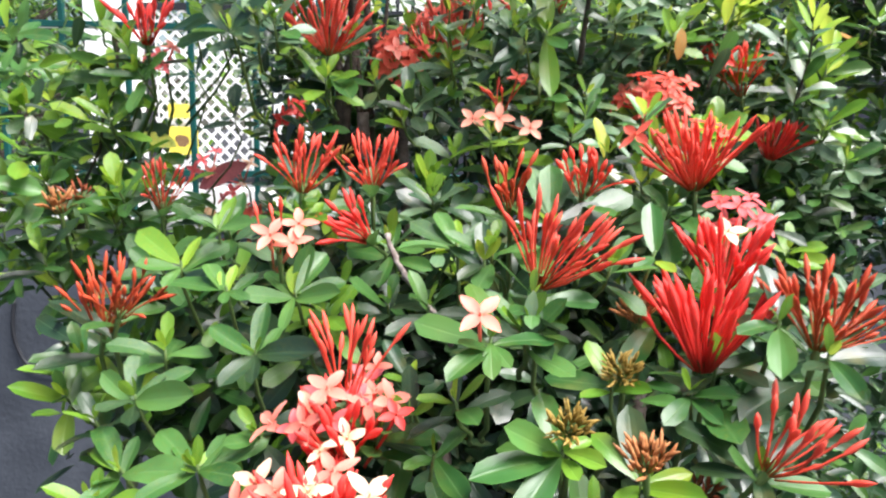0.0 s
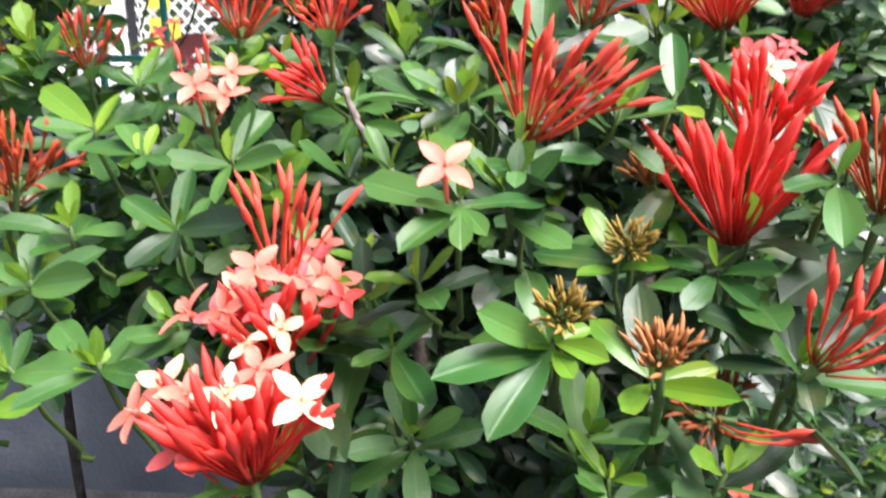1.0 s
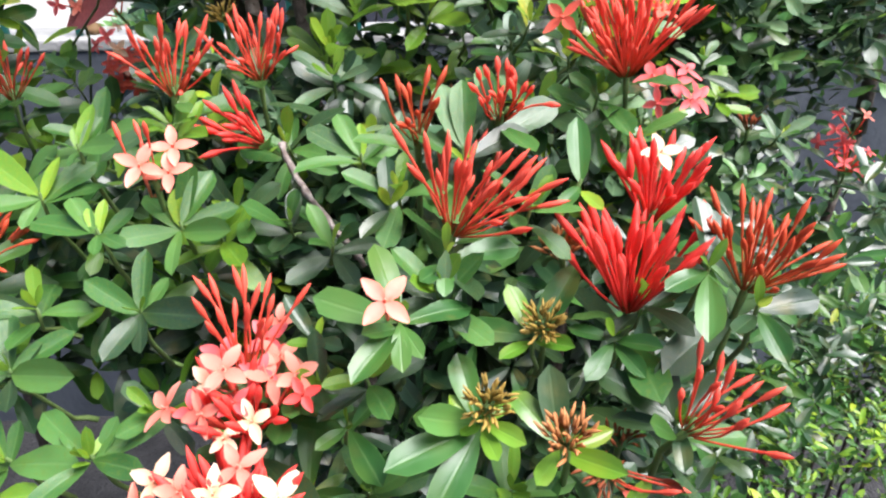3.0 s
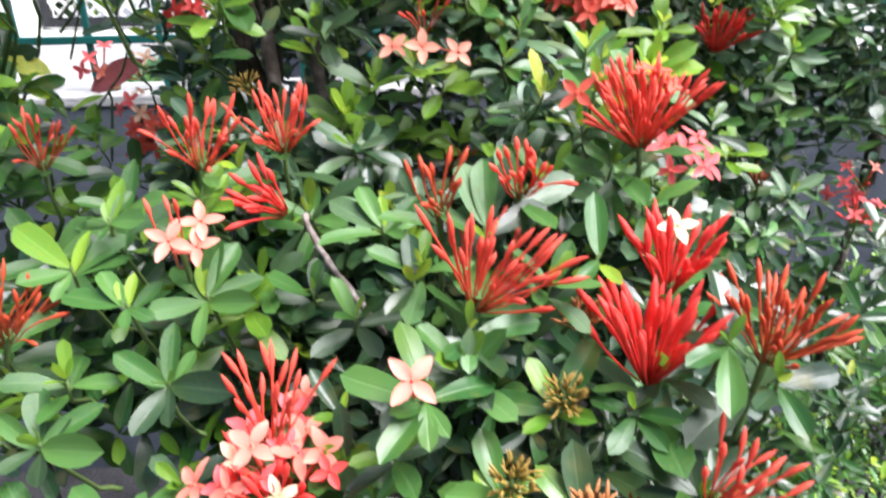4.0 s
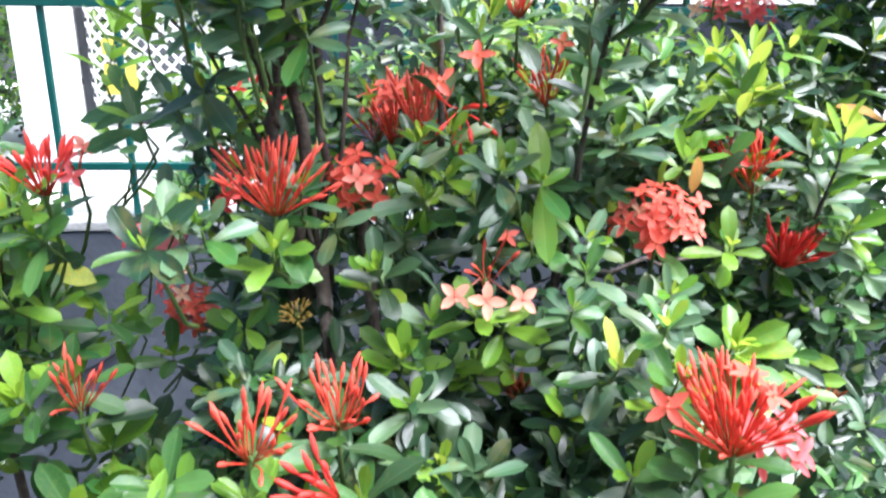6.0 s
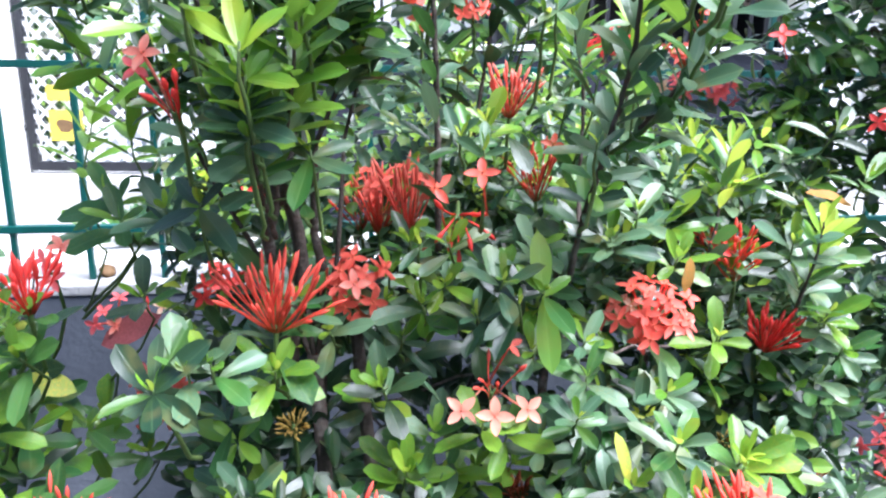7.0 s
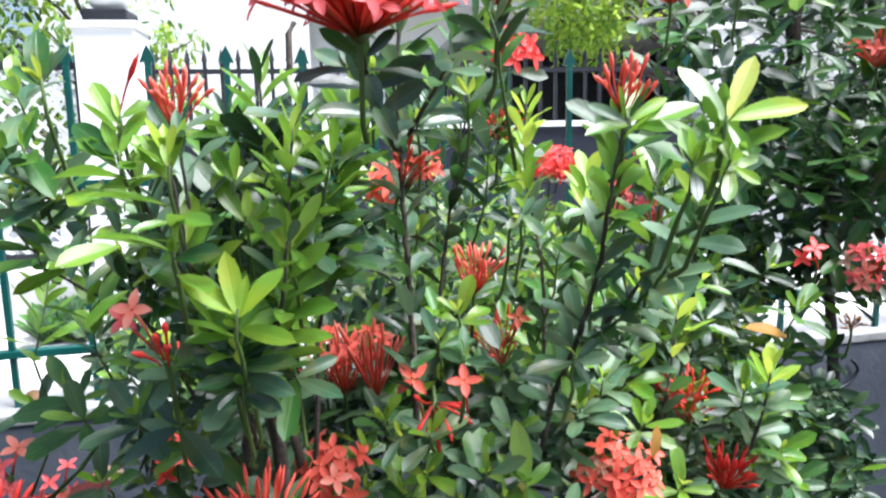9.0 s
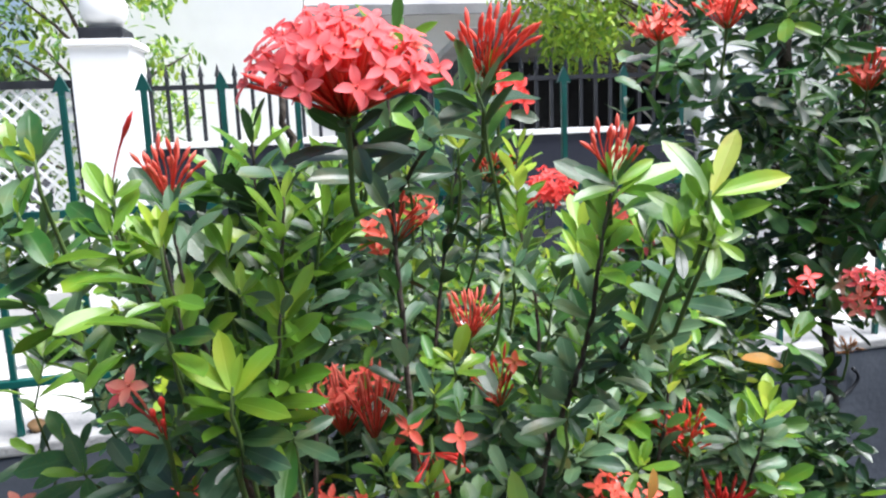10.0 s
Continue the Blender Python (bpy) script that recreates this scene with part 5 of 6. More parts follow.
rosette(B, (0.145, 0.665, 0.872), (0.052, -0.950, 0.308), 0.044, 'm')
rosette(B, (0.194, 0.608, 0.948), (0.052, -0.950, 0.308), 0.040, 'y')
rosette(B, (0.243, 0.623, 0.985), (0.052, -0.950, 0.308), 0.037, 'y')
rosette(B, (0.049, 0.723, 0.912), (0.052, -0.950, 0.308), 0.040, 'm')
rosette(B, (0.073, 0.734, 0.907), (0.052, -0.950, 0.308), 0.038, 'm')
rosette(B, (0.093, 0.737, 1.075), (0.052, -0.950, 0.308), 0.042, 'm')
rosette(B, (0.120, 0.750, 1.096), (0.052, -0.950, 0.308), 0.040, 'm')
rosette(B, (0.214, 0.801, 1.115), (0.052, -0.950, 0.308), 0.045, 'm')
rosette(B, (0.244, 0.777, 1.082), (0.052, -0.950, 0.308), 0.036, 'm')
rosette(B, (0.369, 0.831, 1.082), (0.052, -0.950, 0.308), 0.045, 'm')
rosette(B, (0.425, 0.864, 0.992), (0.052, -0.950, 0.308), 0.046, 'm')
rosette(B, (0.397, 0.859, 0.917), (0.052, -0.950, 0.308), 0.044, 'm')
rosette(B, (0.157, 0.634, 0.953), (0.052, -0.950, 0.308), 0.033, 'm')
rosette(B, (-0.060, 0.709, 1.066), (0.052, -0.950, 0.308), 0.041, 'm')
rosette(B, (-0.091, 0.589, 1.064), (0.052, -0.950, 0.308), 0.034, 'm')
rosette(B, (-0.124, 0.686, 0.903), (0.052, -0.950, 0.308), 0.041, 'm')
rosette(B, (0.145, 0.682, 0.983), (0.052, -0.950, 0.308), 0.033, 'm')
rosette(B, (0.124, 0.714, 0.947), (0.052, -0.950, 0.308), 0.036, 'm')
rosette(B, (0.235, 0.750, 0.972), (0.052, -0.950, 0.308), 0.037, 'm')
rosette(B, (-0.101, 0.719, 0.989), (-0.081, -0.969, 0.234), 0.037, 'm')
rosette(B, (-0.010, 0.700, 0.994), (-0.081, -0.969, 0.234), 0.036, 'y')
rosette(B, (0.025, 0.780, 1.043), (-0.081, -0.969, 0.234), 0.033, 'y')
rosette(B, (0.113, 0.708, 1.026), (-0.081, -0.969, 0.234), 0.037, 'm')
rosette(B, (0.071, 0.714, 1.051), (-0.081, -0.969, 0.234), 0.039, 'm')
rosette(B, (0.013, 0.762, 1.016), (-0.081, -0.969, 0.234), 0.040, 'm')
rosette(B, (-0.044, 0.738, 1.030), (-0.081, -0.969, 0.234), 0.041, 'm')
rosette(B, (-0.060, 0.718, 1.148), (-0.081, -0.969, 0.234), 0.035, 'm')
rosette(B, (-0.043, 0.939, 1.116), (-0.081, -0.969, 0.234), 0.047, 'm')
rosette(B, (-0.137, 0.774, 1.101), (-0.081, -0.969, 0.234), 0.047, 'm')
rosette(B, (-0.181, 0.781, 1.118), (-0.081, -0.969, 0.234), 0.047, 'm')
rosette(B, (0.241, 0.901, 1.157), (-0.081, -0.969, 0.234), 0.047, 'm')
rosette(B, (0.259, 0.860, 1.098), (-0.081, -0.969, 0.234), 0.047, 'm')
rosette(B, (0.341, 0.911, 1.122), (-0.081, -0.969, 0.234), 0.047, 'y')
rosette(B, (0.187, 0.783, 1.097), (-0.081, -0.969, 0.234), 0.041, 'm')
rosette(B, (0.414, 0.881, 1.034), (-0.081, -0.969, 0.234), 0.047, 'm')
rosette(B, (0.428, 0.858, 1.006), (-0.081, -0.969, 0.234), 0.043, 'm')
rosette(B, (0.230, 0.780, 0.964), (-0.081, -0.969, 0.234), 0.035, 'm')
rosette(B, (0.196, 0.618, 0.999), (-0.081, -0.969, 0.234), 0.034, 'y')
rosette(B, (0.631, 1.077, 0.914), (-0.081, -0.969, 0.234), 0.047, 'm')
rosette(B, (0.615, 1.059, 0.832), (-0.081, -0.969, 0.234), 0.047, 'm')
rosette(B, (0.533, 1.011, 0.818), (-0.081, -0.969, 0.234), 0.047, 'm')
rosette(B, (0.161, 0.741, 1.020), (-0.081, -0.969, 0.234), 0.037, 'm')
rosette(B, (0.018, 0.822, 1.082), (-0.081, -0.969, 0.234), 0.043, 'm')
rosette(B, (0.047, 0.740, 1.069), (-0.081, -0.969, 0.234), 0.036, 'm')
rosette(B, (0.079, 0.775, 1.191), (-0.081, -0.969, 0.234), 0.036, 'm')
rosette(B, (0.056, 0.720, 1.184), (-0.081, -0.969, 0.234), 0.033, 'm')
rosette(B, (-0.247, 0.761, 1.328), (-0.130, -0.979, 0.157), 0.047, 'm')
rosette(B, (-0.268, 0.808, 1.288), (-0.130, -0.979, 0.157), 0.047, 'm')
rosette(B, (-0.249, 0.855, 1.278), (-0.130, -0.979, 0.157), 0.047, 'm')
rosette(B, (0.001, 0.803, 1.062), (-0.130, -0.979, 0.157), 0.033, 'y')
rosette(B, (0.089, 0.710, 1.080), (-0.130, -0.979, 0.157), 0.042, 'm')
rosette(B, (0.190, 0.836, 1.122), (-0.130, -0.979, 0.157), 0.047, 'm')
rosette(B, (0.050, 0.744, 1.100), (-0.130, -0.979, 0.157), 0.037, 'm')
rosette(B, (0.067, 0.795, 1.183), (-0.130, -0.979, 0.157), 0.037, 'm')
rosette(B, (0.127, 0.958, 1.275), (-0.130, -0.979, 0.157), 0.046, 'm')
rosette(B, (-0.017, 0.748, 1.311), (-0.130, -0.979, 0.157), 0.037, 'm')
rosette(B, (-0.028, 0.670, 1.271), (-0.130, -0.979, 0.157), 0.034, 'm')
rosette(B, (-0.079, 0.724, 1.175), (-0.130, -0.979, 0.157), 0.041, 'm')
rosette(B, (-0.127, 0.699, 1.186), (-0.130, -0.979, 0.157), 0.038, 'm')
upright_shoot(B, (-0.014, 0.776, 1.292), (0.000, 0.785, 1.364), 0.045, 5, 'y')
upright_shoot(B, (0.205, 0.805, 1.214), (0.203, 0.817, 1.288), 0.045, 4, 'y')
upright_shoot(B, (0.205, 0.689, 1.256), (0.213, 0.696, 1.307), 0.045, 4, 'm')
upright_shoot(B, (0.324, 0.890, 1.059), (0.331, 0.902, 1.142), 0.045, 5, 'y')
upright_shoot(B, (0.422, 0.879, 1.025), (0.430, 0.886, 1.076), 0.045, 3, 'y')
upright_shoot(B, (0.170, 0.807, 1.195), (0.181, 0.813, 1.244), 0.045, 4, 'm')
upright_shoot(B, (0.125, 0.887, 1.269), (0.136, 0.906, 1.393), 0.045, 6, 'm')
upright_shoot(B, (-0.241, 0.846, 1.230), (-0.274, 0.853, 1.245), 0.045, 2, 'm')
upright_shoot(B, (0.039, 0.794, 1.414), (0.046, 0.800, 1.458), 0.045, 3, 'm')
upright_shoot(B, (0.082, 0.624, 1.371), (0.077, 0.629, 1.403), 0.036, 4, 'm')
leafy_stem(B, 0.0031, 0.041, 0.019, ("mid", "mid", "dark"), 0.1, (0.038, 0.79, 1.429), (0.036, 0.785, 1.365), (0.036, 0.78, 1.298), (0.039, 0.775, 1.225), (0.041, 0.77, 1.16), (0.042, 0.765, 1.085))
leafy_stem(B, 0.0022, 0.042, 0.024, ("mid", "dark"), 0.3, (0.003, 0.617, 1.385), (0.008, 0.66, 1.37), (0.016, 0.71, 1.348), (0.033, 0.775, 1.321))
leafy_stem(B, 0.0019, 0.036, 0.014, ("fresh", "mid", "dark"), 0.1, (0.086, 0.655, 1.411), (0.075, 0.68, 1.398), (0.062, 0.72, 1.375), (0.039, 0.775, 1.33))
leafy_stem(B, 0.0029, 0.038, 0.016, ("fresh", "mid", "mid", "dark"), 0.12, (0.167, 0.646, 1.342), (0.164, 0.66, 1.297), (0.167, 0.69, 1.237), (0.162, 0.724, 1.172), (0.16, 0.775, 1.111), (0.156, 0.8, 1.048))
leafy_stem(B, 0.0018, 0.038, 0.0125, ("fresh", "mid", "mid", "mid"), 0.0, (0.185, 0.563, 1.335), (0.194, 0.585, 1.31), (0.201, 0.62, 1.279), (0.204, 0.66, 1.242), (0.191, 0.7, 1.2), (0.164, 0.724, 1.172))
leafy_stem(B, 0.0022, 0.036, 0.012, ("young", "fresh", "mid", "mid", "mid", "mid"), 0.1, (0.163, 0.88, 1.362), (0.163, 0.88, 1.294), (0.173, 0.86, 1.215), (0.168, 0.83, 1.144), (0.161, 0.79, 1.103))
leafy_stem(B, 0.0021, 0.043, 0.017, ("fresh", "mid", "dark"), 0.05, (0.119, 0.9, 1.401), (0.107, 0.9, 1.341), (0.088, 0.89, 1.248), (0.077, 0.88, 1.172))
leafy_stem(B, 0.0024, 0.041, 0.0105, ("fresh", "fresh", "mid", "mid"), 0.3, (-0.074, 0.63, 1.235), (-0.077, 0.645, 1.203), (-0.081, 0.68, 1.16), (-0.08, 0.73, 1.104))
leafy_stem(B, 0.0022, 0.04, 0.0105, ("fresh", "fresh", "fresh", "mid"), 0.3, (-0.044, 0.641, 1.273), (-0.05, 0.66, 1.232), (-0.063, 0.69, 1.186), (-0.075, 0.73, 1.129))
leafy_stem(B, 0.0022, 0.037, 0.012, ("fresh", "fresh", "dark"), 0.2, (-0.041, 0.69, 1.34), (-0.046, 0.7, 1.296), (-0.052, 0.71, 1.251), (-0.065, 0.73, 1.189))
leafy_stem(B, 0.0022, 0.041, 0.013, ("fresh", "fresh", "dark"), 0.2, (-0.003, 0.76, 1.358), (-0.01, 0.755, 1.301), (-0.025, 0.75, 1.242), (-0.053, 0.75, 1.173))
leafy_stem(B, 0.0022, 0.038, 0.0095, ("young", "fresh", "fresh", "mid"), 0.25, (-0.103, 0.622, 1.325), (-0.102, 0.635, 1.289), (-0.101, 0.65, 1.252), (-0.091, 0.68, 1.199), (-0.081, 0.72, 1.134))
leafy_stem(B, 0.0019, 0.038, 0.013, ("fresh", "mid", "dark"), 0.1, (-0.139, 0.66, 1.324), (-0.13, 0.67, 1.295), (-0.118, 0.68, 1.261), (-0.101, 0.7, 1.209))
leafy_stem(B, 0.0019, 0.036, 0.014, ("mid", "fresh", "dark"), 0.1, (-0.101, 0.64, 1.335), (-0.101, 0.65, 1.31), (-0.099, 0.66, 1.271), (-0.093, 0.69, 1.219))
leafy_stem(B, 0.0022, 0.045, 0.014, ("fresh", "dark", "dark"), 0.1, (-0.072, 0.8, 1.387), (-0.072, 0.8, 1.345), (-0.067, 0.79, 1.291), (-0.065, 0.77, 1.231))
leafy_stem(B, 0.0018, 0.04, 0.013, ("fresh", "dark"), 0.0, (-0.015, 0.72, 1.333), (-0.023, 0.72, 1.293), (-0.033, 0.73, 1.247))
leafy_stem(B, 0.0021, 0.045, 0.012, ("young", "mid", "mid", "mid"), 0.1, (0.323, 0.88, 1.165), (0.319, 0.88, 1.126), (0.316, 0.88, 1.081), (0.301, 0.87, 1.031))
leafy_stem(B, 0.002, 0.043, 0.012, ("young", "young", "mid"), 0.0, (0.316, 0.96, 1.165), (0.315, 0.96, 1.119), (0.307, 0.95, 1.069))
leafy_stem(B, 0.002, 0.045, 0.015, ("young", "mid", "mid"), 0.0, (0.388, 0.82, 1.104), (0.391, 0.83, 1.065), (0.384, 0.84, 1.014))
leafy_stem(B, 0.002, 0.04, 0.012, ("young", "fresh", "mid"), 0.1, (0.224, 0.88, 1.292), (0.223, 0.88, 1.256), (0.216, 0.87, 1.207), (0.201, 0.86, 1.154))
leafy_stem(B, 0.002, 0.04, 0.013, ("fresh", "mid", "mid"), 0.1, (0.227, 0.7, 1.301), (0.228, 0.705, 1.269), (0.21, 0.71, 1.226), (0.179, 0.72, 1.186))
twig(B, (-0.088, 0.775, 0.95), (-0.079, 0.725, 1.18), 0.0052)
twig(B, (-0.075, 0.78, 0.95), (-0.066, 0.735, 1.19), 0.006)
twig(B, (-0.06, 0.79, 0.95), (-0.055, 0.76, 1.18), 0.0042)
twig(B, (-0.065, 1.004, 1.338), (-0.057, 1.011, 1.456), 0.0042)
twig(B, (-0.189, 0.841, 1.174), (-0.274, 0.853, 1.243), 0.0014)
twig(B, (0.190, 0.876, 0.948), (0.289, 0.863, 0.970), 0.0020, clear=True)
upright_shoot(B, (0.186, 0.972, 1.222), (0.188, 0.991, 1.342), 0.045, 8, 'y')
spray(B, (-0.120, 0.575, 1.054), (-0.081, -0.969, 0.234), 'dmdmdmdf', (-0.145, 0.59, 1.077), (-0.122, 0.598, 1.08), (-0.086, 0.58, 1.083), (-0.139, 0.553, 1.053), (-0.109, 0.545, 1.046), (-0.108, 0.612, 1.084), (-0.09, 0.55, 1.047), (-0.112, 0.585, 1.07))
spray(B, (-0.047, 0.690, 1.175), (-0.081, -0.969, 0.234), 'mmm-mm', (-0.052, 0.657, 1.142), (-0.016, 0.67, 1.163), (-0.078, 0.68, 1.163), (-0.05, 0.7, 1.206), (-0.018, 0.7, 1.184), (-0.072, 0.7, 1.19))
spray(B, (0.101, 0.706, 1.063), (-0.081, -0.969, 0.234), '----', (0.072, 0.723, 1.083), (0.061, 0.702, 1.033), (0.077, 0.680, 1.049), (0.082, 0.673, 1.039))
spray(B, (0.119, 0.707, 1.073), (-0.081, -0.969, 0.234), '-----', (0.116, 0.723, 1.118), (0.135, 0.671, 1.053), (0.125, 0.693, 1.017), (0.141, 0.715, 1.085), (0.100, 0.721, 1.092))
spray(B, (-0.179, 0.661, 1.368), (-0.130, -0.979, 0.157), '---', (-0.187, 0.677, 1.404), (-0.199, 0.672, 1.381), (-0.169, 0.672, 1.393))
spray(B, (-0.235, 0.760, 1.331), (-0.130, -0.979, 0.157), '---', (-0.231, 0.774, 1.366), (-0.242, 0.739, 1.316), (-0.205, 0.726, 1.305))
spray(B, (-0.131, 0.714, 1.135), (-0.130, -0.979, 0.157), '----', (-0.101, 0.683, 1.110), (-0.173, 0.710, 1.115), (-0.152, 0.728, 1.153), (-0.115, 0.724, 1.156))
spray(B, (-0.183, 0.790, 1.246), (-0.130, -0.979, 0.157), '---', (-0.191, 0.758, 1.217), (-0.203, 0.764, 1.231), (-0.166, 0.797, 1.259))
spray(B, (0.125, 0.733, 1.066), (-0.130, -0.979, 0.157), '---', (0.124, 0.747, 1.108), (0.098, 0.716, 1.063), (0.146, 0.709, 1.071))
spray(B, (-0.068, 0.601, 1.241), (-0.130, -0.979, 0.157), 'nnny', (-0.100, 0.617, 1.258), (-0.076, 0.616, 1.274), (-0.045, 0.611, 1.266), (-0.062, 0.610, 1.262))
spray(B, (-0.074, 0.634, 1.224), (-0.130, -0.979, 0.157), '------', (-0.099, 0.646, 1.231), (-0.048, 0.640, 1.233), (-0.099, 0.614, 1.224), (-0.043, 0.607, 1.226), (-0.083, 0.645, 1.243), (-0.061, 0.642, 1.242))
spray(B, (-0.072, 0.630, 1.201), (-0.130, -0.979, 0.157), '------', (-0.103, 0.643, 1.206), (-0.040, 0.604, 1.211), (-0.094, 0.609, 1.196), (-0.045, 0.604, 1.195), (-0.059, 0.637, 1.215), (-0.089, 0.641, 1.216))
spray(B, (-0.073, 0.632, 1.209), (-0.130, -0.979, 0.157), '----', (-0.098, 0.645, 1.222), (-0.052, 0.637, 1.217), (-0.082, 0.643, 1.229), (-0.063, 0.640, 1.229))
spray(B, (-0.072, 0.628, 1.190), (-0.130, -0.979, 0.157), '----', (-0.102, 0.641, 1.196), (-0.050, 0.633, 1.195), (-0.083, 0.612, 1.184), (-0.051, 0.606, 1.184))
spray(B, (-0.134, 0.639, 1.326), (-0.130, -0.979, 0.157), '---y-', (-0.165, 0.656, 1.348), (-0.159, 0.650, 1.334), (-0.121, 0.650, 1.353), (-0.144, 0.650, 1.347), (-0.121, 0.623, 1.318))
spray(B, (-0.132, 0.642, 1.346), (-0.130, -0.979, 0.157), '--y', (-0.152, 0.657, 1.371), (-0.118, 0.648, 1.357), (-0.137, 0.650, 1.362))
spray(B, (-0.102, 0.617, 1.318), (-0.130, -0.979, 0.157), 'yyy-', (-0.118, 0.629, 1.337), (-0.106, 0.628, 1.343), (-0.095, 0.626, 1.340), (-0.083, 0.600, 1.321))
spray(B, (-0.102, 0.613, 1.294), (-0.130, -0.979, 0.157), '--yy--', (-0.126, 0.625, 1.305), (-0.079, 0.620, 1.309), (-0.112, 0.622, 1.309), (-0.094, 0.619, 1.306), (-0.116, 0.597, 1.290), (-0.078, 0.591, 1.293))
spray(B, (-0.102, 0.610, 1.273), (-0.130, -0.979, 0.157), '---', (-0.126, 0.621, 1.282), (-0.074, 0.587, 1.278), (-0.109, 0.595, 1.267))
spray(B, (-0.074, 0.654, 1.309), (-0.130, -0.979, 0.157), '-y-', (-0.087, 0.666, 1.329), (-0.073, 0.665, 1.333), (-0.060, 0.661, 1.322))
spray(B, (-0.068, 0.650, 1.286), (-0.130, -0.979, 0.157), '-y--', (-0.089, 0.666, 1.313), (-0.067, 0.660, 1.307), (-0.053, 0.656, 1.298), (-0.044, 0.628, 1.284))
spray(B, (-0.042, 0.644, 1.271), (-0.130, -0.979, 0.157), 'yyy-', (-0.069, 0.661, 1.297), (-0.045, 0.655, 1.294), (-0.022, 0.656, 1.302), (-0.033, 0.626, 1.261))
spray(B, (0.186, 0.560, 1.339), (-0.130, -0.979, 0.157), '-Yyf', (0.170, 0.577, 1.372), (0.207, 0.572, 1.372), (0.234, 0.564, 1.348), (0.187, 0.541, 1.325))
spray(B, (0.168, 0.559, 1.317), (-0.130, -0.979, 0.157), 'ff-f-', (0.178, 0.569, 1.342), (0.166, 0.569, 1.339), (0.160, 0.566, 1.326), (0.183, 0.562, 1.322), (0.164, 0.543, 1.304))
spray(B, (0.187, 0.556, 1.317), (-0.130, -0.979, 0.157), 'fff-f', (0.199, 0.564, 1.335), (0.184, 0.565, 1.333), (0.206, 0.560, 1.322), (0.192, 0.539, 1.309), (0.177, 0.539, 1.301))
spray(B, (0.169, 0.644, 1.340), (-0.130, -0.979, 0.157), '-y----', (0.176, 0.656, 1.369), (0.196, 0.651, 1.356), (0.217, 0.647, 1.353), (0.138, 0.628, 1.337), (0.185, 0.621, 1.337), (0.146, 0.657, 1.353))
spray(B, (0.241, 0.693, 1.311), (-0.130, -0.979, 0.157), '----', (0.249, 0.707, 1.346), (0.271, 0.702, 1.334), (0.230, 0.704, 1.327), (0.251, 0.668, 1.296))
spray(B, (0.214, 0.694, 1.294), (-0.130, -0.979, 0.157), '----', (0.213, 0.706, 1.322), (0.225, 0.705, 1.322), (0.226, 0.675, 1.296), (0.187, 0.681, 1.297))
spray(B, (0.009, 0.788, 1.382), (-0.130, -0.979, 0.157), '--', (-0.030, 0.804, 1.406), (-0.009, 0.802, 1.402))
spray(B, (0.016, 0.788, 1.385), (-0.130, -0.979, 0.157), '--', (0.061, 0.786, 1.413), (0.036, 0.798, 1.410))
spray(B, (0.048, 0.777, 1.345), (-0.130, -0.979, 0.157), '---', (0.062, 0.783, 1.356), (0.088, 0.783, 1.352), (0.031, 0.759, 1.330))
spray(B, (0.091, 0.780, 1.365), (-0.130, -0.979, 0.157), '---', (0.126, 0.788, 1.383), (0.079, 0.788, 1.374), (0.098, 0.789, 1.387))
spray(B, (0.117, 0.742, 1.268), (-0.130, -0.979, 0.157), '---', (0.121, 0.753, 1.296), (0.103, 0.751, 1.277), (0.136, 0.749, 1.285))
spray(B, (0.125, 0.742, 1.277), (-0.130, -0.979, 0.157), '----', (0.108, 0.752, 1.286), (0.147, 0.747, 1.285), (0.111, 0.727, 1.267), (0.134, 0.719, 1.263))
spray(B, (0.071, 0.698, 1.176), (-0.130, -0.979, 0.157), '---', (0.073, 0.709, 1.199), (0.053, 0.686, 1.187), (0.087, 0.679, 1.179))
spray(B, (0.027, 0.751, 1.097), (-0.130, -0.979, 0.157), '---', (-0.009, 0.768, 1.118), (0.052, 0.757, 1.108), (0.013, 0.731, 1.085))
spray(B, (0.141, 0.661, 1.185), (-0.130, -0.979, 0.157), '---', (0.104, 0.641, 1.184), (0.160, 0.666, 1.195), (0.143, 0.641, 1.172))
spray(B, (-0.002, 0.775, 1.042), (-0.130, -0.979, 0.157), '--', (-0.049, 0.772, 1.055), (0.024, 0.779, 1.046))
spray(B, (0.195, 0.795, 1.270), (-0.130, -0.979, 0.157), 'yyy-', (0.184, 0.808, 1.294), (0.198, 0.804, 1.291), (0.213, 0.802, 1.288), (0.171, 0.780, 1.268))
spray(B, (0.429, 0.883, 1.055), (-0.130, -0.979, 0.157), 'yy--', (0.435, 0.894, 1.082), (0.449, 0.889, 1.070), (0.395, 0.893, 1.091), (0.469, 0.867, 1.064))
spray(B, (0.341, 0.922, 1.111), (-0.130, -0.979, 0.157), 'yy---', (0.347, 0.936, 1.145), (0.358, 0.931, 1.133), (0.329, 0.932, 1.122), (0.358, 0.900, 1.122), (0.304, 0.903, 1.106))
twig(B, (-0.024, 0.944, 0.866), (0.163, 0.957, 0.915), 0.0019, clear=True)
twig(B, (0.169, 1.014, 0.895), (0.335, 1.019, 0.923), 0.0024, clear=True)
twig(B, (0.017, 1.009, 1.005), (0.030, 0.971, 0.913), 0.0016, clear=True)
twig(B, (-0.083, 0.956, 0.915), (-0.015, 0.928, 0.845), 0.0019, clear=True)
twig(B, (0.081, 0.968, 0.859), (0.110, 0.994, 0.977), 0.0016)
rosette(B, (-0.259, 0.809, 1.301), (-0.130, -0.979, 0.157), 0.047, 'm')
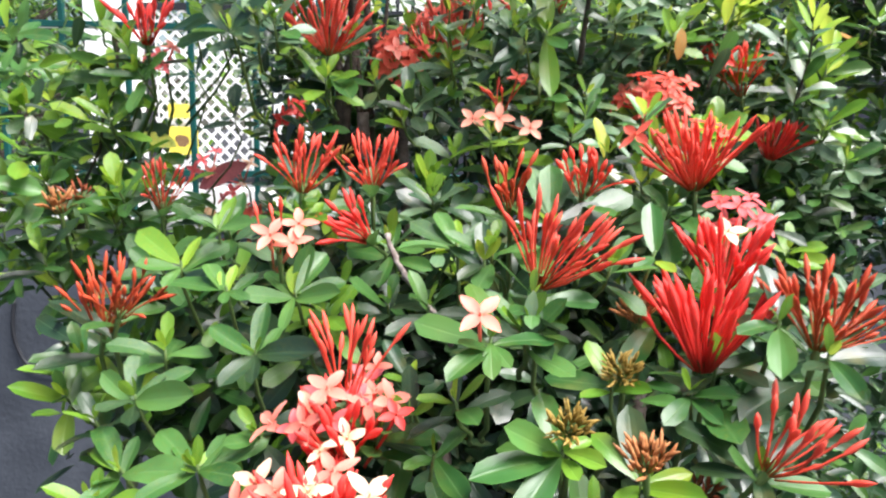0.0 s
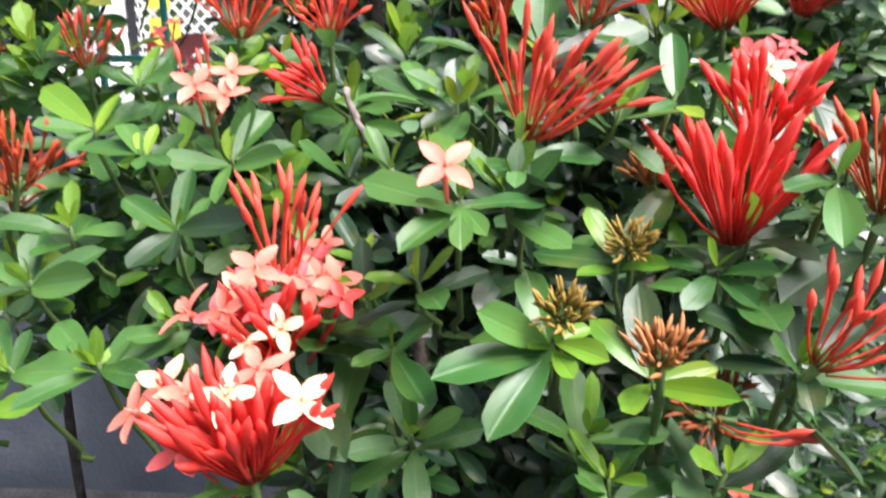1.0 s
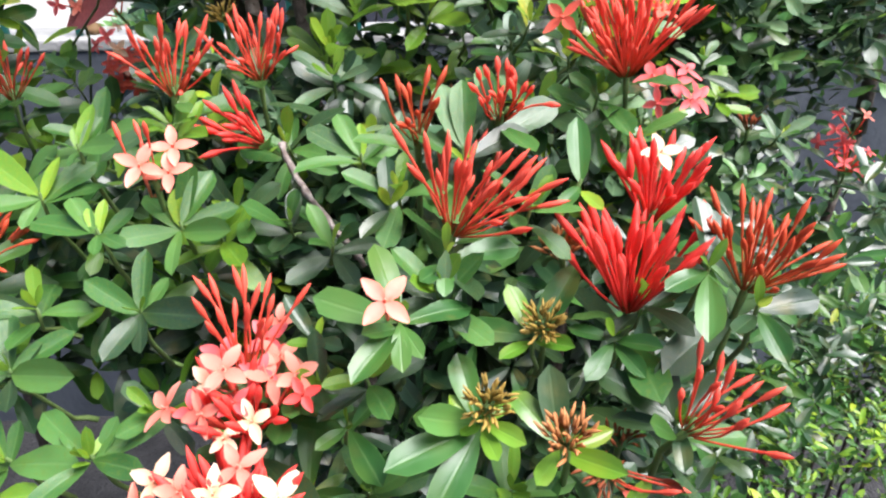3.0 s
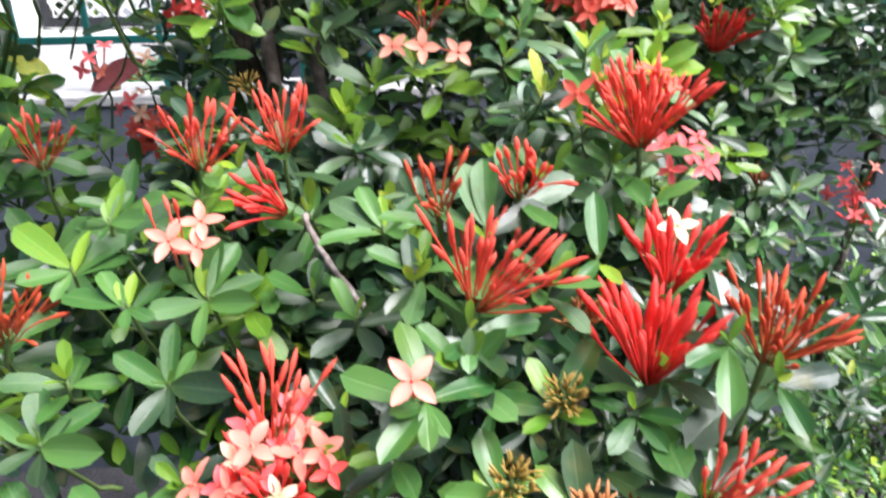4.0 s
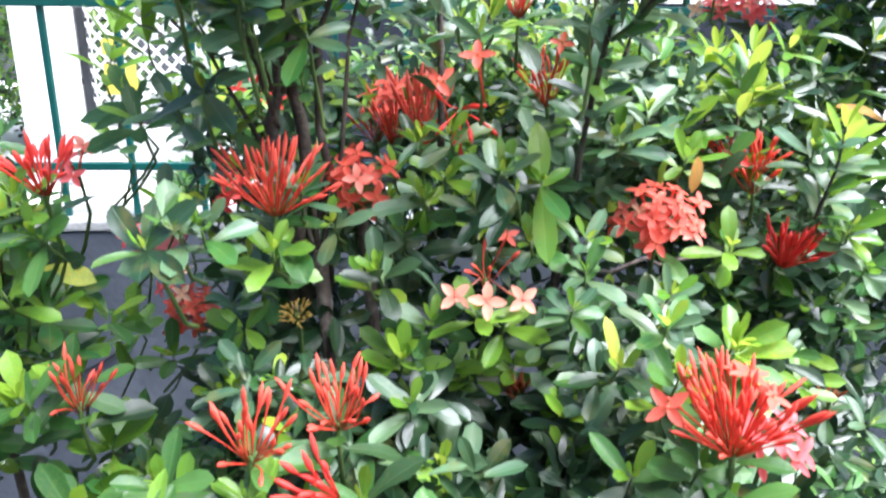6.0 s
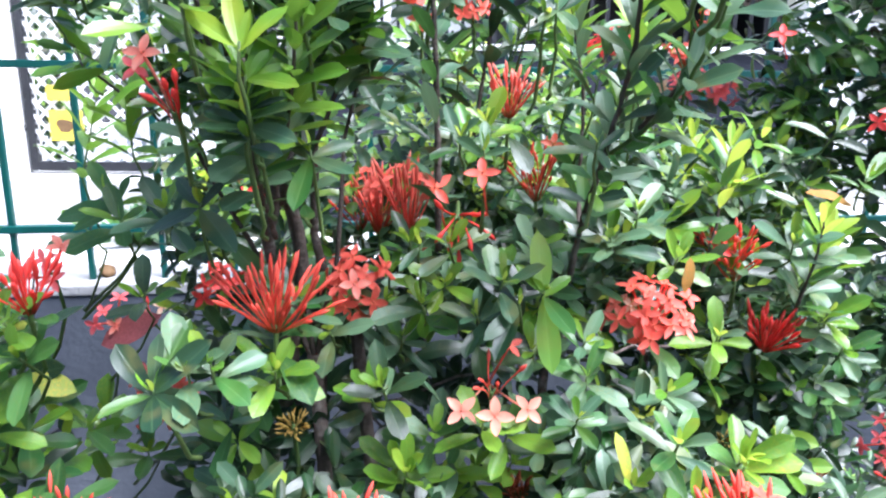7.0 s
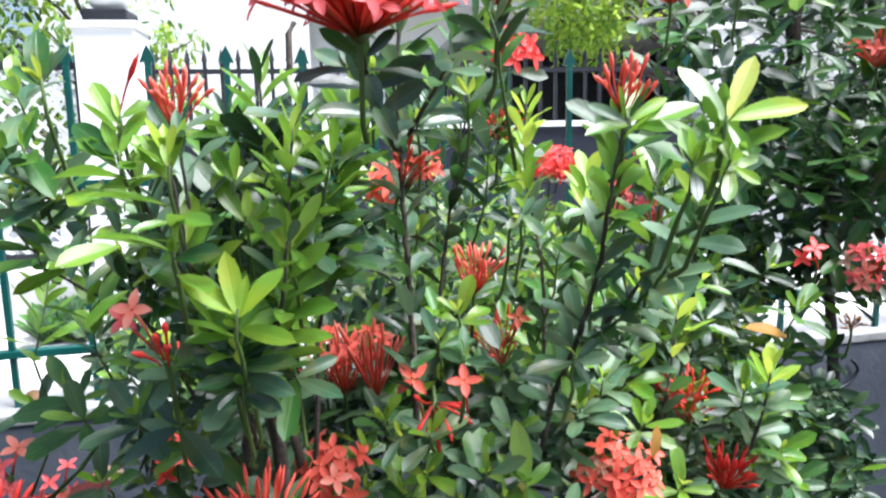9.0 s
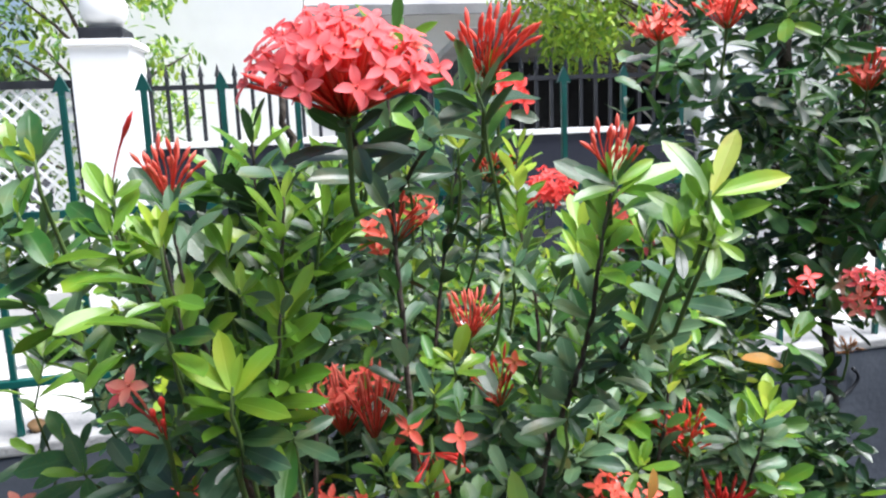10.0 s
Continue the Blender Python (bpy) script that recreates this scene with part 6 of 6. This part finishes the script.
rosette(B, (-0.246, 0.788, 1.369), (-0.130, -0.979, 0.157), 0.047, 'm')
rosette(B, (-0.283, 0.875, 1.247), (-0.130, -0.979, 0.157), 0.047, 'm')
upright_shoot(B, (0.047, 1.052, 1.254), (0.054, 1.072, 1.394), 0.045, 8, 'm')
upright_shoot(B, (0.098, 0.873, 1.330), (0.098, 0.886, 1.414), 0.042, 6, 'm')
upright_shoot(B, (0.097, 1.045, 1.252), (0.091, 1.065, 1.380), 0.045, 6, 'm')
upright_shoot(B, (0.158, 1.058, 1.254), (0.179, 1.073, 1.370), 0.045, 6, 'm')
rosette(B, (0.016, 1.006, 1.326), (-0.130, -0.980, 0.151), 0.041, 'm')
rosette(B, (0.064, 0.955, 1.236), (-0.130, -0.980, 0.151), 0.040, 'm')
rosette(B, (0.119, 0.951, 1.258), (-0.130, -0.980, 0.151), 0.041, 'm')
rosette(B, (0.056, 1.023, 1.342), (-0.130, -0.980, 0.151), 0.042, 'm')
rosette(B, (0.109, 1.020, 1.366), (-0.130, -0.980, 0.151), 0.041, 'm')
rosette(B, (0.026, 1.016, 1.267), (-0.130, -0.980, 0.151), 0.042, 'm')
# dark shrub behind
rosette(C, (0.408, 1.198, 1.123), (-0.081, -0.969, 0.234), 0.047, 'y')
rosette(C, (0.544, 1.184, 1.113), (-0.081, -0.969, 0.234), 0.047, 'm')
rosette(C, (0.482, 0.976, 1.174), (-0.081, -0.969, 0.234), 0.047, 'm')
rosette(C, (0.596, 1.244, 1.164), (-0.081, -0.969, 0.234), 0.047, 'm')
rosette(C, (0.513, 0.962, 1.125), (-0.081, -0.969, 0.234), 0.047, 'm')
rosette(C, (0.629, 1.202, 1.001), (-0.081, -0.969, 0.234), 0.047, 'm')
rosette(C, (0.676, 1.162, 1.092), (-0.130, -0.979, 0.157), 0.047, 'm')
rosette(C, (0.600, 1.110, 1.025), (-0.130, -0.979, 0.157), 0.047, 'm')
rosette(C, (0.735, 1.190, 1.316), (-0.130, -0.979, 0.157), 0.047, 'm')
rosette(C, (0.697, 1.235, 1.247), (-0.130, -0.979, 0.157), 0.047, 'm')
rosette(C, (0.586, 1.182, 1.144), (-0.130, -0.979, 0.157), 0.047, 'm')
rosette(C, (0.476, 1.096, 1.148), (-0.130, -0.979, 0.157), 0.047, 'm')
rosette(C, (0.656, 1.103, 1.024), (-0.130, -0.979, 0.157), 0.047, 'm')
rosette(C, (0.794, 1.222, 1.245), (-0.130, -0.979, 0.157), 0.047, 'm')
rosette(C, (0.440, 1.037, 1.072), (-0.130, -0.979, 0.157), 0.047, 'm')
twig(C, (0.732, 1.352, 1.340), (0.769, 1.375, 1.587), 0.0145)
twig(C, (0.899, 1.305, 1.150), (0.726, 1.343, 1.307), 0.0077)
# side growth
rosette(D, (-0.229, 0.651, 0.925), (0.018, -0.874, 0.486), 0.042, 'm')
rosette(D, (-0.263, 0.653, 0.909), (0.028, -0.932, 0.362), 0.047, 'y')
rosette(D, (-0.216, 0.731, 0.836), (0.028, -0.932, 0.362), 0.047, 'y')
rosette(D, (-0.275, 0.664, 0.992), (0.052, -0.950, 0.308), 0.042, 'y')
rosette(D, (-0.268, 0.686, 1.059), (0.052, -0.950, 0.308), 0.040, 'm')
rosette(D, (-0.252, 0.677, 1.031), (0.052, -0.950, 0.308), 0.042, 'm')
rosette(D, (-0.325, 0.778, 0.975), (0.052, -0.950, 0.308), 0.047, 'm')
rosette(D, (-0.266, 0.648, 0.898), (0.052, -0.950, 0.308), 0.047, 'y')
rosette(D, (-0.208, 0.662, 0.867), (0.052, -0.950, 0.308), 0.045, 'm')
rosette(D, (-0.277, 0.930, 0.814), (0.052, -0.950, 0.308), 0.047, 'm')
rosette(D, (-0.325, 0.940, 0.852), (0.052, -0.950, 0.308), 0.047, 'm')
rosette(D, (-0.241, 0.833, 1.098), (-0.081, -0.969, 0.234), 0.047, 'm')
rosette(D, (-0.261, 0.915, 1.000), (-0.081, -0.969, 0.234), 0.047, 'm')
rosette(D, (-0.347, 0.986, 1.057), (-0.130, -0.979, 0.157), 0.047, 'm')
upright_shoot(D, (-0.232, 0.853, 1.153), (-0.239, 0.865, 1.217), 0.045, 4, 'm')
upright_shoot(D, (-0.323, 0.942, 1.120), (-0.302, 0.954, 1.214), 0.045, 4, 'm')
spray(D, (-0.249, 0.849, 1.111), (-0.130, -0.979, 0.157), '----y-', (-0.278, 0.864, 1.148), (-0.311, 0.855, 1.098), (-0.241, 0.860, 1.137), (-0.226, 0.854, 1.116), (-0.266, 0.863, 1.136), (-0.282, 0.833, 1.092))
rosette(D, (-0.382, 0.700, 0.997), (0.052, -0.950, 0.308), 0.042, 'y')
rosette(D, (-0.315, 0.700, 0.990), (0.052, -0.950, 0.308), 0.043, 'y')
rosette(D, (-0.244, 0.620, 0.930), (0.052, -0.950, 0.308), 0.04, 'y')
rosette(D, (-0.329, 0.750, 1.084), (0.052, -0.950, 0.308), 0.042, 'y')
rosette(D, (-0.34, 0.66, 0.93), (0.052, -0.950, 0.308), 0.042, 'm')
rosette(D, (-0.31, 0.61, 0.87), (0.052, -0.950, 0.308), 0.042, 'm')
rosette(D, (-0.36, 0.63, 0.89), (0.052, -0.950, 0.308), 0.042, 'm')
rosette(D, (-0.419, 0.809, 0.958), (0.103, -0.975, 0.195), 0.047, 'm')
rosette(D, (-0.351, 0.780, 0.931), (0.103, -0.975, 0.195), 0.047, 'm')
rosette(D, (-0.435, 0.799, 0.916), (0.103, -0.975, 0.195), 0.047, 'm')

lone_leaf(D, (-0.30, 1.06, 0.93), (-0.8, -0.15, -0.35), (0.2, -0.8, 0.6), 0.085, RUST_LEAF, "large maroon leaf")
lone_leaf(D, (-0.315, 0.776, 0.972), (0.9, -0.1, -0.12), (0.1, -0.5, 0.8), 0.05, LEAF["old"], "yellowed leaf")
lone_leaf(C, (0.44, 0.95, 1.11), (0.9, 0.1, -0.12), (0.0, -0.3, 0.9), 0.06, LEAF["brown"], "browning leaf")
lone_leaf(A, (0.110, 0.400, 0.904), (0.0, -0.35, -0.9), (0.2, -0.9, 0.1), 0.024, LEAF["pale"], "pale drooping leaf")
lone_leaf(B, (0.246, 0.763, 1.055), (0.1, -0.1, 0.9), (0.3, -0.9, 0.2), 0.03, LEAF["brown"], "pale dried leaf")

# ---- inner growth ----


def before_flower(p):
    """Whether a leaf would block a head's sunlight or the camera's view of it."""
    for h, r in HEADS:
        # two viewpoints near the camera's path
        for viewpoint in (Vector((0.04, 0.16, 1.1)), Vector((-0.03, 0.13, 1.3))):
            way = viewpoint - h
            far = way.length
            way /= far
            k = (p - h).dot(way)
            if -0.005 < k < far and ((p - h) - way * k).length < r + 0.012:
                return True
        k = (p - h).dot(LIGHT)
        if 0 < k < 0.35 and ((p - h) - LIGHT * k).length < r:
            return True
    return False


def fill(shrub, n, seed, inside, bounds, size, kinds, upright=False, light=0.16, fresh=0.0, tips=0.25):
    rng = random.Random(seed)
    (x0, x1), (y0, y1), (z0, z1) = bounds
    made = tries = 0
    while made < n and tries < n * 60:
        tries += 1
        p = Vector((rng.uniform(x0, x1), rng.uniform(y0, y1), rng.uniform(z0, z1)))
        # inside these hollows leaves are sparse and all dark, painting in the shade
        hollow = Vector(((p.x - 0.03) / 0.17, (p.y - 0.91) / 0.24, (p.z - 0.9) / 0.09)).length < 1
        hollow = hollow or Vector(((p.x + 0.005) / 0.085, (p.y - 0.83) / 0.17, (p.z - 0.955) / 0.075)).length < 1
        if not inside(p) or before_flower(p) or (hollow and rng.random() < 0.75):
            continue
        made += 1
        axis = (Vector((0, -0.35, 0.8)) + jitter(rng, 0.6 if not upright else 0.25)).normalized()
        r2 = random.Random(seed * 100003 + made)
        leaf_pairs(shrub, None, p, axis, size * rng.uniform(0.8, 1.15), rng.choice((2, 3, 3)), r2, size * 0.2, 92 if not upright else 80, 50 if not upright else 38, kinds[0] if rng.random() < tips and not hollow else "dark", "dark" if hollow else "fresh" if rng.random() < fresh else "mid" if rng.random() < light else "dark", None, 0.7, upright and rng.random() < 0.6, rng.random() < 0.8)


def surface(x, z):
    """How far back the outer growth of the main shrubs lies."""
    table = ((0.0, 0.60), (0.5, 0.50), (0.74, 0.46), (0.82, 0.48), (0.9, 0.56), (0.98, 0.68), (1.06, 0.78), (1.14, 0.83), (1.3, 0.86), (1.6, 0.9))
    for (za, ya), (zb, yb) in zip(table, table[1:]):
        if za <= z <= zb:
            y = ya + (yb - ya) * (z - za) / (zb - za)
            break
    else:
        y = 0.9
    return y + max(0, x - 0.24) * 0.75 + max(0, -x - 0.1) * 0.5


def in_front(p):
    left = 0.1 - 0.30 * (p.y - 0.11)
    return p.x > left and p.x < 0.02 + 0.62 * (p.y - 0.16) and surface(p.x, p.z) + 0.06 < p.y < surface(p.x, p.z) + 0.34


def in_middle(p):
    left = 0.06 - 0.40 * (p.y - 0.17)
    return p.x > left and p.x < 0.60 * (p.y - 0.2) and surface(p.x, p.z) + 0.02 < p.y < surface(p.x, p.z) + 0.34


def in_dark(p):
    d = Vector(((p.x - 0.78) / 0.37, (p.y - 1.2) / 0.22, (p.z - 1.4) / 0.36))
    gap = Vector(((p.x - 0.85) / 0.065, (p.z - 1.152) / 0.045, 0)).length < 1
    if abs(p.x - 0.75) < 0.035 and p.z > 1.36 and p.y < 1.34:
        return False
    return d.length < 1 and not gap and p.z > 1.06 + 0.1 * abs(p.x - 0.7)


def in_side(p):
    d = Vector(((p.x + 0.45) / 0.22, (p.y - 0.76) / 0.15, (p.z - 0.94) / 0.17))
    return d.length < 1 + 0.3 * noise.noise(p * 9) and p.x < -0.12 - 0.19 * (p.y - 0.1)


# nearly all inner leaves are dark: shade of the gaps in their colour
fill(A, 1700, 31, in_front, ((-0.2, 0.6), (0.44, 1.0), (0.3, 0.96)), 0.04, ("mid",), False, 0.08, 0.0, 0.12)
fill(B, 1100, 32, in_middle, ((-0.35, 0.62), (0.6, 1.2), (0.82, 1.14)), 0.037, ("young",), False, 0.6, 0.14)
fill(C, 800, 33, in_dark, ((0.4, 1.2), (0.95, 1.45), (1.0, 1.8)), 0.046, ("mid",), False, 0.6, 0.1)
fill(D, 150, 34, in_side, ((-0.7, -0.2), (0.58, 0.95), (0.75, 1.13)), 0.042, ("young",), False, 0.8, 0.35, 0.4)
def in_left_mass(p):
    d = Vector(((p.x + 0.08) / 0.11, (p.y - 0.8) / 0.11, (p.z - 1.2) / 0.2))
    return d.length < 1 and p.z < 1.36


def in_left_edge(p):
    return Vector(((p.x + 0.19) / 0.07, (p.y - 0.8) / 0.06, (p.z - 1.285) / 0.045)).length < 1 + 0.25 * noise.noise(p * 9)


def in_tall(p):
    return 0.84 + 0.2 * abs(p.x - 0.1) < p.y < 1.15 and p.z < 1.36 - 0.5 * abs(p.x - 0.12)


def in_right(p):
    return Vector(((p.x - 0.56) / 0.1, (p.y - 1.04) / 0.1, (p.z - 0.92) / 0.085)).length < 1 + 0.25 * noise.noise(p * 9)


def in_rear(p):
    return p.z < (1.12 if p.x < 0.15 else 1.19) + 0.08 * noise.noise(p * 6) and p.x < 0.55 * (p.y - 0.1)


def in_rear_high(p):
    return p.y > 1.02 + 0.3 * abs(p.x) and p.z < 1.26 + 0.07 * noise.noise(p * 8)


def in_rear_low(p):
    top = 0.88 if p.x < 0.74 else 0.62
    return surface(p.x, p.z) + 0.05 < p.y and p.x > 0.3 and p.z < top + 0.08 * noise.noise(p * 5)


fill(B, 105, 35, in_left_mass, ((-0.2, 0.05), (0.66, 0.93), (1.0, 1.38)), 0.044, ("fresh",), True, 0.65, 0.5)
fill(B, 16, 40, in_left_edge, ((-0.4, -0.1), (0.74, 0.98), (1.0, 1.42)), 0.044, ("mid",), True, 0.3, 0.05)
fill(B, 110, 45, in_right, ((0.42, 0.72), (0.9, 1.18), (0.8, 1.04)), 0.038, ("mid",), False, 0.35, 0.05)
fill(B, 45, 36, in_tall, ((-0.05, 0.4), (0.84, 1.15), (1.1, 1.36)), 0.04, ("young",), True, 1.0, 0.3)
fill(B, 520, 37, in_rear, ((0.0, 0.75), (1.1, 1.55), (0.85, 1.26)), 0.04, ("young",), False, 1.0, 0.45, 0.6)
# only dark leaves behind the hollow, their colour imitating its shade
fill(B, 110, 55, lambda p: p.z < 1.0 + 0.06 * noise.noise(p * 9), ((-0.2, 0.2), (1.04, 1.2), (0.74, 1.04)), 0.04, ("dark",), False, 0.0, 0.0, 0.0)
fill(B, 190, 54, in_rear_high, ((-0.1, 0.46), (1.0, 1.45), (1.06, 1.33)), 0.036, ("young",), True, 1.0, 0.4, 0.6)


def in_left_low(p):
    return p.y > 0.5 + 0.9 * max(0, p.z - 0.8) and p.z < 0.88 - 0.3 * max(0, -0.1 - p.x)


fill(A, 260, 39, in_left_low, ((-0.27, 0.0), (0.54, 0.8), (0.7, 0.86)), 0.04, ("fresh",), False, 0.35, 0.15)
fill(A, 640, 38, in_rear_low, ((0.3, 1.0), (0.6, 1.4), (0.25, 0.98)), 0.036, ("mid",), False, 0.3)
for s in (A, B, C, D):
    s.foliage.build("foliage", s.root, "dense inner leaves")

# stems from the ground
for s, rows in ((A, ((0.1, 0.58, 0.05, 0.56, 0.75, 0.007), (0.14, 0.62, 0.2, 0.58, 0.8, 0.007), (0.08, 0.66, -0.02, 0.62, 0.85, 0.006))),
                (B, ((0.0, 0.82, -0.06, 0.76, 1.0, 0.009), (0.03, 0.86, -0.03, 0.8, 1.02, 0.008), (0.1, 0.9, 0.16, 0.88, 1.05, 0.006), (0.14, 0.94, 0.3, 0.98, 1.0, 0.006))),
                (C, ((0.75, 1.2, 0.78, 1.22, 0.7, 0.011), (0.78, 1.22, 0.72, 1.2, 1.3, 0.01))), (D, ((-0.42, 0.85, -0.4, 0.8, 0.9, 0.006),))):
    for x0, y0, x1, y1, z, r in rows:
        twig(s, (x0, y0, -0.41 if z != 1.3 else 0.7), (x1, y1, z), r)

for x, y, z in ((-0.29, 0.71, 1.06), (-0.36, 0.9, 1.03)):
    twig(D, (-0.405, 0.805, 0.86), (x, y, z), 0.0016)
for x, y, z in ((-0.17, 0.78, 1.2), (-0.12, 0.8, 1.3), (-0.02, 0.8, 1.26)):
    twig(B, (-0.06, 0.76, 0.99), (x, y, z), 0.0022)

# clutter on the wall and across the lane
cable("cable", "thin black cable hanging in a loop on the grey wall", ((-1.27, 1.795, 0.5), (-1.275, 1.79, 0.4), (-1.24, 1.792, 0.315), (-1.17, 1.8, 0.29), (-1.086, 1.808, 0.292), (-0.96, 1.822, 0.317), (-0.8, 1.838, 0.41)), 0.005)
cable("cable", "thin black cable hanging in a loop on the grey wall", ((1.23, 2.038, 0.66), (1.28, 2.045, 0.6), (1.353, 2.052, 0.572), (1.44, 2.06, 0.572), (1.49, 2.066, 0.62), (1.46, 2.063, 0.66)), 0.005)
bm = bmesh.new()
bmesh.ops.create_icosphere(bm, subdivisions=3, radius=0.02)
for v in bm.verts:
    v.co *= 1 + 0.25 * noise.noise(v.co * 60)
    v.co.z *= 0.8
for q in bm.faces:
    q.smooth = True
tagged(part("stone", bm, BROWN_SHEET, None, "", Matrix.Translation((-0.76, 1.925, 0.744))), "small round brown stone on the wall's coping", "stone")
border = empty("border_plants", (-1.8, 4.55, 0.19), "grey-green strap-leaved plants at the foot of the gate", "plant")
blades, rng = Foliage(), random.Random(53)
for _ in range(28):
    at = Vector((rng.uniform(-1.8, -1.42), rng.uniform(4.42, 4.66), 0.19))
    for k in range(9):
        d = Vector((rng.uniform(-1, 1), rng.uniform(-1, 1), rng.uniform(0.6, 1.6)))
        blades.add(basis(at, d, Vector((0, -0.4, 1)) + jitter(rng, 0.3), rng.uniform(0.16, 0.27)), rng.choice(LANCE), rng.choice(("pale", "pale", "mid")))
blades.build("leaves", border, "grey-green strap leaves")

# low yellow-green plants at the foot of the wall
low = empty("low_hedge", (0.75, 0.95, -0.4), "low yellow-green hedge plants with small leaves on the soil", "hedge")
fol = Foliage()
rng = random.Random(41)
for _ in range(3200):
    x, y = rng.uniform(0.12, 1.4), rng.uniform(0.55, 1.7)
    h = 0.40 + 0.1 * noise.noise(Vector((x * 5, y * 5, 1)))
    if x < 0.05 + 0.42 * (y - 0.2) or Vector(((x - 0.75) / 0.56, (y - 1.1) / 0.52)).length > 1 + 0.25 * noise.noise(Vector((x * 4, y * 4, 7))):
        continue
    at = Vector((x, y, -0.4 + (h + 0.4) * rng.uniform(0.8, 1.0)))
    for k in range(rng.randint(5, 9)):
        d = Vector((rng.uniform(-1, 1), rng.uniform(-1, 1), rng.uniform(0.1, 1.0)))
        fol.add(basis(at + jitter(rng, 0.012), d, Vector((0, -0.3, 1)) + jitter(rng, 0.4), rng.uniform(0.015, 0.026)), rng.randrange(len(SHAPES)), rng.choice(("mid", "mid", "mid", "fresh", "young", "dark")))
fol.build("foliage", low, "small yellow-green leaves")
for k in range(14):
    x, y = 0.35 + 0.06 * k, 0.8 + 0.045 * k
    v, f, u = tube([(x, y, -0.42), (x + 0.01, y + 0.01, 0.0), (x + 0.02, y, 0.36)], [0.005, 0.004, 0.002], 6)
    put("stem", mesh_from("stem", v, f, [BARK], u), low)
